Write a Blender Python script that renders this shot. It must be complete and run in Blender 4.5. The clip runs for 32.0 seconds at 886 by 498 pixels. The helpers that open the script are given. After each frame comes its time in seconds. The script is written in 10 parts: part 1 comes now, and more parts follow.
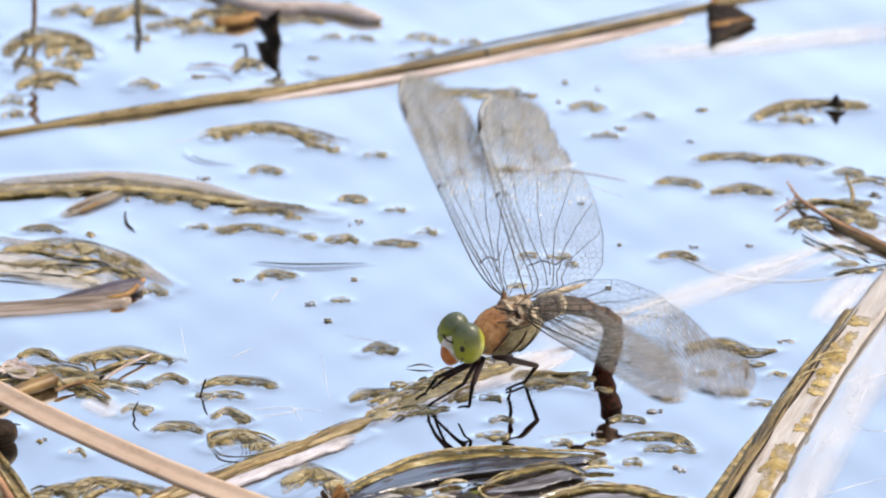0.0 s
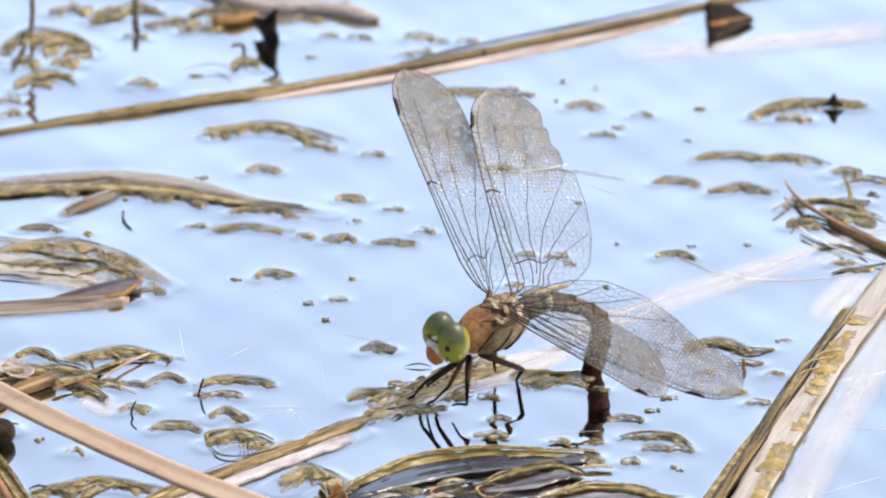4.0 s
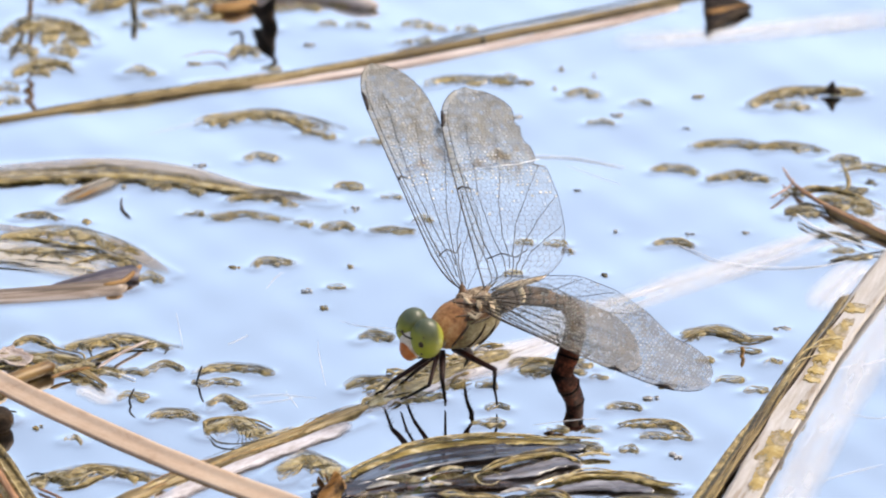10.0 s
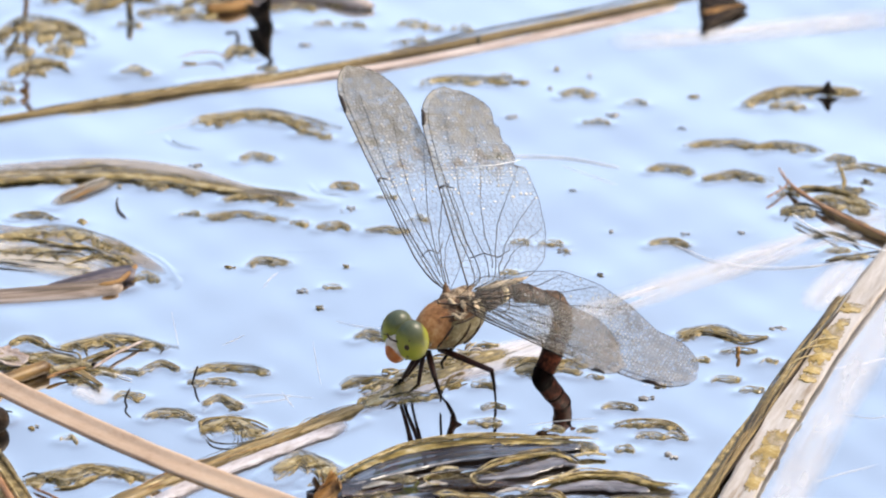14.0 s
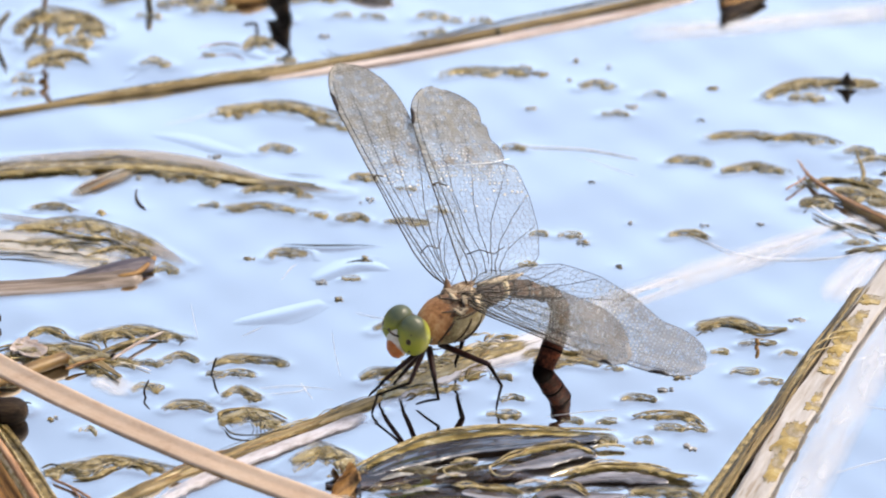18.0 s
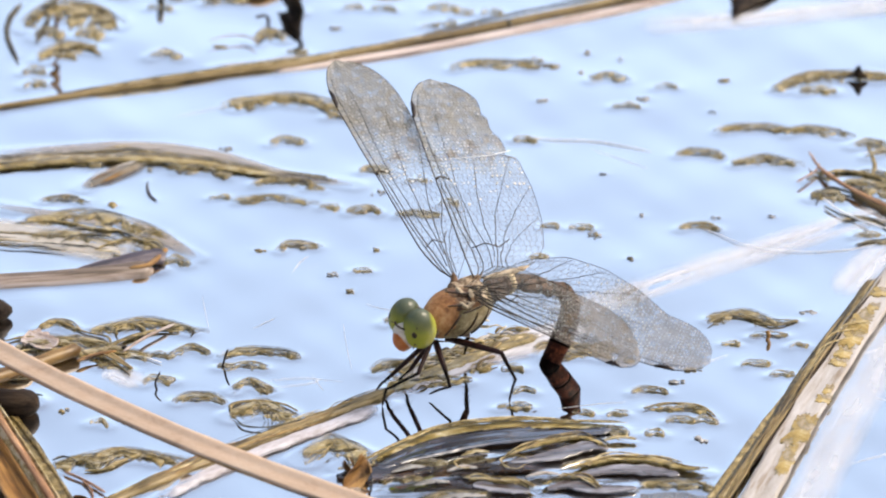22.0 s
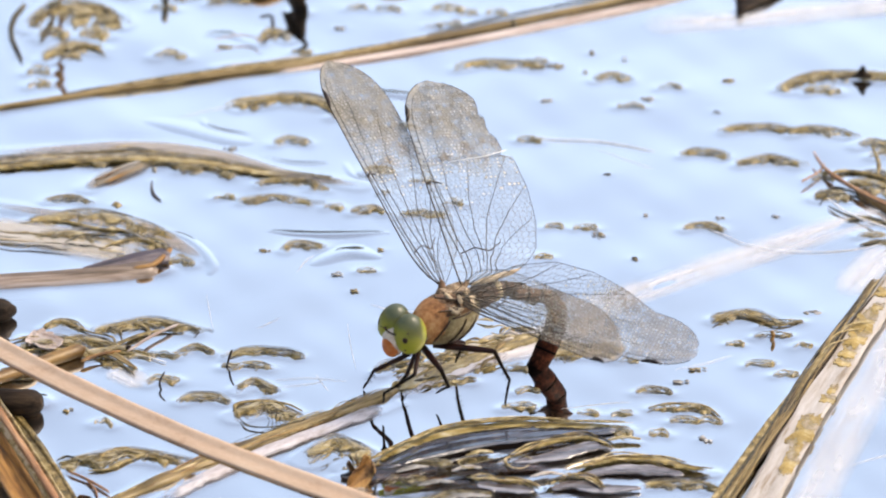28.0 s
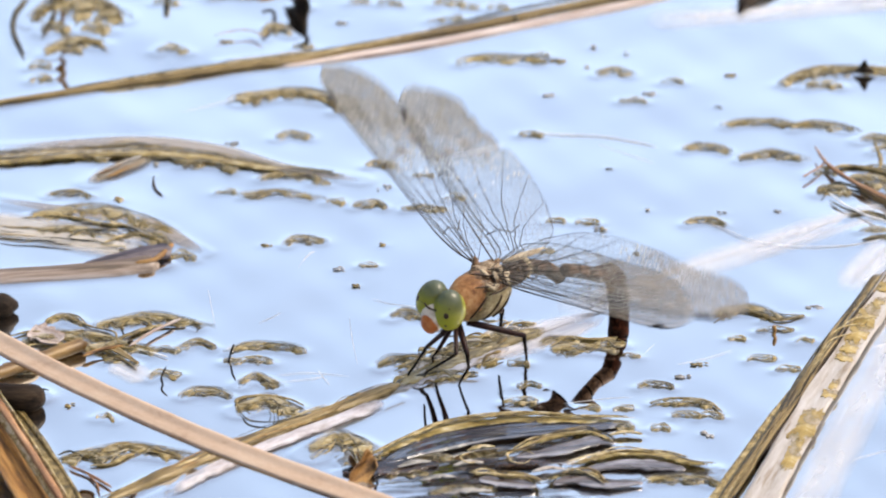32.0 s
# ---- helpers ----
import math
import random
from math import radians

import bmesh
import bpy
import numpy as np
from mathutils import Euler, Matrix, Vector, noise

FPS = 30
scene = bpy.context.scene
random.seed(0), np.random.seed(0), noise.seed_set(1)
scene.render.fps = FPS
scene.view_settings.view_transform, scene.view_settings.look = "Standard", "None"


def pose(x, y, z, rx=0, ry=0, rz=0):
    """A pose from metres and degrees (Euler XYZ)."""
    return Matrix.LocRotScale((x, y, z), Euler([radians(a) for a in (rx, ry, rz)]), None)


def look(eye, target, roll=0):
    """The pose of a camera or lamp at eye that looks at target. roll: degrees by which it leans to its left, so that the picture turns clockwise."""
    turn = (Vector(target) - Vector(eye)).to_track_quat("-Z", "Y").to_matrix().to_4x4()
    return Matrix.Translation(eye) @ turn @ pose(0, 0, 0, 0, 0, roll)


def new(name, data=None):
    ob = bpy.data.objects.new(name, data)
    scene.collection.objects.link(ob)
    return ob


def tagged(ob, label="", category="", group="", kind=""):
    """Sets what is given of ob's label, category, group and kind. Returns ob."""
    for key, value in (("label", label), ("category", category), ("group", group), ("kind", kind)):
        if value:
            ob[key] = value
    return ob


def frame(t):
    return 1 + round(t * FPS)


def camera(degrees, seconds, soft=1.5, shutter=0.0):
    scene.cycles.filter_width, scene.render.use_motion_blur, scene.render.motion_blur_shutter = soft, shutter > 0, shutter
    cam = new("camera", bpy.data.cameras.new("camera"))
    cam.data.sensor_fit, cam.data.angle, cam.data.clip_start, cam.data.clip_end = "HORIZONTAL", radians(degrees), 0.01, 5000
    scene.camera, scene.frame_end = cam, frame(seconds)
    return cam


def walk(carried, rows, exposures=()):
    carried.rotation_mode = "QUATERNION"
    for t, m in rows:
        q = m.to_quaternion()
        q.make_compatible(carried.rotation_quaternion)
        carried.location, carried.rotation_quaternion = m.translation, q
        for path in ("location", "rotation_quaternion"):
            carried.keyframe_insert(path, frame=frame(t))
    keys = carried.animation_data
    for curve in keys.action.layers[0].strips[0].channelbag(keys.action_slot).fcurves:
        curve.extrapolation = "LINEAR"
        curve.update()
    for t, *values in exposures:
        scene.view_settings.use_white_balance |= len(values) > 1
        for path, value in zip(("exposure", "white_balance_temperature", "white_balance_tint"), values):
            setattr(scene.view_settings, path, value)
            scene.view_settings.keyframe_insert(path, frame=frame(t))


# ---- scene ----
# A dragonfly lays eggs among weed on a pond; the camera is a long lens about 2.4 m away.
EYE = (0.0, -2.1418, 0.9988)
cam = camera(4.0, 32.0, soft=2.1, shutter=0.5)
cam.data.dof.use_dof, cam.data.dof.focus_distance, cam.data.dof.aperture_fstop = True, 2.305, 30.0
walk(cam, [
    (0.0, look(EYE, (-0.00089, 0.00382, 0))),
    (0.5, look(EYE, (-0.00081, 0.00304, 0))),
    (1.0, look(EYE, (-0.00081, 0.00382, 0))),
    (1.5, look(EYE, (-0.00049, 0.00497, 0))),
    (2.0, look(EYE, (-0.00113, 0.00534, 0))),
    (2.5, look(EYE, (-0.00169, 0.00534, 0))),
    (3.0, look(EYE, (-0.00177, 0.00459, 0))),
    (3.5, look(EYE, (-0.00129, 0.00400, 0))),
    (5.5, look(EYE, (0.00113, 0.00229, 0))),
    (6.0, look(EYE, (0.00113, 0.00248, 0))),
    (6.5, look(EYE, (0.00064, 0.00304, 0))),
    (7.0, look(EYE, (0.00033, 0.00305, 0))),
    (7.5, look(EYE, (-0.00016, 0.00248, 0))),
    (8.0, look(EYE, (-0.00048, 0.00115, 0))),
    (8.5, look(EYE, (-0.00016, 0.00037, 0))),
    (9.0, look(EYE, (0.00000, 0.00000, 0))),
    (9.5, look(EYE, (0.00016, -0.00115, 0))),
    (10.0, look(EYE, (-0.00016, -0.00192, 0))),
    (10.5, look(EYE, (0.00000, -0.00343, 0))),
    (11.0, look(EYE, (0.00048, -0.00420, 0))),
    (11.5, look(EYE, (0.00048, -0.00533, 0))),
    (12.0, look(EYE, (-0.00048, -0.00457, 0))),
    (12.5, look(EYE, (-0.00112, -0.00418, 0))),
    (13.0, look(EYE, (-0.00064, -0.00266, 0))),
    (13.5, look(EYE, (0.00033, -0.00152, 0))),
    (14.0, look(EYE, (0.00064, -0.00192, 0))),
    (14.5, look(EYE, (0.00048, -0.00229, 0))),
    (16.5, look(EYE, (-0.00097, -0.00266, 0))),
    (17.0, look(EYE, (-0.00145, -0.00420, 0))),
    (17.5, look(EYE, (-0.00193, -0.00476, 0))),
    (18.0, look(EYE, (-0.00290, -0.00570, 0))),
    (18.5, look(EYE, (-0.00314, -0.00534, 0))),
    (19.0, look(EYE, (-0.00370, -0.00570, 0))),
    (19.5, look(EYE, (-0.00394, -0.00686, 0))),
    (20.0, look(EYE, (-0.00386, -0.00800, 0))),
    (20.5, look(EYE, (-0.00450, -0.00800, 0))),
    (21.0, look(EYE, (-0.00514, -0.00912, 0))),
    (21.5, look(EYE, (-0.00498, -0.00950, 0))),
    (22.0, look(EYE, (-0.00498, -0.00911, 0))),
    (22.5, look(EYE, (-0.00450, -0.00876, 0))),
    (23.0, look(EYE, (-0.00386, -0.00931, 0))),
    (23.5, look(EYE, (-0.00369, -0.00988, 0))),
    (24.0, look(EYE, (-0.00450, -0.00950, 0))),
    (24.5, look(EYE, (-0.00610, -0.00911, 0))),
    (25.0, look(EYE, (-0.00723, -0.00874, 0))),
    (25.5, look(EYE, (-0.00747, -0.00912, 0))),
    (27.5, look(EYE, (-0.00626, -0.01025, 0))),
    (28.0, look(EYE, (-0.00578, -0.00911, 0))),
    (28.5, look(EYE, (-0.00611, -0.00874, 0))),
    (29.0, look(EYE, (-0.00611, -0.00874, 0))),
    (29.5, look(EYE, (-0.00578, -0.00874, 0))),
    (30.0, look(EYE, (-0.00675, -0.00874, 0))),
    (30.5, look(EYE, (-0.00690, -0.00913, 0))),
    (31.0, look(EYE, (-0.00691, -0.00969, 0))),
    (31.5, look(EYE, (-0.00658, -0.01027, 0))),
    (32.0, look(EYE, (-0.00610, -0.01138, 0))),
], [(0.0, 1.12, 7200, 10), (27.5, 1.12, 7250, 10), (28.0, 1.15, 7450, 11), (28.5, 1.12, 7300, 11), (30.0, 1.1, 7350, 11), (30.8, 1.12, 7200, 10), (32.0, 1.12, 7200, 10)])

# ---- light ----
world = bpy.data.worlds.new("sky")
scene.world = world
world.use_nodes = True
wn = world.node_tree.nodes
sky = wn.new("ShaderNodeTexSky")
sky.sky_type = "NISHITA"
sky.sun_disc = False
sky.sun_elevation, sky.sun_rotation = radians(52), radians(75)
sky.air_density, sky.dust_density, sky.ozone_density = 1.0, 2.9, 1.0
world.node_tree.links.new(sky.outputs[0], wn["Background"].inputs[0])
wn["Background"].inputs[1].default_value = 0.15
sun = new("sun", bpy.data.lights.new("sun", "SUN"))
sun.data.energy, sun.data.angle, sun.data.color = 0.9, radians(25), (1.0, 0.94, 0.86)
sun.matrix_world = look((1.19, 0.32, 1.58), (0, 0, 0))

M = 0.001


# ---- materials ----
def material(name):
    m = bpy.data.materials.new(name)
    m.use_nodes = True
    t = m.node_tree
    return m, t, t.nodes["Principled BSDF"]


def node(t, kind, **values):
    n = t.nodes.new(kind)
    for k, v in values.items():
        n.inputs[k.replace("_", " ")].default_value = v
    return n


def ramp(t, source, stops):
    r = t.nodes.new("ShaderNodeValToRGB")
    e = r.color_ramp.elements
    e[0].position, e[0].color = stops[0][0], (*stops[0][1], 1)
    e[1].position, e[1].color = stops[-1][0], (*stops[-1][1], 1)
    for p, c in stops[1:-1]:
        x = e.new(p)
        x.color = (*c, 1)
    t.links.new(source, r.inputs[0])
    return r


def coords(t, scale):
    c = t.nodes.new("ShaderNodeTexCoord")
    m = t.nodes.new("ShaderNodeMapping")
    m.inputs["Scale"].default_value = scale
    t.links.new(c.outputs["Object"], m.inputs[0])
    return m.outputs[0]


def natural(name, stops, scale=(300, 300, 300), rough=0.45, bump=0.4, fine=4.0, coat=0.0, vary=0.12, spec=0.35):
    """A plant or skin surface: coarse patches times fine grain, small relief, a little change from piece to piece."""
    m, t, b = material(name)
    v = coords(t, scale)
    big = node(t, "ShaderNodeTexNoise", Scale=1.0, Detail=5.0, Roughness=0.6)
    small = node(t, "ShaderNodeTexNoise", Scale=fine, Detail=6.0, Roughness=0.7)
    for n in (big, small):
        t.links.new(v, n.inputs["Vector"])
    mix = t.nodes.new("ShaderNodeMix")
    mix.inputs[0].default_value = 0.42
    t.links.new(big.outputs[0], mix.inputs[2])
    t.links.new(small.outputs[0], mix.inputs[3])
    spread = node(t, "ShaderNodeMapRange", From_Min=0.37, From_Max=0.63, To_Min=0.2, To_Max=0.86)
    t.links.new(mix.outputs[0], spread.inputs[0])
    r = ramp(t, spread.outputs[0], stops)
    info = t.nodes.new("ShaderNodeObjectInfo")
    rng = node(t, "ShaderNodeMapRange", To_Min=1 - vary, To_Max=1 + vary)
    t.links.new(info.outputs["Random"], rng.inputs[0])
    hsv = t.nodes.new("ShaderNodeHueSaturation")
    t.links.new(rng.outputs[0], hsv.inputs["Value"])
    t.links.new(r.outputs[0], hsv.inputs["Color"])
    t.links.new(hsv.outputs[0], b.inputs["Base Color"])
    rr = node(t, "ShaderNodeMapRange", To_Min=rough - 0.12, To_Max=rough + 0.15)
    t.links.new(small.outputs[0], rr.inputs[0])
    t.links.new(rr.outputs[0], b.inputs["Roughness"])
    bp = node(t, "ShaderNodeBump", Strength=bump, Distance=0.0004)
    t.links.new(mix.outputs[0], bp.inputs["Height"])
    t.links.new(bp.outputs[0], b.inputs["Normal"])
    b.inputs["Coat Weight"].default_value = coat
    b.inputs["Specular IOR Level"].default_value = spec
    b.inputs["Coat Roughness"].default_value = 0.08
    return m


WEED = natural("wet_weed", [(0.3, (0.06, 0.048, 0.02)), (0.45, (0.17, 0.12, 0.04)), (0.58, (0.27, 0.19, 0.06)), (0.75, (0.44, 0.35, 0.18))],
               (500, 900, 900), 0.4, 0.8, 3.5, coat=0.08, vary=0.2)
WEED_PALE = natural("pale_weed", [(0.3, (0.16, 0.11, 0.035)), (0.5, (0.42, 0.31, 0.12)), (0.72, (0.62, 0.52, 0.33))], (400, 900, 900), 0.4, 0.8, 3.0, coat=0.08)
WEED_DARK = natural("dark_weed", [(0.3, (0.012, 0.011, 0.009)), (0.55, (0.05, 0.042, 0.022)), (0.75, (0.14, 0.11, 0.05))], (500, 800, 800), 0.4, 0.8, 3.0, coat=0.08)
REED = natural("wet_reed", [(0.25, (0.05, 0.034, 0.012)), (0.45, (0.15, 0.098, 0.032)), (0.62, (0.26, 0.178, 0.062)), (0.82, (0.38, 0.28, 0.14))],
               (45, 900, 900), 0.38, 0.5, 3.0, coat=0.08)
REED_PINK = natural("bleached_reed", [(0.3, (0.26, 0.18, 0.14)), (0.5, (0.43, 0.34, 0.285)), (0.75, (0.58, 0.5, 0.45))], (60, 700, 700), 0.4, 0.5, 3.0, coat=0.08)
REED_WHITE = natural("white_reed", [(0.2, (0.24, 0.17, 0.1)), (0.4, (0.4, 0.345, 0.285)), (0.8, (0.55, 0.515, 0.475))], (60, 500, 500), 0.4, 0.5, 3.0, coat=0.2)
TAN = natural("dry_tan_leaf", [(0.15, (0.4, 0.27, 0.18)), (0.35, (0.5, 0.35, 0.24)), (0.6, (0.54, 0.39, 0.275)), (0.85, (0.57, 0.43, 0.31))], (150, 260, 260), 0.68, 0.15, 6.0, spec=0.12)
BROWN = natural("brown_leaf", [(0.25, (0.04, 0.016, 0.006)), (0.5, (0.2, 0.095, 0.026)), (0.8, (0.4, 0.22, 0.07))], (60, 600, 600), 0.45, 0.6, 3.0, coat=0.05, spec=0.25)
DARK = natural("dark_rotten_leaf", [(0.2, (0.006, 0.005, 0.004)), (0.5, (0.02, 0.013, 0.009)), (0.85, (0.06, 0.04, 0.024))], (80, 500, 500), 0.55, 0.6, 3.0, spec=0.1)
DARK_VIOLET = natural("violet_grey_leaf", [(0.3, (0.02, 0.016, 0.02)), (0.55, (0.07, 0.055, 0.065)), (0.78, (0.17, 0.14, 0.14))], (80, 500, 500), 0.35, 0.6, 3.0, coat=0.08)
SLATE = natural("slate_wet_leaf", [(0.2, (0.012, 0.013, 0.018)), (0.5, (0.035, 0.039, 0.055)), (0.85, (0.09, 0.095, 0.12))], (40, 160, 160), 0.2, 0.35, 3.0, coat=1.0, spec=0.5)
AMBER = natural("amber_stem", [(0.2, (0.03, 0.014, 0.004)), (0.5, (0.12, 0.06, 0.014)), (0.85, (0.28, 0.165, 0.05))], (60, 300, 300), 0.4, 0.4, 3.0, coat=0.1)
ROT = natural("rotten_leaf", [(0.3, (0.004, 0.0025, 0.0015)), (0.55, (0.02, 0.009, 0.005)), (0.82, (0.09, 0.042, 0.02))], (70, 200, 200), 0.25, 0.75, 3.0, coat=0.7, spec=0.4)
# brown leaf; its pale grey tone paints in the sky mirrored on it
LEAF_SKY = natural("wet_leaf_mirrored_sky", [(0.25, (0.03, 0.018, 0.012)), (0.5, (0.11, 0.085, 0.075)), (0.8, (0.38, 0.36, 0.37))], (50, 260, 260), 0.28, 0.35, 3.0, coat=0.9)
STEM = natural("grey_stem", [(0.3, (0.09, 0.06, 0.035)), (0.46, (0.2, 0.145, 0.1)), (0.62, (0.29, 0.22, 0.17)), (0.82, (0.42, 0.35, 0.3))], (25, 700, 700), 0.45, 0.5, 3.0, coat=0.2)
TWIG = natural("red_twig", [(0.2, (0.1, 0.045, 0.02)), (0.5, (0.3, 0.15, 0.07)), (0.85, (0.48, 0.28, 0.15))], (60, 900, 900), 0.5, 0.5, 3.0)
FIBRE = natural("white_fibre", [(0.3, (0.76, 0.74, 0.7)), (0.7, (0.9, 0.89, 0.87))], (100, 600, 600), 0.5, 0.2, 3.0)
FILM_MIRROR = natural("slimy_film_and_reflection", [(0.3, (0.13, 0.12, 0.1)), (0.55, (0.27, 0.25, 0.22)), (0.8, (0.45, 0.43, 0.4))], (200, 600, 600), 0.35, 0.4, 3.0, coat=0.08)
SHORE = natural("unseen_shore", [(0.3, (0.02, 0.022, 0.012)), (0.5, (0.05, 0.048, 0.026)), (0.8, (0.11, 0.095, 0.06))], (2, 2, 5), 0.7, 0.4, 6.0, spec=0.1)
MUD = natural("pond_mud", [(0.3, (0.016, 0.010, 0.006)), (0.55, (0.03, 0.02, 0.012)), (0.8, (0.055, 0.04, 0.025))], (60, 60, 60), 0.8, 0.5, 4.0)


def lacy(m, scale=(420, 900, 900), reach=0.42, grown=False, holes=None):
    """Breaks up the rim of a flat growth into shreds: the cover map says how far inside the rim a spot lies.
    grown: pondweed, with a slimy grey-olive film along its far side, dark brown spots towards the other, and holes."""
    t = m.node_tree
    b = t.nodes["Principled BSDF"]
    uv = t.nodes.new("ShaderNodeUVMap")
    uv.uv_map = "cover"
    sep = t.nodes.new("ShaderNodeSeparateXYZ")
    t.links.new(uv.outputs[0], sep.inputs[0])
    n = node(t, "ShaderNodeTexNoise", Scale=1.0, Detail=4.0, Roughness=0.65)
    t.links.new(coords(t, scale), n.inputs["Vector"])
    inside = node(t, "ShaderNodeMapRange", From_Min=0.0, From_Max=reach, To_Min=-0.36, To_Max=0.42)
    t.links.new(sep.outputs[0], inside.inputs[0])
    add = t.nodes.new("ShaderNodeMath")
    add.operation = "ADD"
    t.links.new(n.outputs[0], add.inputs[0])
    t.links.new(inside.outputs[0], add.inputs[1])
    cut = node(t, "ShaderNodeMapRange", From_Min=0.3, From_Max=0.62)
    t.links.new(add.outputs[0], cut.inputs[0])
    alpha = cut.outputs[0]
    if grown:
        holes = (230, 330, 330)
    if holes:
        hole = node(t, "ShaderNodeTexNoise", Scale=1.0, Detail=2.0, Roughness=0.5)
        t.links.new(coords(t, holes), hole.inputs["Vector"])
        gap = node(t, "ShaderNodeMapRange", From_Min=0.4, From_Max=0.56, To_Min=0.0, To_Max=0.95)
        t.links.new(hole.outputs[0], gap.inputs[0])
        both = t.nodes.new("ShaderNodeMath")
        both.operation = "MULTIPLY"
        t.links.new(alpha, both.inputs[0])
        t.links.new(gap.outputs[0], both.inputs[1])
        alpha = both.outputs[0]
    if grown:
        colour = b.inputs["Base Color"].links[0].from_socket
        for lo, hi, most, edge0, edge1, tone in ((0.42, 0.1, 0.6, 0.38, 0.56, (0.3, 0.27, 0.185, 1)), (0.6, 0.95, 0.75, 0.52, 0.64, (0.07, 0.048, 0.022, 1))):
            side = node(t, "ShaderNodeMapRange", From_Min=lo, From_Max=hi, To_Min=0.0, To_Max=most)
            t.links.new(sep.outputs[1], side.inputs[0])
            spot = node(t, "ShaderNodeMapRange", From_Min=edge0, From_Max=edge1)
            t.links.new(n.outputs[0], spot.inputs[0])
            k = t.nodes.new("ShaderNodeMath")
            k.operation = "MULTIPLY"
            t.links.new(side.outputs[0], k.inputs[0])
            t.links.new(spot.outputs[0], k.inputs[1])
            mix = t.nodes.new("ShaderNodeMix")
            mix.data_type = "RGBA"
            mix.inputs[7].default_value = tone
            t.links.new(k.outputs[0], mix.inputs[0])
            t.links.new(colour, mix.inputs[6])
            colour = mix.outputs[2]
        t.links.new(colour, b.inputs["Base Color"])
    t.links.new(alpha, b.inputs["Alpha"])
    return m


def veil(name, tone, most):
    """A thin bleached leaf soaked to translucence, fading out at its rims."""
    m = natural(name, [(0.3, tone), (0.8, tuple(min(0.9, c * 1.15) for c in tone))], (40, 300, 300), 0.4, 0.2, 3.0)
    t = m.node_tree
    uv = t.nodes.new("ShaderNodeUVMap")
    uv.uv_map = "cover"
    sep = t.nodes.new("ShaderNodeSeparateXYZ")
    t.links.new(uv.outputs[0], sep.inputs[0])
    n = node(t, "ShaderNodeTexNoise", Scale=1.0, Detail=4.0, Roughness=0.6)
    t.links.new(coords(t, (60, 250, 250)), n.inputs["Vector"])
    fade = node(t, "ShaderNodeMapRange", From_Min=0.0, From_Max=0.6, To_Min=0.0, To_Max=most * 2)
    t.links.new(sep.outputs[0], fade.inputs[0])
    k = t.nodes.new("ShaderNodeMath")
    k.operation, k.use_clamp = "MULTIPLY", True
    t.links.new(fade.outputs[0], k.inputs[0])
    t.links.new(n.outputs[0], k.inputs[1])
    t.links.new(k.outputs[0], t.nodes["Principled BSDF"].inputs["Alpha"])
    return m


VEIL = veil("soaked_white_leaf", (0.8, 0.8, 0.82), 0.26)
VEIL_BROWN = veil("soaked_brown_leaf", (0.3, 0.25, 0.18), 0.8)
VEIL_SAND = veil("soaked_sand_leaf", (0.58, 0.53, 0.45), 0.5)
VEIL_GREY = veil("slimy_grey_film", (0.36, 0.32, 0.28), 0.75)
VEIL_THICK = veil("soaked_white_sheath", (0.74, 0.71, 0.71), 0.55)
WEED_TONES = [(0.2, (0.06, 0.042, 0.015)), (0.36, (0.17, 0.12, 0.035)), (0.52, (0.3, 0.215, 0.065)), (0.68, (0.43, 0.33, 0.135)), (0.86, (0.6, 0.53, 0.36))]
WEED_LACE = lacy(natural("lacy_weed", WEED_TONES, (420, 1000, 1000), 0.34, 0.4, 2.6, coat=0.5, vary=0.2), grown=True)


def fibre_material():
    """Tangled wet strands, each of its own tone from blackish brown over olive and gold to straw."""
    m = natural("weed_strands", [(0.3, (0.8, 0.8, 0.8)), (0.7, (1, 1, 1))], (600, 600, 600), 0.34, 0.3, 3.0, coat=0.2)
    t = m.node_tree
    b = t.nodes["Principled BSDF"]
    geo = t.nodes.new("ShaderNodeNewGeometry")
    tone = ramp(t, geo.outputs["Random Per Island"], [(0.0, (0.05, 0.036, 0.014)), (0.12, (0.12, 0.088, 0.03)), (0.26, (0.23, 0.17, 0.055)), (0.42, (0.34, 0.24, 0.068)), (0.64, (0.47, 0.35, 0.13)), (0.84, (0.36, 0.33, 0.26)), (1.0, (0.64, 0.58, 0.42))])
    mix = t.nodes.new("ShaderNodeMix")
    mix.data_type, mix.blend_type = "RGBA", "MULTIPLY"
    mix.inputs[0].default_value = 1.0
    t.links.new(b.inputs["Base Color"].links[0].from_socket, mix.inputs[6])
    t.links.new(tone.outputs[0], mix.inputs[7])
    t.links.new(mix.outputs[2], b.inputs["Base Color"])
    return m


STRANDS = fibre_material()
def soaked(m, ior):
    """A thick smooth film of water over a leaf."""
    m.node_tree.nodes["Principled BSDF"].inputs["Coat IOR"].default_value = ior
    m.node_tree.nodes["Principled BSDF"].inputs["Coat Roughness"].default_value = 0.04
    return m


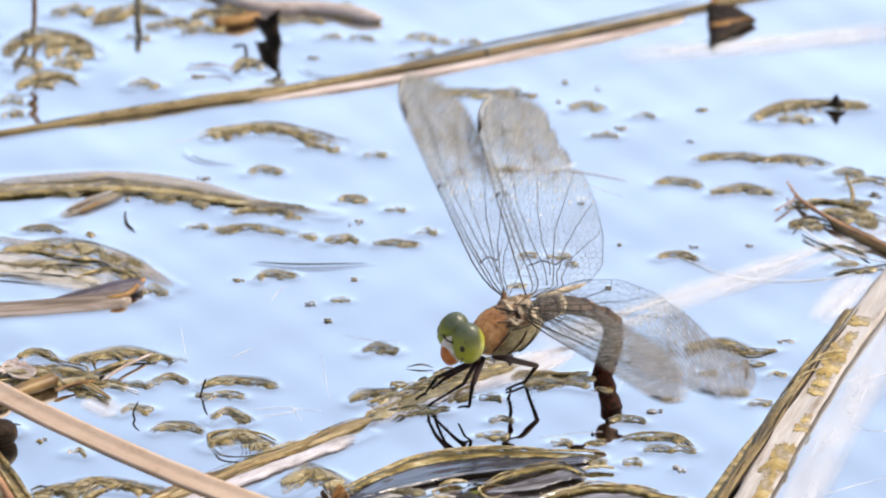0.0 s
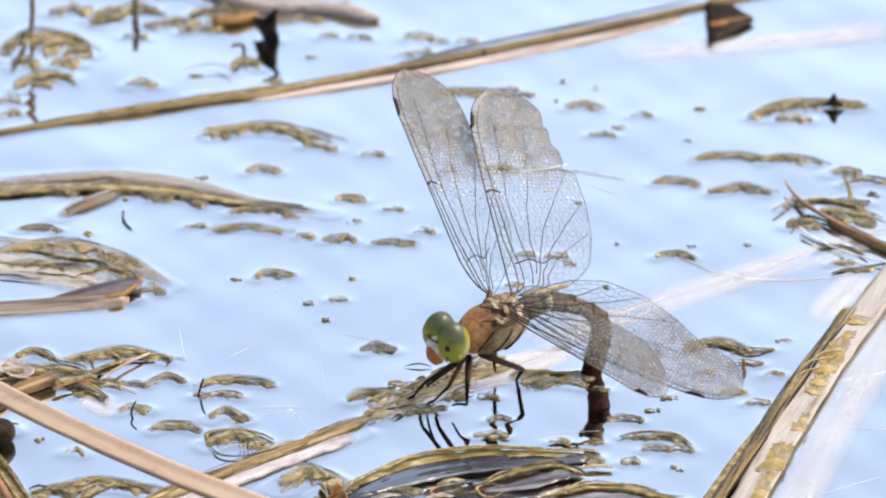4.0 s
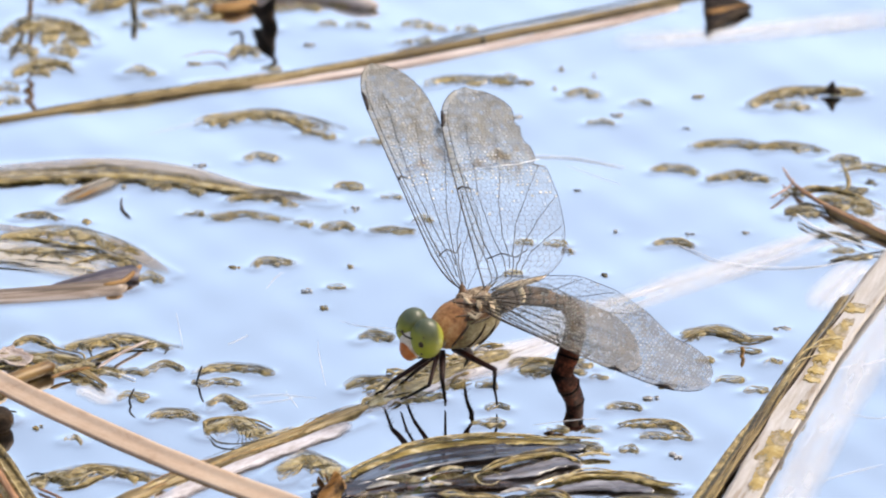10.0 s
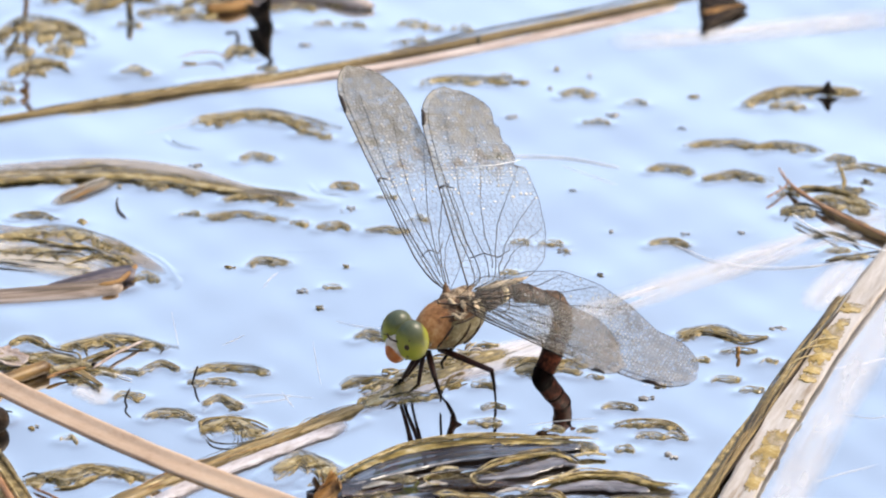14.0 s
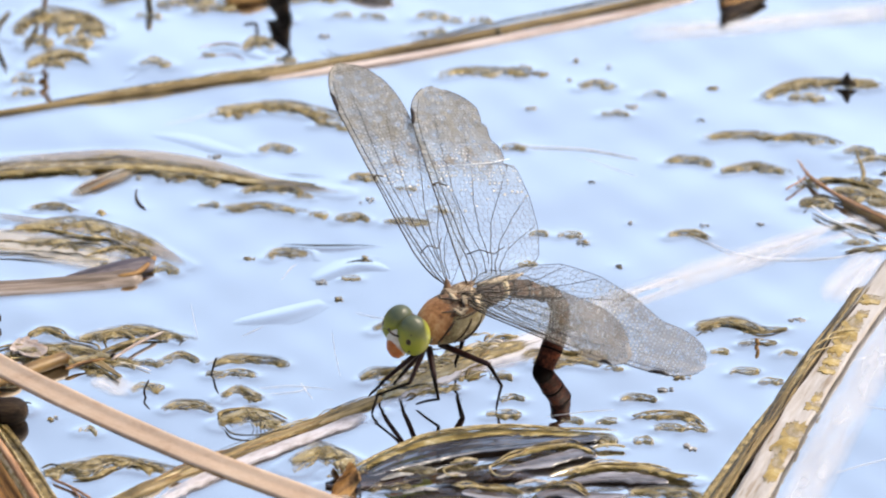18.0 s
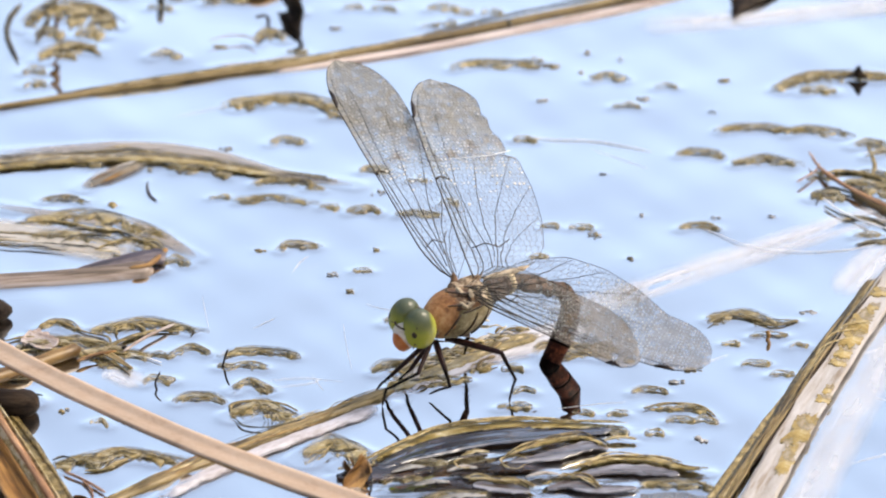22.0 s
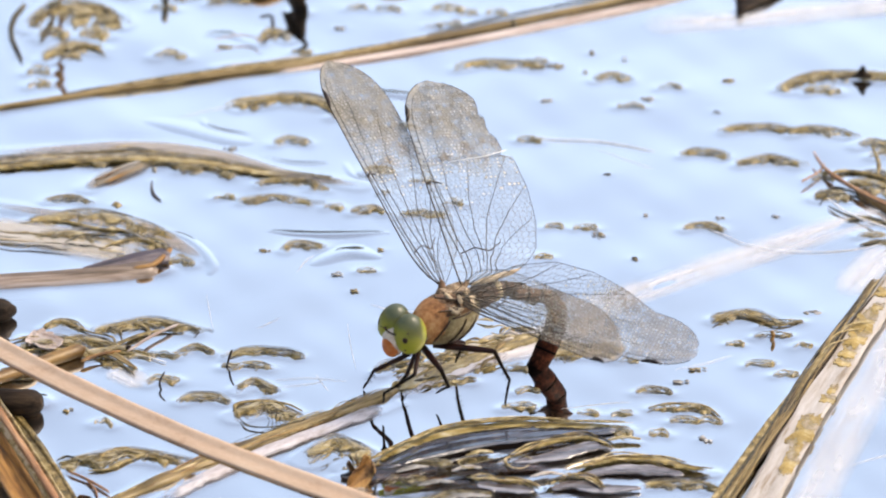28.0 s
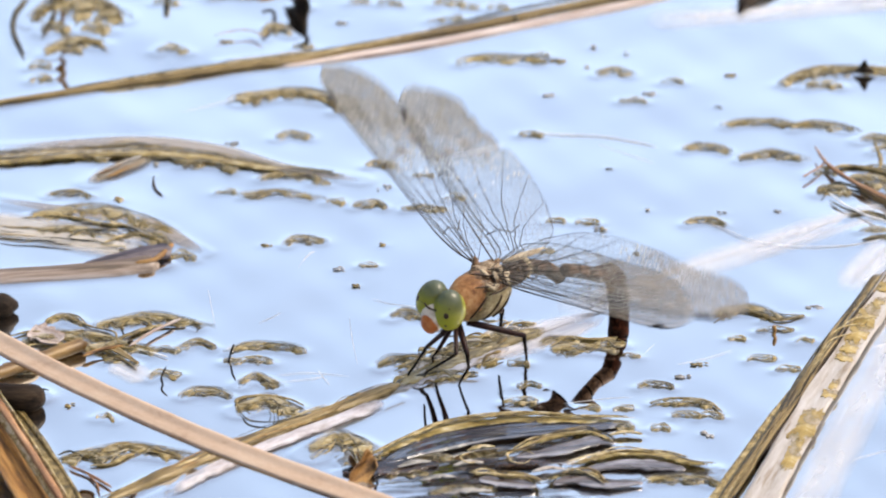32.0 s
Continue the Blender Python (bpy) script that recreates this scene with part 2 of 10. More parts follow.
SLATE, LEAF_SKY = soaked(SLATE, 2.1), soaked(LEAF_SKY, 1.9)
ROT_LACE = soaked(lacy(natural("shredded_leaf_and_reflection", [(0.3, (0.003, 0.002, 0.0012)), (0.55, (0.016, 0.007, 0.004)), (0.82, (0.08, 0.036, 0.017))], (70, 200, 200), 0.25, 0.75, 3.0, coat=0.7, spec=0.4), (120, 500, 500), 0.6, holes=(70, 280, 280)), 1.7)
WEED_RIM = lacy(natural("weedy_leaf_rim", WEED_TONES, (200, 600, 600), 0.4, 0.6, 2.6, coat=0.4, vary=0.2), (250, 800, 800), 0.5)
BLEACHED = lacy(natural("bleached_stem", [(0.2, (0.3, 0.25, 0.22)), (0.42, (0.5, 0.455, 0.455)), (0.7, (0.68, 0.65, 0.665))], (120, 320, 320), 0.45, 0.6, 3.0), (160, 420, 420), 0.75)
WEED_AMBER = natural("amber_weed", [(0.25, (0.06, 0.03, 0.01)), (0.5, (0.28, 0.15, 0.035)), (0.8, (0.5, 0.33, 0.12))], (400, 900, 900), 0.4, 0.8, 3.0, coat=0.08)
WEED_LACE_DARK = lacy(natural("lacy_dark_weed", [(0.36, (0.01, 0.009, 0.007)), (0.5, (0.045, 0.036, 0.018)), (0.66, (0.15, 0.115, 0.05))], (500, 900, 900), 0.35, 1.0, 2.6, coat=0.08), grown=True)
def blotched(m, scale):
    """Lets a thin growth fade out in blotches."""
    t = m.node_tree
    n = node(t, "ShaderNodeTexNoise", Scale=1.0, Detail=5.0, Roughness=0.6)
    t.links.new(coords(t, scale), n.inputs["Vector"])
    k = node(t, "ShaderNodeMapRange", From_Min=0.36, From_Max=0.58, To_Min=0.1, To_Max=1.0)
    t.links.new(n.outputs[0], k.inputs[0])
    t.links.new(k.outputs[0], t.nodes["Principled BSDF"].inputs["Alpha"])
    return m


ALGAE = blotched(natural("yellow_algae", [(0.2, (0.25, 0.17, 0.06)), (0.42, (0.36, 0.25, 0.08)), (0.62, (0.45, 0.33, 0.12)), (0.85, (0.55, 0.47, 0.33))], (250, 400, 400), 0.65, 0.15, 4.0, spec=0.2), (240, 170, 170))


def water_material():
    m, t, b = material("pond_water")
    t.nodes.remove(b)
    fr = node(t, "ShaderNodeFresnel", IOR=1.33)
    k = t.nodes.new("ShaderNodeMath")
    k.operation, k.use_clamp = "MULTIPLY", True
    k.inputs[1].default_value = 10.0
    t.links.new(fr.outputs[0], k.inputs[0])
    deep = node(t, "ShaderNodeBsdfTransparent", Color=(0.62, 0.56, 0.48, 1))
    gloss = node(t, "ShaderNodeBsdfGlossy", Color=(1, 1, 1, 1), Roughness=0.02)
    film = node(t, "ShaderNodeTexNoise", Scale=1.0, Detail=4.0, Roughness=0.6)
    t.links.new(coords(t, (120, 60, 60)), film.inputs["Vector"])
    bp = node(t, "ShaderNodeBump", Strength=0.05, Distance=0.0004)
    t.links.new(film.outputs[0], bp.inputs["Height"])
    t.links.new(bp.outputs[0], gloss.inputs["Normal"])
    mix = t.nodes.new("ShaderNodeMixShader")
    t.links.new(k.outputs[0], mix.inputs[0])
    t.links.new(deep.outputs[0], mix.inputs[1])
    t.links.new(gloss.outputs[0], mix.inputs[2])
    t.links.new(mix.outputs[0], t.nodes["Material Output"].inputs[0])
    return m


WATER = water_material()


# ---- mesh tools (numbers in millimetres) ----
def solid(name, verts, faces, mat, parent=None, label="", smooth=True, at=None, uv=None):
    """One mesh object. at: its pose; the vertices are in its own space."""
    me = bpy.data.meshes.new(name)
    me.from_pydata([(x * M, y * M, z * M) for x, y, z in verts], [], faces)
    if smooth:
        me.polygons.foreach_set("use_smooth", [True] * len(me.polygons))
    if uv is not None:
        layer = me.uv_layers.new(name="cover")
        for lp in me.loops:
            layer.data[lp.index].uv = uv[lp.vertex_index]
    me.materials.append(mat)
    me.update()
    ob = new(name, me)
    if parent is not None:
        ob.parent = parent
    if at is not None:
        ob.matrix_basis = at
    if label:
        ob["label"] = label
    return ob


def tube(points, radii, sides=8, flat=1.0):
    """A swept tube with closed ends; flat < 1 squeezes it in z."""
    pts = [Vector(p) for p in points]
    verts, faces = [], []
    side = None
    for i, p in enumerate(pts):
        d = (pts[min(i + 1, len(pts) - 1)] - pts[max(i - 1, 0)]).normalized()
        if side is None:
            side = d.cross(Vector((0, 0, 1)))
            if side.length < 1e-3:
                side = Vector((1, 0, 0))
        side = (side - d * side.dot(d)).normalized()
        up = side.cross(d)
        for k in range(sides):
            a = 2 * math.pi * k / sides
            o = side * math.cos(a) + up * math.sin(a)
            o.z *= flat
            verts.append(p + o * radii[i])
    n = len(pts)
    for i in range(n - 1):
        for k in range(sides):
            a, b = i * sides + k, i * sides + (k + 1) % sides
            faces.append((a, b, b + sides, a + sides))
    faces.append(tuple(range(sides))[::-1])
    faces.append(tuple((n - 1) * sides + k for k in range(sides)))
    return verts, faces


def smooth_path(points, n):
    """Catmull-Rom points through the given ones."""
    p = [Vector(q) for q in points]
    p = [p[0] * 2 - p[1]] + p + [p[-1] * 2 - p[-2]]
    out = []
    spans = len(p) - 3
    for i in range(n):
        u = i / (n - 1) * spans
        k = min(int(u), spans - 1)
        u -= k
        a, b, c, d = p[k:k + 4]
        out.append(0.5 * ((2 * b) + (c - a) * u + (2 * a - 5 * b + 4 * c - d) * u * u + (3 * b - a - 3 * c + d) * u ** 3))
    return out


def rough_radii(n, r, seed, taper=0.2, amount=0.15):
    out = []
    for i in range(n):
        u = i / (n - 1)
        end = min(1.0, min(u, 1 - u) / max(taper, 1e-3))
        out.append(r * (0.25 + 0.75 * end ** 0.6) * (1 + amount * noise.noise(Vector((u * n * 0.22, seed * 3.7, 0.0)))))
    return out


def ellipsoid(c, r, turn=None, seg=20, rings=12):
    verts, faces = [], []
    turn = turn or Matrix.Identity(3)
    for i in range(rings + 1):
        th = math.pi * i / rings
        for k in range(seg):
            ph = 2 * math.pi * k / seg
            verts.append(Vector(c) + turn @ Vector((r[0] * math.sin(th) * math.cos(ph), r[1] * math.sin(th) * math.sin(ph), r[2] * math.cos(th))))
    for i in range(rings):
        for k in range(seg):
            a, b = i * seg + k, i * seg + (k + 1) % seg
            faces.append((a, a + seg, b + seg, b))
    return verts, faces


WET = []  # where things break the water: (x0, y0, x1, y1, half width, lift), read by the water sheet


def wet(x0, y0, x1, y1, r, lift=0.5):
    WET.append((x0, y0, x1, y1, r, lift))


def clump(x, y, length, depth, turn=0.0, seed=0, bow=0.5, high=0.9, mat=None, label="", strands=4, lift=0.3):
    """A crescent of waterlogged weed: smooth far edge, lobed and shredded near edge, loose strands and far lines drawn
    for reflections.
    """
    rnd = random.Random(seed * 77 + 13)
    if length < 3.4:
        verts, faces = [], []
        for k in range(4 + int(length * 1.5)):
            r = rnd.uniform(0.1, 0.24) * length ** 0.5
            ev, ef = ellipsoid((rnd.gauss(0, 0.24) * length, rnd.gauss(0, 0.2) * depth, 0.12 + 0.1 * rnd.random()), (r * rnd.uniform(1, 2.4), r * rnd.uniform(0.8, 1.6), r * 0.4), Matrix.Rotation(rnd.uniform(-0.8, 0.8), 3, "Z"), 8, 5)
            o = len(verts)
            verts += ev
            faces += [tuple(q + o for q in f) for f in ef]
        ob = solid("weed_speck", verts, faces, (WEED_DARK if rnd.random() < 0.4 else FILM_MIRROR) if mat else (WEED if rnd.random() < 0.7 else FILM_MIRROR), at=pose(x * M, y * M, 0, 0, 0, turn))
        wet(x - length * 0.25, y, x + length * 0.25, y, depth * 0.12, 0.12)
        return tagged(ob, "small dark speck of weed adrift on the water" if mat else "small olive speck of weed adrift on the water", "weed", "floating weed specks")
    high *= 0.42
    nu, nv = min(60, max(16, int(length * 2.2))), 9
    ph = [rnd.uniform(0, 6.28) for _ in range(6)]
    skew = rnd.uniform(-0.25, 0.25)
    verts, faces, cover = [], [], []

    def back(s):
        return depth * bow * (0.5 - s * s) + depth * (0.28 + 0.06 * math.sin(5 * s + ph[3]) + skew * 0.3 * s)

    for i in range(nu + 1):
        s = -1 + 2 * i / nu
        env = max(0.0, 1 - abs(s) ** 3.2) ** 0.5
        lobes = 0.62 + 0.42 * noise.noise(Vector((s * length * 0.16, ph[0], 0))) + 0.34 * noise.noise(Vector((s * length * 0.42, ph[1], 3))) + 0.16 * noise.noise(Vector((s * length * 1.3, ph[2], 7)))
        wide = depth * (1.35 - 0.5 * bow) * max(0.16, lobes) * (0.24 + 0.76 * env)
        for j in range(nv + 1):
            v = j / nv
            dome = math.sin(math.pi * (v * 0.9 + 0.1 * (1 - v))) ** 0.8
            lumps = noise.noise(Vector((s * length * 0.4, v * 2.2, seed))) + 0.6 * noise.noise(Vector((s * length * 1.1, v * 5, seed + 9)))
            z = lift + 0.1 + (0.55 * high * dome * (1.1 - 0.5 * v) + 0.22 * lumps * high * dome) * (0.3 + 0.7 * env) - 0.75 * v ** 2.5
            verts.append((s * length / 2, back(s) - wide * v, z))
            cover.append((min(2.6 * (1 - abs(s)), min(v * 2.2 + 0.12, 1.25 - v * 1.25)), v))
    for i in range(nu):
        for j in range(nv):
            a = i * (nv + 1) + j
            faces.append((a, a + 1, a + nv + 2, a + nv + 1))
    base = len(verts)
    for vx, vy, vz in verts[:base]:
        verts.append((vx, vy, vz - 0.3))
    cover = cover + cover
    for f in list(faces):
        faces.append(tuple(k + base for k in f[::-1]))
    if length < 4:
        verts = [(vx, vy, vz * 0.7) for vx, vy, vz in verts]
    dark = mat is not None
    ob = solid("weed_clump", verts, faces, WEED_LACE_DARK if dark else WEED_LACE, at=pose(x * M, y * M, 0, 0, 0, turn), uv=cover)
    tagged(ob, label or "ragged olive-gold clump of wet pondweed on the water", "weed", "floating weed clumps")

    def across(s, v):
        """A spot of the clump: s along it, v from its far to its near side."""
        i = min(nu, max(0, int((s + 1) / 2 * nu + 0.5)))
        p, q = verts[i * (nv + 1)], verts[i * (nv + 1) + nv]
        return s * length / 2, p[1] + (q[1] - p[1]) * v, verts[i * (nv + 1) + min(nv, int(v * nv))][2] + 0.05

    vs, fs = [], []
    for k in range(int(5 + length * (1.7 if y < 45 else 1.0) + 0.5 * strands)):
        s0 = rnd.uniform(-1.0, 0.75)
        s1 = min(1.06, s0 + rnd.uniform(1.6, 7.5) * 2 / length)
        v0 = rnd.uniform(0.02, 0.95) ** 0.8
        sway, turn_ = rnd.uniform(0.05, 0.3), rnd.uniform(0, 6.28)
        pts = []
        for q in range(7):
            u = q / 6
            px, py, pz = across(s0 + (s1 - s0) * u, min(1.0, max(-0.04, v0 + sway * math.sin(u * 3.5 + turn_))))
            pts.append((px, py + rnd.uniform(-0.1, 0.1), pz + rnd.uniform(-0.04, 0.1) - (0.25 if q in (0, 6) else 0)))
        tv, tf = tube(smooth_path(pts, 12), rough_radii(12, rnd.uniform(0.04, 0.12), seed + k, 0.35, 0.5), 5, 0.6)
        fs += [tuple(i + len(vs) for i in f) for f in tf]
        vs += tv
    solid("strand_mat", vs, fs, STRANDS, ob, "tangled wet strands of the weed")["kind"] = "stuff"
    # thin grey tubes stand in for reflections where the water climbs the far edge
    if length > 5 and bow > 0.45:
        e0, e1 = -0.95 - rnd.uniform(0, 0.12), 1.0 + rnd.uniform(0.05, 0.35)
        for off in ((0.35, 0.8, 1.4) if length > 9 else (0.35, 0.85)):
            pts = [(s * length / 2, back(max(-1.05, min(1.05, s))) + off - 0.5 * max(0, abs(s) - 1) * depth, lift * 0.62) for s in [e0 + (e1 - e0) * q / 8 for q in range(9)]]
            tv, tf = tube(smooth_path(pts, 24), rough_radii(24, 0.08, seed, 0.45), 5)
            solid("film_edge", tv, tf, FILM_MIRROR, ob, "grey line drawn for a reflection at the weed's water edge")
    c, sn = math.cos(radians(turn)), math.sin(radians(turn))
    for s0, s1 in ((-0.85, -0.3), (-0.3, 0.3), (0.3, 0.85)):
        def spot(s):
            lx, ly = s * length / 2, back(s) - depth * (0.55 - 0.22 * bow) * 0.7
            return x + lx * c - ly * sn, y + lx * sn + ly * c
        wet(*spot(s0), *spot(s1), depth * 0.3, lift * min(1, 0.3 + length / 8))
    return ob


def scrap(name, pts, thick, mat, label, category="leaf", parent=None):
    """A thin torn piece with straight edges, given by its corners; its edges are slightly ragged."""
    rnd = random.Random(len(label) + int(abs(pts[0][0]) * 10))
    p = [Vector(q) for q in pts]
    c = sum(p, Vector()) / len(p)
    nrm = (p[1] - p[0]).cross(p[2] - p[0]).normalized()
    rim = []
    for a, b in zip(p, p[1:] + p[:1]):
        for q in range(6):
            rim.append(a.lerp(b, q / 6) + Vector((rnd.uniform(-1, 1), rnd.uniform(-1, 1), rnd.uniform(-1, 1))) * 0.12 - c)
    n = len(rim)
    mid = [v * 0.5 + nrm * 0.25 * rnd.uniform(-1, 1) for v in rim]
    verts, faces = [], []
    for s in (1, -1):
        o = len(verts)
        verts += [v + nrm * s * thick / 2 for v in rim] + [v + nrm * s * thick * 0.7 for v in mid] + [nrm * s * thick * 0.7]
        for k in range(n):
            k2 = (k + 1) % n
            f = [(o + k, o + k2, o + n + k2, o + n + k), (o + n + k, o + n + k2, o + 2 * n)]
            faces += f if s == 1 else [q[::-1] for q in f]
    o = 2 * n + 1
    for k in range(n):
        k2 = (k + 1) % n
        faces.append((k, o + k, o + k2, k2))
    off = parent.matrix_basis.translation if parent else Vector()
    ob = solid(name, verts, faces, mat, parent, at=Matrix.Translation(c * M - off))
    if parent is None:
        tagged(ob, label, category)
    return ob


def stalk(name, points, r, mat, label, category="reed", seed=1, flat=0.8, taper=0.1, n=40, sides=12, lift=0.6, rough=0.12, parent=None):
    """A round stem or twig along a path."""
    pts = smooth_path(points, n)
    o, e = pts[0], pts[-1]
    a = math.atan2(e.y - o.y, e.x - o.x)
    back = Matrix.Rotation(-a, 3, "Z")
    tv, tf = tube([back @ (p - o) for p in pts], rough_radii(n, r, seed, taper, rough), sides, flat)
    ob = solid(name, tv, tf, mat, parent, at=pose(o.x * M, o.y * M, o.z * M, 0, 0, math.degrees(a)))
    if parent is None:
        tagged(ob, label, category)
    elif label:
        ob["label"] = label
    if lift:
        for p, q in zip(pts[::3], pts[3::3]):
            if min(p.z, q.z) < r:
                wet(p.x, p.y, q.x, q.y, r * 0.8, lift)
    return ob


def blade(name, points, wide, thick, mat, label, category="leaf", cup=0.3, tilt=0.0, seed=1, taper=0.15, n=40, lift=0.5, parent=None, ragged=0.06, taper2=None):
    """A leaf blade along a path: a closed solid with a cupped section, tilted about its length (degrees)."""
    rnd = random.Random(seed)
    pts = smooth_path(points, n)
    o, e = pts[0], pts[-1]
    a = math.atan2(e.y - o.y, e.x - o.x)
    back = Matrix.Rotation(-a, 3, "Z")
    pts2 = [back @ (p - o) for p in pts]
    nv = 8
    verts, faces, cover = [], [], []
    ca, sa = math.cos(radians(tilt)), math.sin(radians(tilt))
    for i, p in enumerate(pts2):
        d = (pts2[min(i + 1, n - 1)] - pts2[max(i - 1, 0)]).normalized()
        side = Vector((-d.y, d.x, 0)).normalized()
        u = i / (n - 1)
        end = min(1.0, u / max(taper, 1e-3), (1 - u) / max(taper2 or taper, 1e-3)) ** 0.6
        w = wide / 2 * (0.12 + 0.88 * end)
        jag = 1 + ragged * 1.6 * noise.noise(Vector((i * 0.4, seed * 2.3, 0)))
        ring = []
        for j in range(nv + 1):
            v = -1 + 2 * j / nv
            h = cup * w * (v * v - 0.4) + 0.012 * wide * math.sin(7 * v + seed)
            ring.append((v * w * (jag if abs(v) > 0.6 else 1), h))
        for s in (1, -1):
            for yy, zz in (ring if s == 1 else ring[::-1]):
                zz += s * thick / 2
                cover.append((min(1 - abs(yy) / (w + 1e-6), min(u, 1 - u) * 3), u))
                verts.append(p + side * (yy * ca - zz * sa) + Vector((0, 0, yy * sa + zz * ca)))
    m = 2 * (nv + 1)
    for i in range(n - 1):
        for k in range(m):
            q, r2 = i * m + k, i * m + (k + 1) % m
            faces.append((q, q + m, r2 + m, r2))
    faces.append(tuple(range(m)))
    faces.append(tuple((n - 1) * m + k for k in range(m))[::-1])
    ob = solid(name, verts, faces, mat, parent, at=pose(o.x * M, o.y * M, o.z * M, 0, 0, math.degrees(a)), uv=cover)
    if parent is None:
        tagged(ob, label, category)
    elif label:
        ob["label"] = label
    if lift:
        for p, q in zip(pts[::3], pts[3::3]):
            wet(p.x, p.y, q.x, q.y, wide * 0.38, lift)
    return ob


# ---- reeds and leaves ----
def lay(z, *xy):
    return [(xy[i], xy[i + 1], z) for i in range(0, len(xy), 2)]


# long stalk across the far water
long_reed = new("long_reed")
tagged(long_reed, "long golden-brown reed stalk half sunk in the pond", "reed")
stalk("stem", lay(0.35, -101.4, 49.5, -84.3, 55.6, -67.3, 62.0, -49.1, 68.4, -30.8, 74.6, -10.2, 84.6, 8.3, 93.4, 30.2, 104.4, 51.2, 115.2, 76.9, 128.3, 101.7, 142.1),
      1.05, REED, "golden-brown fibrous stem", seed=3, flat=0.8, taper=0.28, n=90, rough=0.12, parent=long_reed)
blade("sheath", lay(0.1, -37.2, 70.3, -24.3, 75.3, -9.1, 81.4, 10.5, 90.5, 28.0, 99.3, 45.6, 108.7), 2.2, 0.4, REED_PINK,
      "bleached pinkish sheath beside the stem", cup=0.1, seed=8, lift=0.2, parent=long_reed)
stalk("dark_strand", lay(0.8, -78.0, 59.0, -64.1, 64.6, -49.1, 70.2, -30.8, 76.2, -17.8, 82.0), 0.25, WEED_DARK, "dark slimy strand along the stem", seed=151, n=40, lift=0, taper=0.2, rough=0.5, parent=long_reed)
stalk("dark_strand", lay(1.0, -9.1, 86.2, 8.3, 95.8, 23.6, 103.3, 49.0, 116.3), 0.35, WEED_DARK, "dark slimy strand along the stem", seed=152, n=40, lift=0, taper=0.2, rough=0.5, parent=long_reed)
stalk("pale_strand", lay(1.2, -71.5, 60.4, -49.1, 68.6, -28.6, 75.4, -9.1, 84.6), 0.25, WEED_PALE, "pale golden fibre along the stem", seed=153, n=40, lift=0, taper=0.2, rough=0.5, parent=long_reed)
for x0, y0 in ((-32.1, 75.6), (7.4, 93.1)):
    stalk("node", [(x0 - 0.5, y0 - 0.9, 0.4), (x0 + 0.7, y0 - 0.4, 0.4)], 1.15, WEED_DARK, "dark joint of the stem", seed=154, n=6, lift=0, taper=0.4, parent=long_reed)
# dry leaf that bridges the near corner
dry = new("dry_reed_leaf")
tagged(dry, "smooth dry tan reed leaf bridging the weed above water", "leaf")
DRY = [(-92.6, -67.0, 11), (-79.8, -82.2, 11), (-65.2, -97.0, 10.5), (-48.8, -112.0, 10), (-34.5, -122.3, 9), (-20.4, -131.6, 8), (-2.4, -143.0, 6), (19.5, -156.0, 3)]
blade("blade", DRY, 3.9, 0.8, TAN, "smooth tan blade", cup=0.12, tilt=26, seed=4, taper=0.01, n=60, lift=0, ragged=0.03, parent=dry)
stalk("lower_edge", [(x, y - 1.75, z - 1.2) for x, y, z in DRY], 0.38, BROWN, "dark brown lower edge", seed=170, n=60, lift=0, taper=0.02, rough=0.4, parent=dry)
# broad reed at the right: bleached blade, its sunken half, a dark frayed edge and algae patches
broad = new("broad_reed")
tagged(broad, "broad bleached reed with yellow algae patches and dark frayed edge", "reed")
blade("blade", lay(0.75, 91.0, 11.5, 80.5, -17.6, 71.2, -44.3, 64.6, -65.8, 58.8, -86.5, 52.6, -110.7, 44.8, -141.1), 6.2, 0.5, REED_WHITE,
      "bleached whitish reed blade", cup=0.06, tilt=2, seed=11, taper=0.02, n=60, lift=0, parent=broad)
blade("sunken_half", lay(0.12, 89.8, -9.7, 81.4, -36.6, 73.5, -63.0, 66.7, -88.8, 61.1, -111.8, 54.4, -141.1), 9.5, 0.1, VEIL,
      "pale half of the reed under water", cup=0.0, seed=14, taper=0.02, n=40, lift=0, parent=broad)
EDGE = lay(0, 75.5, -23.2, 71.4, -35.4, 67.4, -46.7, 63.8, -58.2, 60.2, -69.6, 56.5, -81.8, 52.3, -94.8, 48.2, -107.7, 41.6, -128.8)
for k in range(30):
    q = random.Random(k * 9 + 5)
    off = 0.6 - 2.7 * k / 29
    i0 = q.choice((0, 0, 0, 1, 2))
    pts = [(u + off + q.uniform(-0.4, 0.4), v, 0.95 - 0.026 * k + q.uniform(-0.1, 0.25)) for u, v, w in EDGE][i0:len(EDGE) - q.choice((0, 0, 1, 3))]
    mt = DARK if k in (0, 2, 3, 8, 13, 17) else q.choice((REED, REED, WEED_DARK, WEED_DARK, WEED, WEED_PALE))
    stalk("frayed_fibre", pts, q.uniform(0.12, 0.28), mt, "frayed fibre along the reed", seed=110 + k, flat=0.8, taper=0.06, n=44, lift=0.3 if k == 12 else 0, rough=0.35, sides=7, parent=broad)
blade("side_leaf", lay(0.1, 62.5, -63.0, 58.5, -72.9, 53.5, -86.5, 47.9, -103.1, 40.7, -124.3), 3.6, 0.4, WEED, "olive leaf along the dark edge", cup=0.2, seed=15, taper=0.25, taper2=0.02, n=30, lift=0.4, parent=broad)
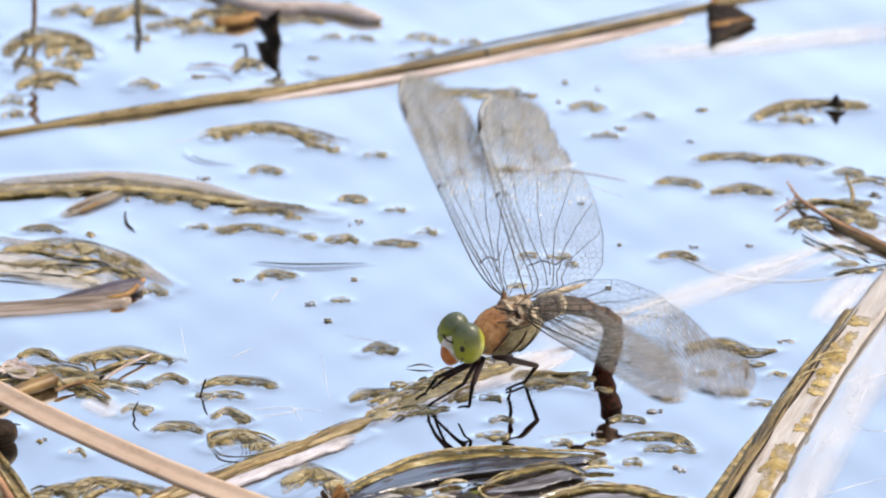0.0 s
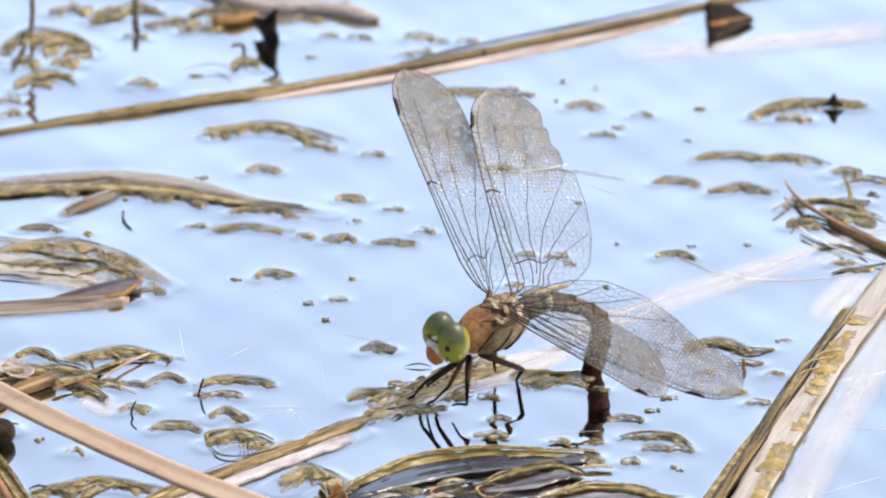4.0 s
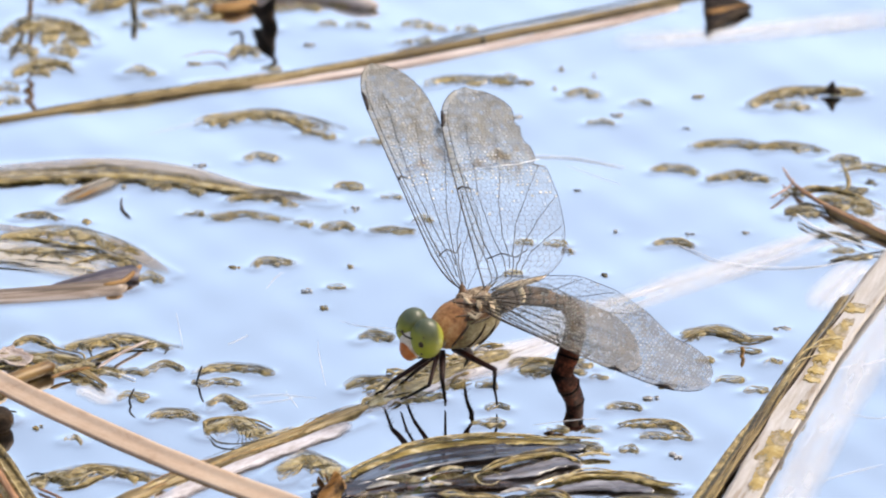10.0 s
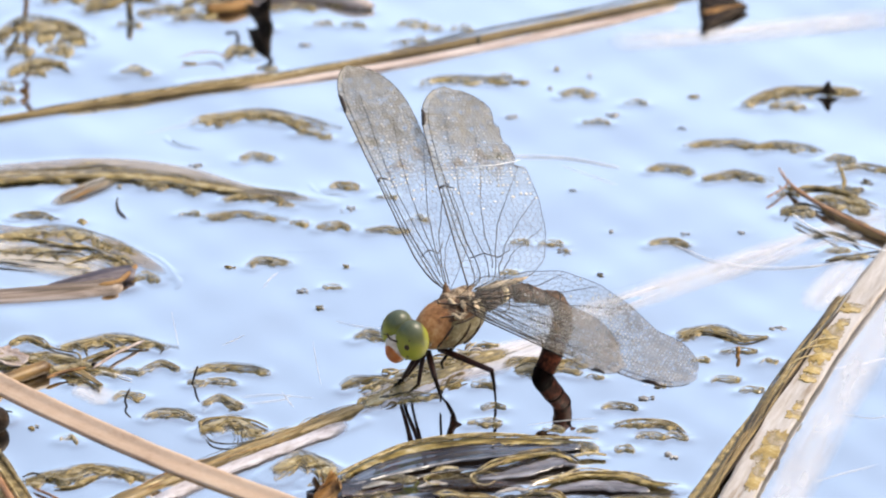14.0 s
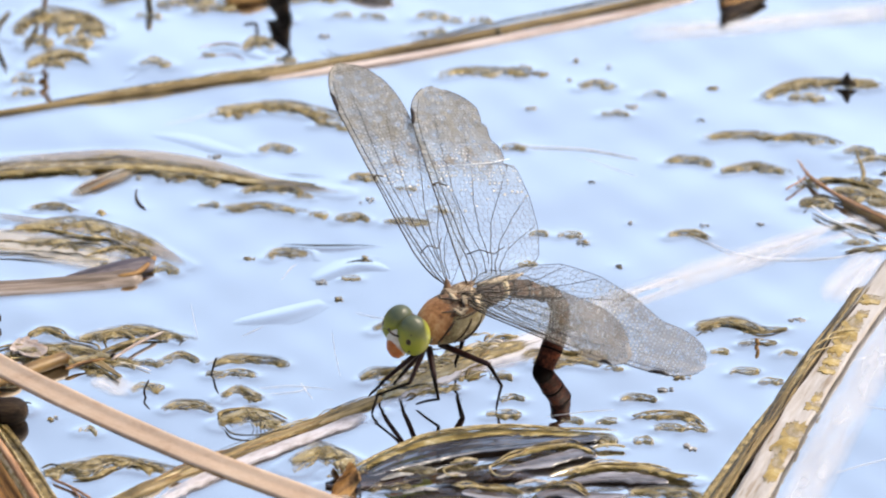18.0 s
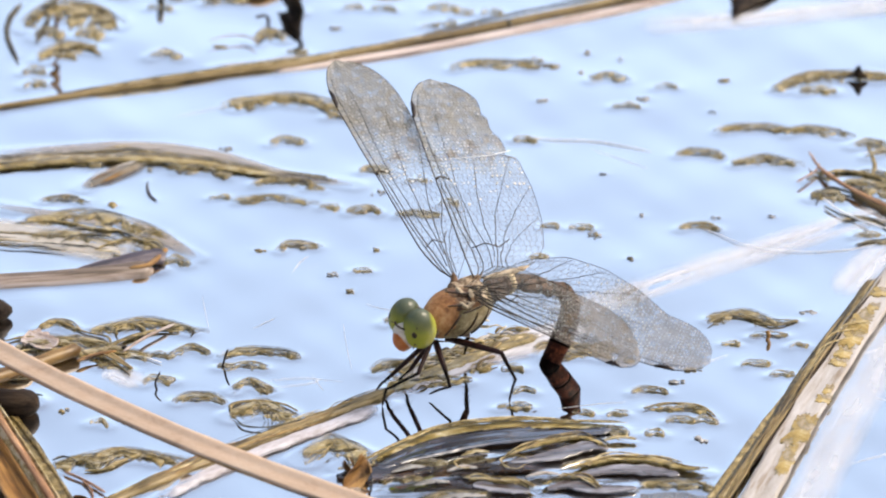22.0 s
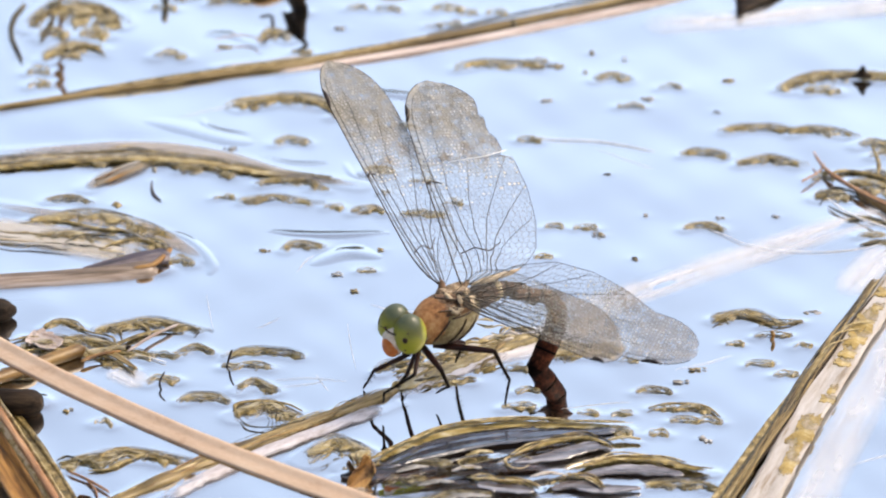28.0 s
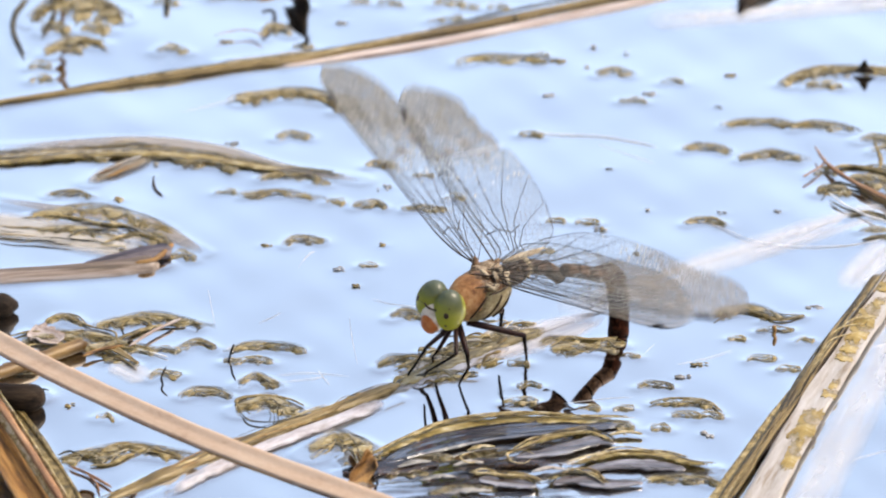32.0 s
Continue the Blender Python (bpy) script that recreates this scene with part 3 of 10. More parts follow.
for k, (px_, py_, l_, w_) in enumerate(((72.1, -41.9, 10, 3.8), (70.2, -49.1, 8, 3.4), (68.4, -55.3, 5, 3.0), (67.1, -59.6, 3.4, 3.0), (65.1, -71.2, 4, 1.6), (64.0, -75.2, 3, 2.6), (59.7, -87.8, 13, 3.6), (56.7, -100.8, 14, 2.6), (76.0, -29.8, 4, 3.6), (74.1, -36.1, 3, 2.2))):
    aq = random.Random(77 + k)
    n_ = 48
    rim_ = []
    for q in range(n_):
        a_ = 6.2832 * q / n_
        c_, s_ = math.cos(a_), math.sin(a_)
        r_ = (abs(c_) ** 4 + abs(s_) ** 4) ** -0.25 * (0.8 + 0.45 * noise.noise(Vector((c_ * 1.8, s_ * 1.8, k * 7.0))) + aq.uniform(-0.12, 0.12))
        rim_.append((w_ * 0.66 * c_ * r_, l_ * 0.62 * s_ * r_))
    vs = [(0, 0, 0.02)] + [(u * 0.6, v * 0.6, 0.02) for u, v in rim_] + [(u, v, 0.0) for u, v in rim_] + [(u, v, -0.35) for u, v in rim_]
    fs = [(0, 1 + q, 1 + (q + 1) % n_) for q in range(n_)]
    for ring in (1, 1 + n_):
        fs += [(ring + q, ring + n_ + q, ring + n_ + (q + 1) % n_, ring + (q + 1) % n_) for q in range(n_)]
    solid("algae_patch", vs, fs, ALGAE, broad, "yellow algae patch", smooth=False, at=pose(px_ * M, py_ * M, 0.00118, 0, 0, -15))
for k, (px_, py_) in enumerate(((68.9, -45.0), (66.7, -48.6), (65.1, -53.4))):
    stalk("loose_fibre", [(px_ - 2.5, py_ - 4, 1.2), (px_, py_, 1.7), (px_ + 4.5, py_ + 2 + k, 1.1)], 0.18, WEED_PALE, "loose golden fibre", seed=130 + k, n=14, lift=0, sides=5, parent=broad)
# pale reed under the water
def sunken_reed(points, wide, mat, label, seed, taper):
    """A soaked leaf just under the surface: its face and the rib along it."""
    ob = new("sunken_reed")
    tagged(ob, label, "leaf")
    blade("blade", points, wide, 0.1, mat, "", cup=0.0, seed=seed, taper=taper, lift=0, parent=ob)
    rib = [(x, y + 0.12 * wide, z + 0.08) for x, y, z in points]
    blade("rib", rib, wide * 0.16, 0.1, mat, "", cup=0.0, seed=seed + 40, taper=0.3, lift=0, parent=ob)


sunken_reed(lay(0.12, 15.1, -39.0, 27.7, -29.8, 43.5, -17.1, 58.4, -6.2, 72.3, 4.0, 88.5, 15.3), 10.0, VEIL, "pale sunken reed leaf showing through the water", 12, 0.05)
sunken_reed(lay(0.12, 32.3, 92.3, 50.8, 95.3, 69.5, 99.8, 91.6, 105.2), 10.0, VEIL, "pale sunken reed leaf showing through the water", 13, 0.05)
# reed that the dragonfly stands on
low = new("low_reed")
tagged(low, "algae-covered golden reed stem under the dragonfly", "reed")
LOW = lay(0.3, -65.7, -117.5, -49.0, -100.8, -34.0, -87.8, -22.9, -78.3, -13.7, -69.6)
stalk("stem", LOW, 1.6, REED, "golden stem matted with algae", seed=21, flat=0.55, taper=0.1, n=70, rough=0.25, parent=low)
for k in range(30):
    q = random.Random(k + 300)
    a = q.uniform(0, 0.7)
    path = smooth_path(LOW, 30)[int(a * 30):int(a * 30) + q.randint(5, 12)]
    if len(path) > 3:
        stalk("algae_strand", [(p.x + q.uniform(-0.6, 0.6), p.y + (k % 6 - 2.5) * 0.8 + q.uniform(-0.4, 0.4), 0.8 + q.uniform(-0.2, 0.4)) for p in path[::2]], q.uniform(0.1, 0.26), q.choice((WEED_PALE, WEED, WEED_DARK, WEED_AMBER, WEED_AMBER, REED)), "", seed=310 + k, n=20, lift=0, rough=0.5, sides=6, taper=0.4, parent=low)
blade("bleached_reed", lay(0.25, -58.7, -118.6, -42.9, -100.8, -30.9, -89.9, -22.8, -83.0, -14.7, -75.2), 4.8, 0.6, BLEACHED,
      "pinkish white soaked stem along a golden reed", "reed", cup=-0.25, seed=22, taper=0.12, lift=0.3)
blade("matted_reed", lay(0.3, -15.5, -71.0, -10.0, -66.0, -4.0, -60.6, 2.5, -54.5, 8.0, -49.6, 13.5, -46.0), 5.2, 0.4, WEED_RIM,
      "golden reed end matted with weed under the dragonfly", "reed", cup=-0.2, seed=24, taper=0.15, n=50, lift=0.3, ragged=0.5)
blade("soaked_sheath", lay(0.2, -12.0, -70.5, -5.5, -65.0, 1.0, -58.6, 7.0, -53.5), 4.0, 0.3, BLEACHED,
      "white soaked sheath beside a matted reed", "reed", cup=-0.2, seed=25, taper=0.25, n=40, lift=0.2, ragged=0.4)
# left: thick pale stem with a dark curled leaf
stalk("thick_reed", lay(-0.7, -102.6, -25.6, -88.0, -24.4, -75.6, -22.5, -66.2, -20.5, -58.4, -17.8), 2.9, STEM, "thick pale grey-pink reed stem lying in the water",
      seed=31, flat=0.8, taper=0.06, n=40, rough=0.06)
blade("curled_leaf", [(-72.5, -20.7, 1.0), (-67.3, -18.4, 1.1), (-62.1, -16.4, 1.3), (-56.3, -14.6, 1.4)], 4.0, 0.5, DARK_VIOLET, "dark violet-grey curled leaf resting on a pale stem", cup=-0.2, tilt=18, seed=32, n=24, lift=0, taper=0.9, taper2=0.05)
stalk("broken_leaf_edge", lay(1.3, -63.1, -20.5, -59.5, -19.0, -57.2, -14.6, -56.2, -11.7), 0.55, BROWN, "curled brown broken leaf edge on a pale stem", "leaf", seed=33, n=16, lift=0)
blade("sunken_leaf", lay(0.15, -96.0, 0.2, -82.1, -3.2, -70.4, -8.0, -61.5, -11.6), 12.0, 0.1, VEIL_SAND, "whitish sunken leaf under a fringe of weed", cup=0.0, seed=34, lift=0)
# left: long ridge of weed
blade("weed_ridge", lay(0.45, -100.4, 23.2, -83.5, 27.5, -70.8, 29.6, -60.1, 30.0, -49.4, 27.5, -40.7, 24.1, -32.9, 21.8), 3.6, 0.3, WEED_RIM, "long low ridge of golden weed on a sunken stalk",
      "weed", cup=-0.22, tilt=-8, seed=41, taper=0.12, n=60, ragged=0.4, lift=0.4)
for k in range(5):
    off = -1.2 + 0.85 * k
    stalk("slime_line", [(x, y + off + (0.35 - 0.05 * k) * math.sin(i * 1.3 + k), 0.75 - 0.08 * k) for i, (x, y, _z) in enumerate(lay(0, -100.4, 25.4, -83.5, 29.2, -70.8, 31.0, -60.1, 31.2, -49.4, 28.6, -38.7, 23.8, -25.9, 19.6))][:7 - (k in (1, 4))], 0.16 + 0.08 * (k % 3), (FILM_MIRROR, WEED_PALE, FILM_MIRROR, WEED, FILM_MIRROR)[k], "slimy grey-olive line along a weed ridge", "weed", seed=1450 + k, n=60, flat=0.6, taper=0.25, rough=0.3, lift=0.1, sides=7)
stalk("slime_ridge", lay(0.35, -100.5, 28.6, -83.6, 32.2, -70.9, 33.4, -59.1, 33.2, -48.4, 30.2, -37.6, 25.2, -24.8, 20.6), 0.42, FILM_MIRROR, "smooth pinkish slimy ridge line behind golden weed", "weed", seed=42, flat=0.6, taper=0.2, n=60, rough=0.1, lift=0.5)
frayed = new("frayed_leaf")
tagged(frayed, "frayed grey-brown leaf scrap leaning on a weed ridge", "leaf")
blade("skin", lay(0.25, -72.7, 17.3, -68.4, 22.4, -64.2, 26.4, -60.7, 30.5), 5.0, 0.1, VEIL_BROWN, "thin soaked skin of the leaf", cup=0.1, seed=141, lift=0.25, taper=0.3, parent=frayed)
for k in range(9):
    q = random.Random(k + 140)
    u0, u1, dy = q.uniform(0, 0.35), q.uniform(0.6, 1.0), q.uniform(-2.6, 1.6)
    path = smooth_path(lay(0.5, -72.7, 16.8, -68.4, 22.1, -64.2, 26.7, -60.7, 30.5), 20)[int(u0 * 19):int(u1 * 19) + 1]
    stalk("shred", [(p.x + q.uniform(-0.3, 0.3), p.y + dy * (1 - 0.5 * i / len(path)), 0.4 + q.uniform(0, 0.3)) for i, p in enumerate(path[::3])], q.uniform(0.1, 0.24), q.choice((FILM_MIRROR, WEED, WEED_DARK, BROWN)), "", seed=142 + k, n=16, flat=0.7, lift=0, rough=0.5, taper=0.4, sides=6, parent=frayed)
clump(-56.8, 27.7, 11.1, 3.7, -3, 401, 0.3, 0.6, mat=WEED_DARK, label="dark weed under a ridge of golden weed")
clump(-77.0, 27.9, 15.8, 3.2, 0, 402, 0.4, 0.6)
clump(-60.6, 30.0, 2.7, 8.5, 0, 403, 0.3, 1.0)
stalk("curl_twig", lay(0.15, -60.5, 20.8, -60.5, 17.3, -59.9, 14.3, -58.6, 11.8), 0.3, DARK, "thin black curled stem tip in the water", "twig", seed=43, n=14, lift=0.15, sides=6, taper=0.5)
# near the bottom: flat leaf and weed in front of the dragonfly
slate = new("slate_leaf")
tagged(slate, "dark slate wet leaf with golden weedy rim floating flat", "leaf")
blade("blade", lay(0.65, -16.4, -103.1, -9.5, -96.9, 0.6, -91.6, 12.8, -88.6, 25.5, -87.6), 5.8, 0.3, SLATE, "dark slate leaf face", cup=0.04, tilt=0.5, seed=51, lift=0.4, n=44, taper=0.3, parent=slate)
blade("rim", lay(0.7, -19.2, -101.9, -12.6, -94.4, -4.5, -88.3, 6.7, -85.4, 16.9, -85.3, 29.5, -86.4), 4.4, 0.3, WEED_RIM, "golden weedy rim", cup=-0.25, tilt=-6, seed=511, n=60, lift=0.3, ragged=0.5, taper=0.2, parent=slate)
for k in range(7):
    q = random.Random(k + 60)
    stalk("rim_strand", [(x + q.uniform(-1, 1), y + q.uniform(-1.2, 0.9), 1.5 + q.uniform(0, 0.4)) for x, y, _z in lay(0, -18.6, -101.7, -12.6, -93.9, -4.5, -87.8, 6.7, -84.8, 16.9, -85.3, 28.1, -86.0)][k % 3:k % 3 + 4], 0.2, q.choice((WEED_PALE, WEED_DARK, WEED)), "", seed=520 + k, n=24, lift=0, rough=0.5, sides=6, parent=slate)
# blackish sheets: rotten leaf, and the dark reflection on the water painted with it
for k, (x0, y0, x1, y1, w) in enumerate(((0.6, -100.8, 21.9, -93.0, 3.2), (-13.5, -106.7, 14.8, -102.6, 4.6), (-18.5, -112.4, 11.7, -110.4, 4.2), (-22.4, -121.2, 20.7, -117.2, 6.0), (-14.4, -133.2, 24.7, -128.2, 9.0))):
    blade("rotten_leaf", [(x0, y0, 0.55), ((x0 * 2 + x1) / 3, (y0 * 2 + y1) / 3 + 1.5, 0.6), ((x0 + x1 * 2) / 3, (y0 + y1 * 2) / 3 + 1, 0.6), (x1, y1, 0.5)], w, 0.35, ROT_LACE, "flat blackish brown sheet for rotten leaf and dark reflection", cup=0.05, tilt=1, seed=540 + k, lift=0.35, n=36, ragged=0.15, taper=0.35)


def rimmed(label, body, wide, rim, r, seed):
    """A wet leaf, mirrored sky painted grey on its face, with a golden weedy far rim."""
    ob = new("rimmed_leaf")
    tagged(ob, label, "leaf")
    blade("blade", body, wide, 0.3, LEAF_SKY, "wet brown leaf face with mirrored sky painted grey", cup=0.08, tilt=1, seed=seed, lift=0.4, n=30, ragged=0.2, taper=0.4, parent=ob)
    blade("rim", [(x, y - 0.4 * r, z - 0.1) for x, y, z in rim], 2.9 * r, 0.3, WEED_RIM, "golden weedy rim", cup=-0.3, tilt=-10, seed=seed + 1, n=44, lift=0.3, ragged=0.5, taper=0.3, parent=ob)
    for k in range(5):
        q = random.Random(seed * 5 + k)
        cut = rim[k % 3:k % 3 + 4]
        stalk("rim_strand", [(x + q.uniform(-0.6, 0.6), y + q.uniform(-1.4, 0.9), z + q.uniform(0.1, 0.5)) for x, y, z in cut], q.uniform(0.12, 0.26), q.choice((WEED_PALE, WEED_PALE, REED, WEED_DARK)), "", seed=seed + 7 + k, n=20, lift=0, rough=0.5, sides=6, parent=ob)


rimmed("wet leaf with golden rim on dark rotten leaves", lay(0.8, 7.0, -101.0, 14.2, -98.5, 21.4, -94.3, 24.9, -95.3), 3.8, lay(1.1, 6.1, -99.7, 9.8, -95.3, 14.2, -92.5, 19.5, -90.4, 22.8, -92.5, 25.4, -95.3), 0.7, 650)
rimmed("broad golden weedy leaf half sunk in the pond", lay(0.5, 18.8, -105.9, 26.1, -103.3, 33.2, -104.0, 37.5, -105.4), 3.6, lay(1.0, 16.1, -104.5, 21.4, -100.8, 26.1, -98.7, 33.3, -99.7, 38.0, -102.2, 43.5, -103.6), 1.25, 660)
rimmed("small golden weedy leaf in dark rotten leaves", lay(0.8, 0.6, -110.0, 5.0, -110.4, 10.7, -112.7), 5.0, lay(1.1, -0.8, -108.6, 2.2, -107.5, 5.0, -108.6, 8.7, -109.5, 11.7, -112.3), 0.7, 670)
rimmed("weedy leaf half sunk in the pond", lay(0.6, 13.9, -111.4, 17.9, -109.5, 22.8, -111.4, 29.8, -110.9), 3.6, lay(1.0, 12.7, -110.4, 14.7, -107.9, 17.3, -107.0, 21.3, -107.7, 23.4, -110.9), 0.8, 680)
for k, (cx, cy, rx, ry) in enumerate(((-1.1, -101.7, 1.6, 2.0), (7.9, -101.0, 2.4, 2.6))):
    pts = [(cx + rx * math.cos(a) * (1 + 0.1 * math.sin(3 * a + k)), cy + ry * math.sin(a), 1.05 + 0.15 * math.sin(2 * a + k)) for a in [0.3 + 0.8 * q for q in range(8)]]
    stalk("curled_shred", pts, 0.2, WEED_PALE, "pale curled leaf shred on dark rotten leaves", "leaf", seed=640 + k, n=24, lift=0.15, flat=0.6, rough=0.4, taper=0.3, sides=8)
# bright slivers of mirrored sky between the leaves, modelled as pale strips
for k, (x0, y0, x1, y1, w) in enumerate(((-14.0, -104.8, -8.0, -102.4, 1.8), (-4.0, -104.2, 1.5, -102.8, 1.5), (-1.5, -98.0, 3.5, -96.4, 1.3), (-10.0, -110.2, -3.5, -108.6, 1.8), (10.0, -106.6, 16.0, -105.4, 1.4), (24.0, -91.6, 30.0, -91.0, 1.2), (-6.0, -115.8, 3.0, -114.2, 2.0))):
    blade("pale_shred", [(x0, y0, 0.75), ((x0 + x1) / 2, (y0 + y1) / 2 + 0.7, 1.0), (x1, y1, 0.7)], w, 0.2, (FILM_MIRROR, REED_WHITE, WEED_PALE)[k % 3], "pale strip painted as a sliver of sky reflection on dark leaves", cup=-0.4, tilt=-8, seed=1500 + k, lift=0.2, n=20, ragged=0.5, taper=0.4)
for k, (x0, y0, l, d, a) in enumerate(((-8.5, -100.8, 9, 3.5, 14), (-2.4, -113.6, 12, 4.0, 10), (36.9, -109.5, 14, 4.0, -6), (-12.5, -107.2, 8, 3.5, 10))):
    clump(x0, y0, l, d, a, 600 + k, 0.55, 1.2, label="golden wet weed lying over dark rotten leaves", strands=4)
# litter round the dragonfly's feet
for k in range(46):
    q = random.Random(k + 700)
    u = q.random()
    x0, y0 = -13.2, -65.8
    x1, y1 = 9.9, -45.0
    x, y = x0 + (x1 - x0) * u + q.gauss(0, 1.6), y0 + (y1 - y0) * u + q.gauss(0, 4.0)
    a, l = q.uniform(-0.2, 1.2), q.uniform(1.5, 5.5)
    dx, dy = l / 2 * math.cos(a), l / 2 * math.sin(a)
    stalk("litter_shred", [(x - dx, y - dy, 0.3), (x + q.uniform(-0.4, 0.4), y + q.uniform(-0.4, 0.4), 0.55 + q.uniform(0, 0.3)), (x + dx, y + dy, 0.3)], q.uniform(0.18, 0.55), q.choice((WEED, WEED_PALE, WEED_PALE, REED_WHITE, REED, WEED_DARK)), "small soaked leaf shred beside the dragonfly", "litter", seed=750 + k, n=12, lift=0.2 if k % 3 == 0 else 0, flat=0.5, rough=0.5, taper=0.4, sides=7)
for k, (x0, y0, l, d) in enumerate(((-8.6, -61.1, 9, 5.0), (-4.3, -57.2, 8, 6.0), (0.6, -52.2, 9, 5.0), (4.5, -49.1, 7, 5.0), (-6.4, -67.2, 6, 4.0), (1.6, -60.6, 5, 3.5), (7.6, -60.6, 4, 3.0), (-10.7, -65.8, 6, 4.0))):
    clump(x0, y0, l, d, 20, 800 + k, 0.3, 1.2, label="golden wet weed mat under the dragonfly's feet", strands=5)
blade("brown_leaf_tip", [(-22.6, -110.7, 0), (-20.1, -108.0, 1.5), (-18.6, -105.2, 3.5)], 3.6, 0.4, BROWN, "folded brown leaf tip standing in the weed", cup=0.6, tilt=50, seed=55, n=16)
# left edge: brown leaf and dark rolled leaf
folded = new("brown_leaf")
tagged(folded, "brown folded leaf with a pale ridge, rimmed by weed", "leaf")
RIDGE = [(-89.2, -76.9, 5), (-83.5, -94.4, 5), (-79.1, -107.5, 4.6), (-74.6, -121.1, 4), (-70.2, -134.8, 3)]
stalk("ridge", RIDGE, 0.7, TWIG, "pale orange-brown ridge", seed=61, n=40, lift=0, rough=0.3, parent=folded)
blade("dark_side", [(x - 3.6, y - 1.0, z - 2.4) for x, y, z in RIDGE], 8.5, 0.4, BROWN, "wet brown hollow side", cup=0.1, tilt=-28, seed=63, n=40, lift=0, parent=folded, taper=0.02)
blade("near_side", [(x + 1.1, y - 0.4, z - 1.9) for x, y, z in RIDGE], 3.4, 0.4, WEED_PALE, "weedy outer side", cup=0.1, tilt=58, seed=64, n=40, lift=0, parent=folded, taper=0.02)
blade("weed_rim", lay(0.2, -86.2, -77.6, -82.7, -85.3, -78.6, -96.9, -74.4, -110.7, -69.9, -127.7), 4.6, 0.4, WEED, "golden weed rim at the water line", cup=0.2, seed=62, n=30, lift=0.4, parent=folded)
stalk("weed_edge", lay(0.5, -84.6, -77.6, -80.8, -85.8, -76.8, -96.9, -72.2, -110.7, -67.7, -127.7), 0.4, WEED, "weedy slimy edge", seed=66, n=30, lift=0, rough=0.5, parent=folded)
tv, tf = tube(smooth_path([(-92.3, -77.7, 2.0), (-86.1, -78.9, 2.0), (-81.5, -79.4, 2.0), (-78.0, -78.4, 2.0)], 16), [2.7] * 12 + [2.6, 2.4, 2.0, 1.2], 14)
tagged(solid("rolled_leaf", tv, tf, DARK), "dark brown rolled leaf end", "leaf")
wet(*[-86.3, -75.2], *[-79.1, -74.8], 2.6, 0.5)
tv, tf = tube(smooth_path([(-94.6, -42.2, 1.5), (-88.5, -39.8, 1.5), (-84.0, -38.8, 1.5)], 14), [2.4] * 10 + [2.2, 1.8, 1.2, 0.6], 12)
tagged(solid("rolled_leaf", tv, tf, DARK), "dark brown rolled leaf end", "leaf")
stalk("rotten_reed", lay(1.3, -95.7, -74.4, -84.4, -65.8, -78.7, -61.0, -71.0, -54.6), 1.5, AMBER, "rotten orange-brown stem piece on the weed", "stem", seed=63, n=24, lift=0.4, taper=0.04)
stalk("dark_twig", lay(0.9, -71.6, -59.4, -68.6, -56.8, -64.4, -54.9), 0.4, BROWN, "short dark reddish twig on the weed", "twig", seed=64, n=12, lift=0.2)
stalk("straw", lay(0.9, -63.3, -55.3, -58.8, -48.6, -54.0, -43.4), 0.32, REED_PINK, "pale thin straw across the weed", "straw", seed=65, n=12, lift=0)
# far: dark broken stems
scrap("standing_leaf_tip", [(-34.3, 98.5, -0.5), (-37.2, 104.9, 2.6), (-35.2, 98.5, 4.6), (-32.8, 98.5, 6.8), (-33.0, 98.5, 3.0), (-32.3, 98.5, -0.5)], 0.8, DARK, "dark broken leaf tip standing in the water")
wet(-34.5, 98.5, -32.6, 98.5, 1.0, 0.4)
dart = scrap("dark_dart_leaf", [(50.4, 114.1, 0.9), (55.6, 113.6, 0.9), (59.9, 107.1, 0.8), (55.3, 101.2, 0.7), (50.8, 95.0, 0.7)], 0.6, DARK, "dark brown triangular leaf scrap on the water")
scrap("stem", [(50.8, 113.6, 1.4), (52.5, 115.2, 1.4), (58.0, 125.6, 1.6), (54.8, 127.2, 1.6)], 0.6, BROWN, "", parent=dart)
scrap("rib", [(50.8, 104.9, 1.3), (59.0, 107.6, 1.25), (51.0, 102.2, 1.25)], 0.3, BROWN, "", parent=dart)
stalk("far_stem", lay(0.8, -50.1, 125.6, -37.8, 114.1, -24.6, 113.0, -12.7, 107.6), 1.7, REED_PINK, "mauve and golden reed stem in the far weed", seed=74, n=30, taper=0.1)
stalk("far_stem", lay(0.9, -45.4, 106.0, -41.0, 106.6, -36.4, 109.3), 1.5, BROWN, "short brown stem piece in the far weed", "stem", seed=75, n=16)
stalk("forked_twig", [(-41.4, 89.6, 3.0), (-39.2, 92.4, 2.0), (-38.8, 91.0, 0.0)], 0.35, DARK, "thin forked dark twig in the water", "twig", seed=76, n=12, lift=0.2, sides=6)
stalk("thin_stem", [(-79.6, 91.1, 14.0), (-79.8, 98.4, 6.0), (-80.3, 103.9, 0.0)], 0.5, BROWN, "thin brown stem rising from far weed", "stem", seed=77, n=12, lift=0.2, sides=6)
stalk("thin_stem", [(-60.0, 109.2, 6.0), (-60.0, 102.5, 3.0), (-59.7, 101.2, 0.0)], 0.7, WEED_DARK, "thin weedy stem rising from far weed", "stem", seed=78, n=12, lift=0.2, sides=6)
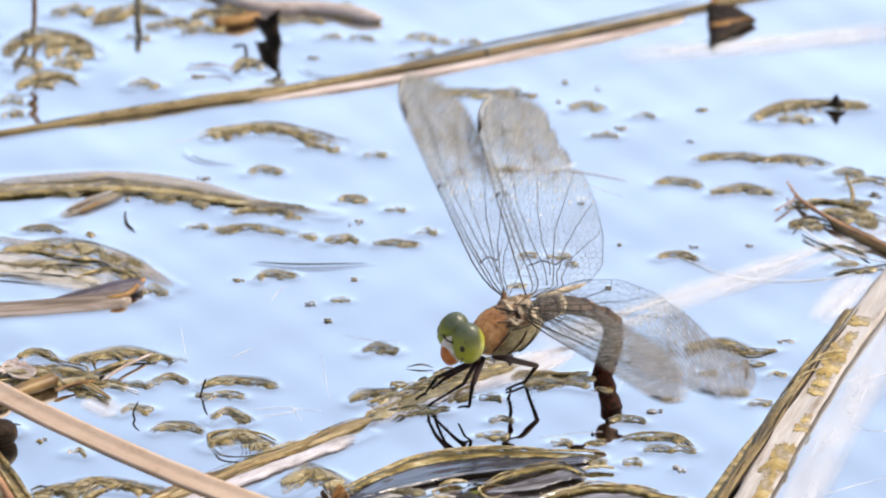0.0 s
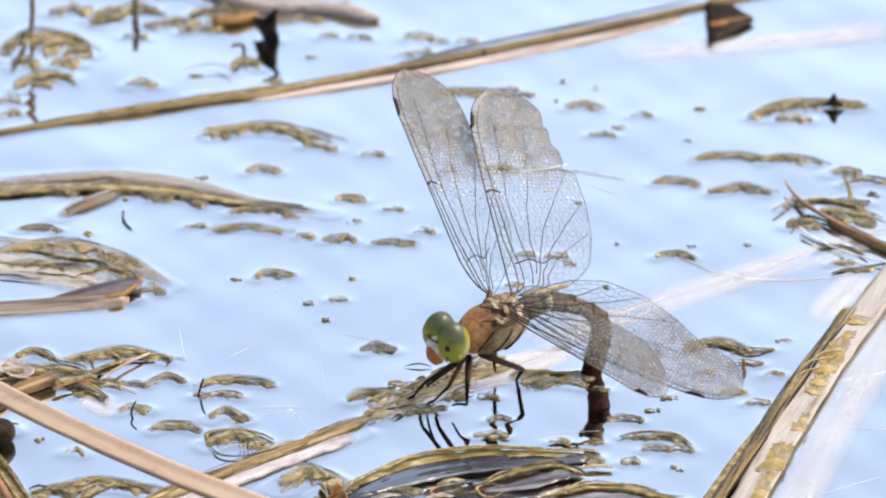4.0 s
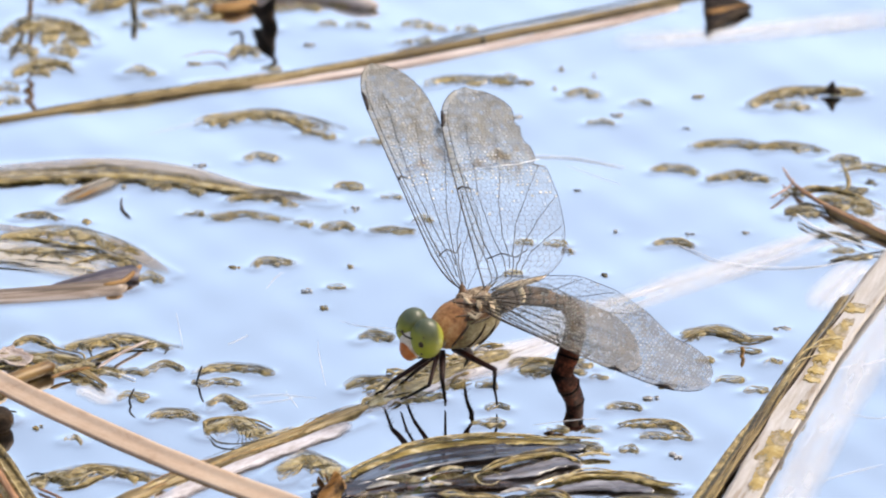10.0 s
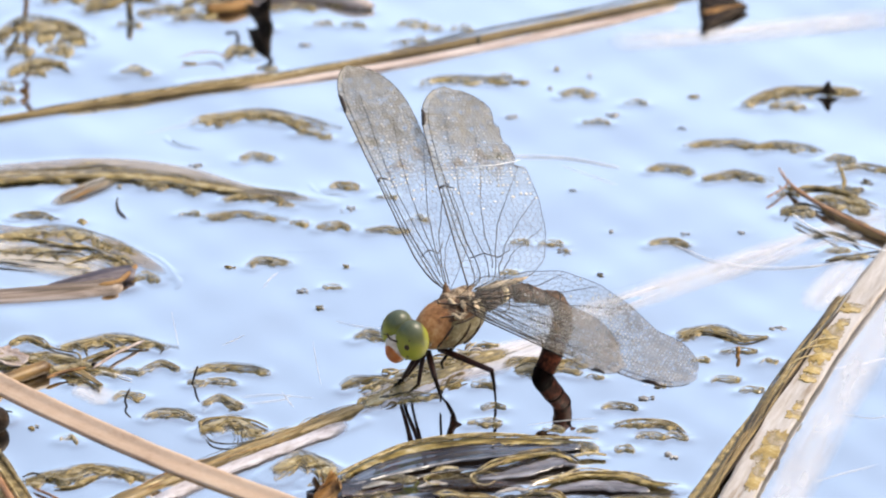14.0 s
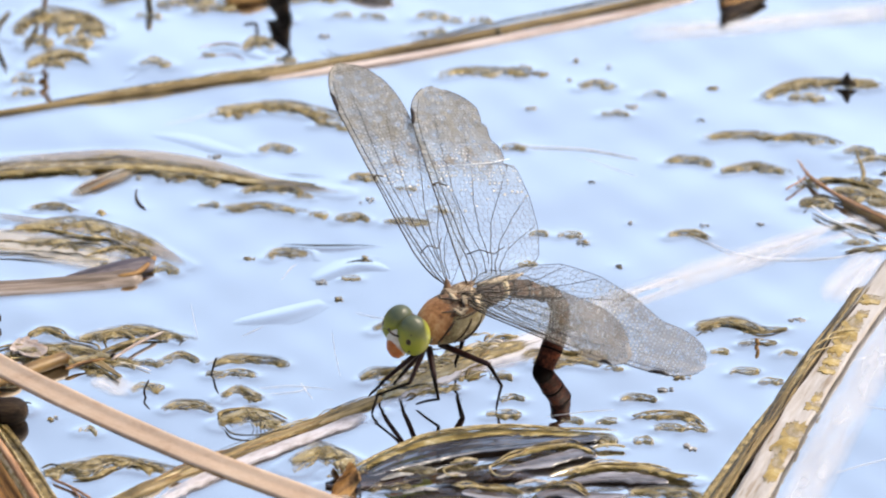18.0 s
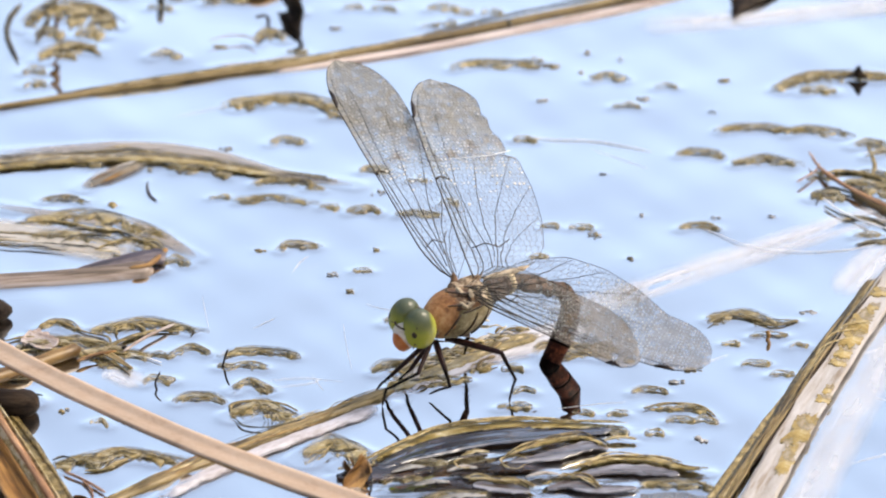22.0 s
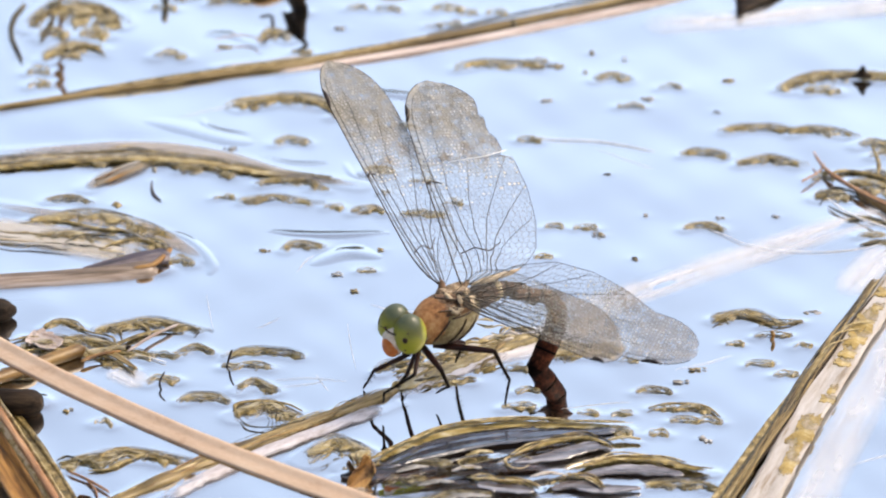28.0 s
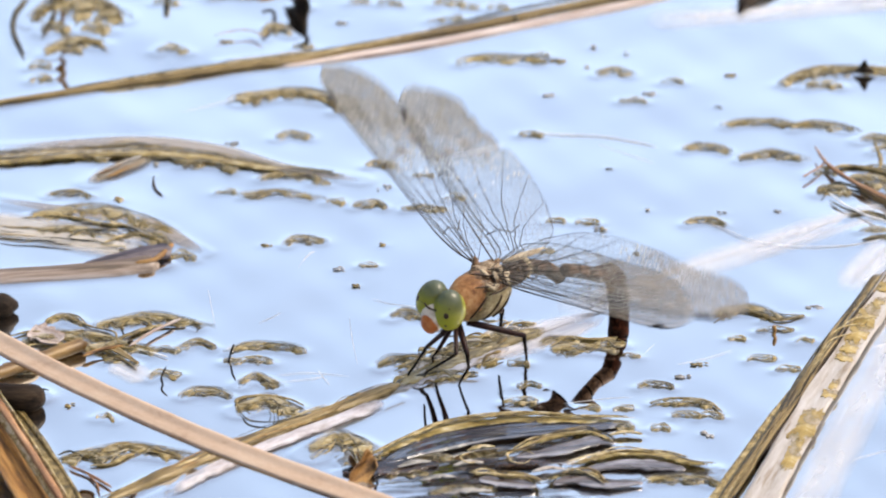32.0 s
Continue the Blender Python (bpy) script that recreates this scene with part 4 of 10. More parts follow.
# right: twig and strands in the far-right tangle
stalk("red_twig", [(63.9, 30.8, 1.6), (65.9, 24.1, 1.3), (70.5, 16.0, 1.3), (78.7, 5.9, 1.3), (89.9, -6.5, 1.2)], 0.42, TWIG, "reddish brown twig lying over weed", "twig", seed=81, n=40, lift=0.2, rough=0.5, taper=0.3)
stalk("rotten_reed", lay(0.5, 71.8, 15.8, 75.7, 10.3, 80.8, 4.2, 89.9, -5.2), 1.5, AMBER, "orange-brown rotten stem in a tangle of weed", "stem", seed=811, n=30, lift=0.3, rough=0.3, taper=0.3, flat=0.6)
stalk("red_twig", lay(0.9, 65.9, 27.4, 65.0, 23.9, 62.8, 20.8, 61.3, 18.8), 0.22, TWIG, "thin forked side of a brown twig", "twig", seed=812, n=14, lift=0.1, sides=7, rough=0.3)
stalk("white_fibre", lay(0.15, 42.7, 0.2, 46.1, -2.7, 51.5, -7.7, 59.3, -10.2, 69.8, -9.7, 79.4, -5.2, 87.9, -3.5), 0.1, FIBRE, "long thin white plant fibre floating on water", "fibre", seed=82, n=40, lift=0, sides=6)
stalk("white_fibre", lay(0.06, 10.3, 41.2, 15.1, 39.7, 24.1, 38.7, 34.2, 34.3), 0.13, FIBRE, "long thin white plant fibre floating on water", "fibre", seed=83, n=24, lift=0, sides=6)
stalk("white_fibre", lay(0.9, 66.0, 11.8, 69.7, 5.2, 76.4, -1.0, 85.7, -6.2), 0.2, FIBRE, "thin pale fibre along the tangle of weed", "fibre", seed=84, n=24, lift=0, sides=6)
stalk("straw", lay(0.5, 66.1, 9.2, 69.8, 4.7, 74.4, 3.7, 78.7, -1.7), 0.25, WEED_DARK, "dark thin straw at the edge of weed", "straw", seed=85, n=20, lift=0.2)
stalk("straw", lay(0.5, 71.5, -8.2, 77.3, -5.7, 85.8, -2.7), 0.25, WEED_DARK, "dark thin straw at the edge of weed", "straw", seed=86, n=20, lift=0.2)
# small standing stems with their mirror images
stalk("thin_stem", [(-44.0, -59.6, 3.5), (-44.6, -59.4, 1.5), (-45.1, -60.6, -0.3)], 0.2, DARK, "thin black stem rising from a weed clump", "stem", seed=87, n=10, lift=0.1, sides=6)
stalk("thin_stem", [(-56.1, -68.0, 3.0), (-57.0, -69.0, 1.2), (-56.6, -69.6, -0.3)], 0.2, DARK, "thin black stem rising from a weed clump", "stem", seed=88, n=10, lift=0.1, sides=6)
for k, (dx, lean) in enumerate(((0, -3), (5, 2), (11, 5), (-6, -5))):
    x0, y0 = -36.3, -82.3
    stalk("weed_spine", [(x0 + dx * 0.1, y0, 0), (x0 + dx * 0.1 + lean * 0.1, y0, 2.2 - 0.2 * abs(lean))], 0.09, WEED_DARK, "thin black spine of weed", "stem", seed=90 + k, n=5, lift=0, sides=5)
scrap("standing_scrap", [(72.1, 67.2, 0.6), (73.2, 67.2, 1.6), (74.3, 67.2, 3.2), (74.9, 67.2, 1.6), (76.2, 67.2, 0.7)], 0.7, DARK, "dark jagged leaf scrap standing on a weed clump")
stalk("thin_stem", [(54.3, -48.5, 2.0), (54.7, -47.9, 0.8), (54.2, -48.6, -0.3)], 0.4, BROWN, "short brown stem stub at a weed clump", "stem", seed=96, n=8, lift=0.2, sides=6)
for xy in ((-36.3, -65.3, -30.2, -64.4, -23.0, -65.8), (-35.3, -68.2, -29.1, -66.7, -27.1, -64.8), (-28.7, -63.0, -27.6, -66.5, -26.5, -69.6), (-56.2, 49.7, -45.6, 55.7, -36.0, 60.1), (23.0, 35.6, 29.4, 30.0, 33.6, 26.7),
           (-32.8, -19.5, -31.3, -14.6, -29.8, -12.1), (-49.3, -29.3, -48.3, -39.0, -47.8, -43.8), (-39.7, -43.4, -37.7, -41.4, -35.7, -39.0), (71.8, -53.4, 78.0, -51.0, 82.2, -48.6), (73.3, -72.4, 78.3, -74.3, 82.5, -72.4), (67.4, -100.3, 72.6, -96.9, 78.8, -93.4),
           (36.6, -60.6, 41.8, -58.2, 47.0, -54.6), (28.4, -60.6, 31.0, -55.8, 32.6, -52.2), (15.9, -77.1, 23.1, -75.2, 28.2, -74.3), (-19.1, -33.0, -15.0, -35.4, -8.7, -36.6), (-23.2, -41.4, -22.5, -51.0, -21.5, -60.6)):
    stalk("floating_fibre", lay(0.03, *xy), 0.05, FIBRE, "faint white root fibre afloat on the water", "fibre", seed=int(xy[0] * 10), n=14, lift=0, sides=5, taper=0.4)
sunken_reed(lay(0.12, 68.3, -29.3, 72.2, -19.5, 75.0, -13.4, 78.3, -7.2), 9.0, VEIL, "pale sunken reed leaf showing through the water", 16, 0.2)
sunken_reed(lay(0.12, -14.7, -71.2, -7.6, -63.0, -1.4, -56.3, 12.0, -48.6, 23.4, -39.0), 12.0, VEIL_THICK, "pale sunken reed leaf under the dragonfly", 17, 0.2)
for k, (pts, w) in enumerate(((lay(0.2, -90.0, 33.3, -70.8, 35.6, -59.1, 35.6, -47.3, 31.5, -36.5, 23.9, -21.6, 18.8), 5.5), (lay(0.2, -89.2, 9.8, -74.2, 4.2, -63.6, 1.2, -57.1, -5.2, -50.7, -13.1), 5.0), (lay(0.2, -49.1, 72.4, -39.4, 74.6, -30.8, 78.2), 3.0))):
    blade("slime_film", pts, w, 0.1, VEIL_GREY, "grey slimy film along floating weed", "weed", cup=0.0, seed=160 + k, lift=0.25, taper=0.25, n=40, ragged=0.2)
for k in range(44):
    q = random.Random(k + 1200)
    if k < 26:
        base = smooth_path(lay(0.4, -90.1, 5.2, -76.3, 2.2, -66.7, -0.2, -60.3, -5.2, -56.4, -11.7), 40)
        dy = -q.uniform(0, 13.0)
    else:
        base = smooth_path(lay(0.4, -96.2, 29.0, -83.5, 31.8, -70.8, 33.0, -60.1, 33.3, -49.4, 30.0, -38.7, 24.1, -25.9, 19.8), 40)
        dy = q.uniform(-3.2, 1.5)
    i0 = q.randint(0, 28)
    seg = base[i0:i0 + q.randint(5, 11)]
    x0 = seg[0].x
    stalk("weed_strand", [(p.x, p.y + dy + q.uniform(-0.5, 0.5), 0.35 + q.uniform(0, 0.35)) for p in seg[::2]], q.uniform(0.1, 0.32), q.choice((WEED, WEED_PALE, WEED_PALE, REED, WEED_DARK, FILM_MIRROR)), "thin golden strand of weed at the water line", "weed", seed=1210 + k, n=18, lift=0.15 if k % 3 == 0 else 0, flat=0.6, rough=0.5, sides=6, taper=0.4)


def frond(r, *xy, mat=None):
    """One curved golden frond of pondweed, half awash."""
    stalk("weed_frond", lay(0.4, *xy), r, mat or WEED, "thin golden frond of pondweed curving over the water", "weed", seed=int(abs(xy[0]) * 10) + len(xy), n=28, flat=0.55, lift=0.25, rough=0.5, taper=0.35, sides=7)


frond(0.35, -78.8, -46.7, -78.5, -42.8, -75.8, -41.4, -73.1, -43.5, -70.3, -45.9, -66.1, -48.1, -65.6, -52.4)
frond(0.45, -85.0, -49.8, -81.4, -48.1, -76.0, -48.6, -71.6, -47.2)
frond(0.4, -64.4, -47.2, -64.7, -44.5, -62.2, -42.3, -59.7, -44.5, -59.9, -47.2, -62.6, -47.6)
frond(0.25, -64.5, -41.8, -58.2, -41.4, -53.7, -42.8, -50.7, -44.5, -51.1, -47.2, mat=WEED_DARK)
frond(0.55, -67.3, -55.6, -65.2, -51.2, -62.6, -48.6, -58.1, -45.5, -53.2, -45.7)
frond(0.45, -78.3, -49.1, -73.7, -51.2, -70.1, -54.8, -65.9, -57.5, -61.7, -63.7)
frond(0.4, -84.0, -54.8, -77.9, -52.9, -72.7, -54.8, -67.6, -52.4, mat=WEED_PALE)
frond(0.5, -68.7, -100.8, -66.6, -97.1, -63.5, -94.8, -58.7, -96.2, -52.8, -100.3)
frond(0.5, -69.0, -103.6, -65.5, -103.1, -62.6, -99.9, -60.0, -98.0)
frond(0.35, -74.8, -99.4, -72.7, -97.8, -70.0, -100.3, mat=WEED_DARK)
frond(0.45, -42.6, -80.6, -43.1, -76.6, -39.3, -74.8, -34.1, -75.9, -31.0, -79.0)
frond(0.22, -42.6, -81.3, -40.6, -85.1, -36.0, -85.5, -31.0, -82.3, mat=WEED_DARK)
frond(0.45, -84.7, 1.2, -77.3, 2.2, -69.9, -1.2, -63.5, -2.7, -57.9, -9.2)
frond(0.25, -76.0, -7.2, -72.4, -3.7, -67.7, -4.2, -64.5, -7.2, mat=WEED_DARK)
frond(0.4, -69.6, -10.2, -65.5, -6.7, -60.8, -6.2, -57.2, -11.2)
frond(0.5, -86.6, 29.0, -77.1, 31.0, -69.6, 30.0, -63.3, 30.5)
frond(0.6, -84.9, 93.1, -81.3, 99.0, -75.9, 101.2, -70.3, 97.9, -68.0, 90.5, mat=WEED)
frond(0.6, -81.2, 96.9, -82.1, 90.5, -83.5, 84.6, mat=WEED_DARK)
frond(0.5, -82.8, 77.2, -78.6, 81.4, -73.7, 81.4, -70.9, 78.2)
frond(0.5, -69.5, 106.6, -64.0, 109.3, -60.6, 112.5, -54.2, 111.4)
frond(0.6, -49.8, 109.3, -45.5, 113.0, -39.9, 110.9, -36.6, 105.5, mat=WEED_DARK)
frond(0.6, -31.2, 112.0, -24.6, 114.1, -18.0, 111.4, -13.2, 107.1, mat=REED)
frond(0.4, -14.8, -63.0, -9.7, -59.2, -5.6, -60.6, -2.5, -57.2, mat=WEED_PALE)
frond(0.4, -12.7, -65.8, -6.6, -63.0, 0.6, -55.3, 6.8, -48.6)
frond(0.5, 13.5, -54.4, 16.6, -50.1, 20.7, -51.0, 25.9, -50.1)
frond(0.4, 43.6, -41.9, 47.3, -38.5, 51.9, -40.0, 55.5, -42.9, 60.5, -40.9)
frond(0.4, 31.3, -77.6, 35.4, -75.7, 41.5, -76.6, 44.5, -81.3)
frond(0.4, 64.6, 11.5, 67.4, 17.3, 72.6, 14.0, 79.8, 7.7, mat=WEED_DARK)
frond(0.5, 65.4, 22.4, 69.7, 24.9, 76.0, 22.4, 82.2, 16.3)
frond(0.4, 75.3, 35.6, 76.2, 27.9, 75.6, 22.4)
frond(0.5, 57.3, 62.5, 62.2, 67.7, 68.7, 69.8, 72.0, 68.8)
frond(0.4, -47.5, 54.7, -44.5, 57.3, -37.0, 58.3, -30.5, 55.7, -26.2, 51.0, -20.6, 47.4)
for x0, y0, l, d in ((-53.0, 106.6, 12, 5.0), (-47.5, 103.9, 9, 4.0), (-66.3, 109.8, 8, 4.0), (-40.0, 113.6, 10, 5.0), (-28.9, 108.2, 10, 3.5), (-72.9, 113.0, 9, 5.0), (-73.3, 87.8, 6, 6.0), (-71.3, 92.1, 6, 7.0), (-81.0, 87.8, 6, 6.0), (-21.3, 112.0, 9, 3.0), (-58.9, 113.6, 6, 3.0)):
    clump(x0, y0, l, d, 5, int(abs(x0 * 10)) + 900, 0.4, 1.4)

# small pieces in the near-left weed
stalk("dark_strand", lay(0.5, -86.6, -64.4, -82.5, -64.1, -79.1, -63.4), 0.5, WEED_DARK, "dark slimy weed strand on the water", "weed", seed=201, n=16, lift=0.3, flat=0.5, rough=0.5)
stalk("dark_strand", lay(0.5, -87.6, -66.7, -83.5, -66.3, -80.0, -65.8), 0.4, WEED_DARK, "dark slimy weed strand on the water", "weed", seed=202, n=16, lift=0.3, flat=0.5, rough=0.5)
blade("mauve_leaf", lay(0.6, -81.8, -49.1, -79.1, -50.1, -76.3, -53.4), 6.0, 0.3, REED_PINK, "torn mauve-grey leaf piece in the weed", cup=0.25, seed=203, n=20, lift=0.3, ragged=0.4)
blade("golden_leaf", lay(0.7, -67.6, -54.4, -65.3, -56.8, -61.5, -62.0), 1.9, 0.3, REED, "pointed golden leaf scrap on the water", cup=0.3, seed=204, n=20, lift=0.3, taper=0.7, ragged=0.2)
blade("sunken_scrap", lay(0.12, -66.2, -60.6, -62.5, -64.1, -59.4, -68.2), 7.0, 0.1, VEIL, "whitish sunken leaf scrap", cup=0.0, seed=205, n=20, lift=0, taper=0.2)
stalk("red_twig", lay(0.5, -72.6, -104.0, -68.8, -107.7, -64.9, -112.7), 0.3, TWIG, "thin reddish twig in the near weed", "twig", seed=206, n=16, lift=0.2, sides=7)
stalk("red_twig", lay(0.5, -69.4, -107.2, -67.7, -110.9, -67.0, -114.5), 0.22, TWIG, "thin reddish twig in the near weed", "twig", seed=207, n=12, lift=0.1, sides=6)
stalk("straw", lay(0.3, -61.6, -55.3, -58.7, -56.8, -56.0, -58.7), 0.16, FIBRE, "pale thin straw across the weed", "straw", seed=208, n=10, lift=0, sides=6)
tagged(solid("seed", *ellipsoid((0, 0, 0.5), (0.75, 0.75, 0.7), None, 16, 10), DARK, at=pose(*[c * M for c in (-62.9, -53.4)], 0)), "tiny round black seed on the weed", "seed")
stalk("bent_stem", lay(0.4, -86.9, 102.2, -88.9, 95.3, -89.1, 86.7, -86.6, 75.1), 0.5, WEED_DARK, "bent dark stem beside a weed clump", "stem", seed=209, n=24, lift=0.2, taper=0.3, rough=0.3)
stalk("bent_stem", lay(1.2, -50.4, 82.5, -46.1, 85.1, -42.8, 84.6, -41.0, 82.0), 0.15, TWIG, "bent pinkish stem over the far water", "stem", seed=210, n=16, lift=0.1, taper=0.3, sides=7)
# dark weed that also carries the shadow of the amber weeds in its colour
clump(-82.1, -63.0, 8.4, 5.5, -4, 1301, 0.3, 0.9, mat=WEED_DARK, label="dark weed with painted shadow beside a rotten stem")
clump(-76.6, -56.3, 6.3, 4.0, 8, 1302, 0.3, 0.9, mat=WEED_DARK, label="dark weed with painted shadow beside a rotten stem")
clump(19.7, -55.3, 12.4, 6.0, 0, 1303, 0.3, 0.9, label="golden wet weed where the abdomen enters the water")
# one more dark sheet of leaf and painted reflection
blade("rotten_leaf", lay(0.5, -23.8, -106.3, -18.6, -105.4, -12.5, -104.0, -6.5, -103.1), 5.5, 0.35, ROT, "flat blackish brown sheet for rotten leaf and dark reflection", cup=0.1, tilt=4, seed=546, lift=0.3, n=30, ragged=0.3, taper=0.4)
for k, (x0, y0, x1, y1) in enumerate(((-19.6, -106.3, -21.4, -106.3), (-17.4, -106.8, -18.2, -107.0), (-21.1, -104.9, -22.6, -105.6))):
    blade("brown_leaf_tip", [(x0, y0, 0), ((x0 + x1) / 2, (y0 + y1) / 2, (4.5, 3.5, 3.0)[k] * 0.5), (x1, y1, (4.5, 3.5, 3.0)[k])], (2.4, 2.0, 2.2)[k], 0.3, (BROWN, ROT, BROWN)[k], "folded brown leaf tip standing in the weed", cup=0.5, tilt=(30, -30, 50)[k], seed=557 + k, n=14)


# ---- floating weed clumps ----
clump(-77.4, 95.3, 17.9, 14.9, 0, 1, 0.60, 1.3)
clump(-77.4, 79.3, 12.1, 7.2, 27, 2, 0.50, 1.0)
clump(-83.5, 70.6, 4.8, 3.6, 0, 3, 0.50, 0.8)
clump(-83.1, 64.8, 4.6, 3.6, 0, 4, 0.50, 0.8)
clump(-58.4, 77.7, 6.5, 4.8, 0, 5, 0.50, 0.8)
clump(-38.7, 86.5, 6.5, 6.8, 0, 6, 0.60, 1.0)
clump(-33.2, 79.8, 4.2, 2.4, 0, 7, 0.30, 0.6)
clump(-60.0, 100.6, 5.1, 2.8, 0, 8, 0.40, 0.6)
clump(-26.0, 91.0, 3.2, 2.4, 0, 9, 0.40, 0.6)
clump(-47.7, 82.2, 2.7, 1.4, 0, 10, 0.40, 0.5, lift=0.3)
clump(-33.7, 54.7, 25.3, 8.0, -9, 11, 0.60, 0.9)
clump(-24.0, 49.0, 7.4, 3.6, -18, 12, 0.40, 0.8)
clump(-34.8, 38.2, 6.9, 4.0, 0, 13, 0.50, 0.8)
clump(-45.8, 35.1, 2.7, 2.4, 0, 14, 0.30, 0.8, mat=WEED_DARK, label='small dark scrap of rotten weed on the water', lift=0.3)
clump(-22.8, 100.6, 4.2, 2.8, 0, 15, 0.40, 0.6)
clump(-16.8, 99.8, 5.3, 2.8, 0, 16, 0.40, 0.6)
clump(-5.4, 100.4, 6.5, 3.2, 0, 17, 0.40, 0.6)
clump(-1.3, 98.5, 3.8, 2.4, 0, 18, 0.40, 0.6)
clump(4.2, 98.5, 4.4, 3.2, 0, 19, 0.40, 0.6)
clump(-7.8, 92.1, 3.4, 2.0, 0, 20, 0.40, 0.6)
clump(-4.6, 93.1, 4.2, 2.2, 0, 21, 0.40, 0.6)
clump(4.4, 73.0, 17.4, 4.4, 0, 22, 0.55, 0.9)
clump(11.8, 75.9, 4.4, 2.4, 0, 23, 0.40, 0.6)
clump(15.5, 73.5, 3.2, 2.0, 0, 24, 0.40, 0.6)
clump(26.2, 67.5, 7.2, 4.0, -7, 25, 0.50, 0.7)
clump(37.3, 63.5, 4.6, 2.6, 0, 26, 0.40, 0.6)
clump(33.3, 58.3, 3.2, 2.6, 0, 27, 0.30, 0.6, mat=WEED_DARK, label='small dark scrap of rotten weed on the water')
clump(29.7, 54.7, 5.5, 2.4, 0, 28, 0.40, 0.5)
clump(45.7, 52.3, 0.9, 1.4, 0, 29, 0.30, 0.4, mat=WEED_DARK, label='small dark scrap of rotten weed on the water', lift=0.3)
clump(68.4, 66.1, 21.7, 6.8, 14, 30, 0.70, 1.0)
clump(66.2, 62.0, 7.4, 4.4, 0, 31, 0.40, 0.8)
clump(77.4, 68.8, 6.3, 4.0, -18, 32, 0.40, 0.8)
clump(53.6, 43.8, 14.2, 3.6, 0, 33, 0.60, 0.7)
clump(65.4, 42.3, 12.6, 4.4, -7, 34, 0.60, 0.8)
clump(75.4, 36.4, 6.7, 5.6, -23, 35, 0.50, 0.8)
clump(43.3, 32.5, 9.1, 3.6, -7, 36, 0.60, 0.7)
clump(55.2, 29.0, 12.2, 4.4, 0, 37, 0.60, 0.8)
clump(79.5, 32.5, 10.5, 4.0, 0, 38, 0.60, 0.8)
clump(65.4, 22.4, 4.6, 4.0, 0, 39, 0.50, 0.8)
clump(66.9, 13.8, 6.7, 5.2, 0, 40, 0.50, 1.0)
clump(75.3, 17.3, 12.6, 8.0, -31, 41, 0.40, 1.0)
clump(76.1, 24.1, 7.4, 3.6, 0, 42, 0.40, 0.8)
clump(73.3, 2.2, 8.8, 3.6, -14, 43, 0.50, 0.7, mat=WEED_DARK, label='small dark scrap of rotten weed on the water')
clump(75.7, -6.7, 8.4, 2.4, 14, 44, 0.40, 0.6)
clump(-50.4, 24.9, 11.6, 4.4, -18, 45, 0.50, 0.8)
clump(-34.9, 19.3, 11.8, 4.4, -5, 46, 0.70, 0.8)
clump(-29.2, 17.3, 3.8, 2.8, 0, 47, 0.40, 0.6)
clump(-76.5, 11.5, 8.6, 3.6, 0, 48, 0.70, 0.7)
clump(-66.8, 10.0, 2.7, 3.0, 0, 49, 0.50, 0.6, lift=0.3)
clump(-47.0, 13.5, 4.2, 1.8, 0, 50, 0.40, 0.6)
clump(-37.4, 11.5, 14.2, 3.2, -5, 51, 0.60, 0.8)
clump(-26.3, 9.2, 3.8, 3.0, 0, 52, 0.40, 0.7)
clump(-20.0, 7.2, 6.5, 4.0, 0, 53, 0.50, 0.8)
clump(-9.9, 5.7, 8.6, 2.6, 0, 54, 0.50, 0.6)
clump(-32.1, -8.7, 7.8, 4.0, 14, 55, 0.70, 0.7)
clump(-39.0, -10.2, 2.7, 1.4, 0, 56, 0.40, 0.5, lift=0.3)
clump(-25.4, -20.3, 2.3, 1.4, 0, 57, 0.40, 0.5, lift=0.3)
clump(-20.0, -18.8, 3.8, 2.0, 0, 58, 0.40, 0.5)
clump(-22.1, -27.6, 2.1, 1.4, 0, 59, 0.40, 0.4, lift=0.3)
clump(-18.0, 25.4, 5.9, 3.0, 0, 60, 0.50, 0.7)
clump(-16.8, 15.8, 2.5, 2.2, 0, 61, 0.40, 0.6, lift=0.3)
clump(-10.0, 21.1, 4.2, 2.2, 0, 62, 0.40, 0.6)
clump(-13.8, 46.1, 4.6, 2.4, 0, 63, 0.40, 0.6)
clump(-69.9, 0.2, 28.4, 9.2, -14, 64, 0.75, 1.0)
clump(-76.1, -5.2, 11.6, 6.0, -9, 65, 0.50, 0.8)
clump(-61.3, -7.7, 9.5, 5.6, -18, 66, 0.50, 0.8)
clump(-54.6, -15.1, 5.5, 4.8, -14, 67, 0.40, 1.0)
clump(-75.2, -43.8, 7.6, 5.2, 0, 68, 0.80, 0.8)
clump(-60.0, -44.3, 20.0, 6.0, 5, 69, 0.75, 0.9)
clump(-71.7, -52.0, 21.1, 6.0, -9, 70, 0.70, 0.8)
clump(-65.4, -55.3, 13.7, 5.2, 0, 71, 0.50, 0.8)
clump(-64.7, -60.1, 6.9, 3.2, -14, 72, 0.40, 0.8)
clump(-57.0, -55.3, 6.7, 2.8, 0, 73, 0.40, 0.8)
clump(-76.9, -52.4, 12.6, 8.0, 0, 74, 0.50, 1.1)
clump(-50.9, -53.7, 6.9, 4.0, 0, 75, 0.70, 0.7)
clump(-38.5, -55.3, 14.7, 4.4, 0, 76, 0.70, 0.7)
clump(-41.5, -60.1, 9.5, 3.6, 0, 77, 0.40, 0.8)
clump(-56.6, -66.0, 6.1, 4.8, 0, 78, 0.40, 0.6)
clump(-49.0, -74.3, 9.3, 4.8, 0, 79, 0.60, 0.7)
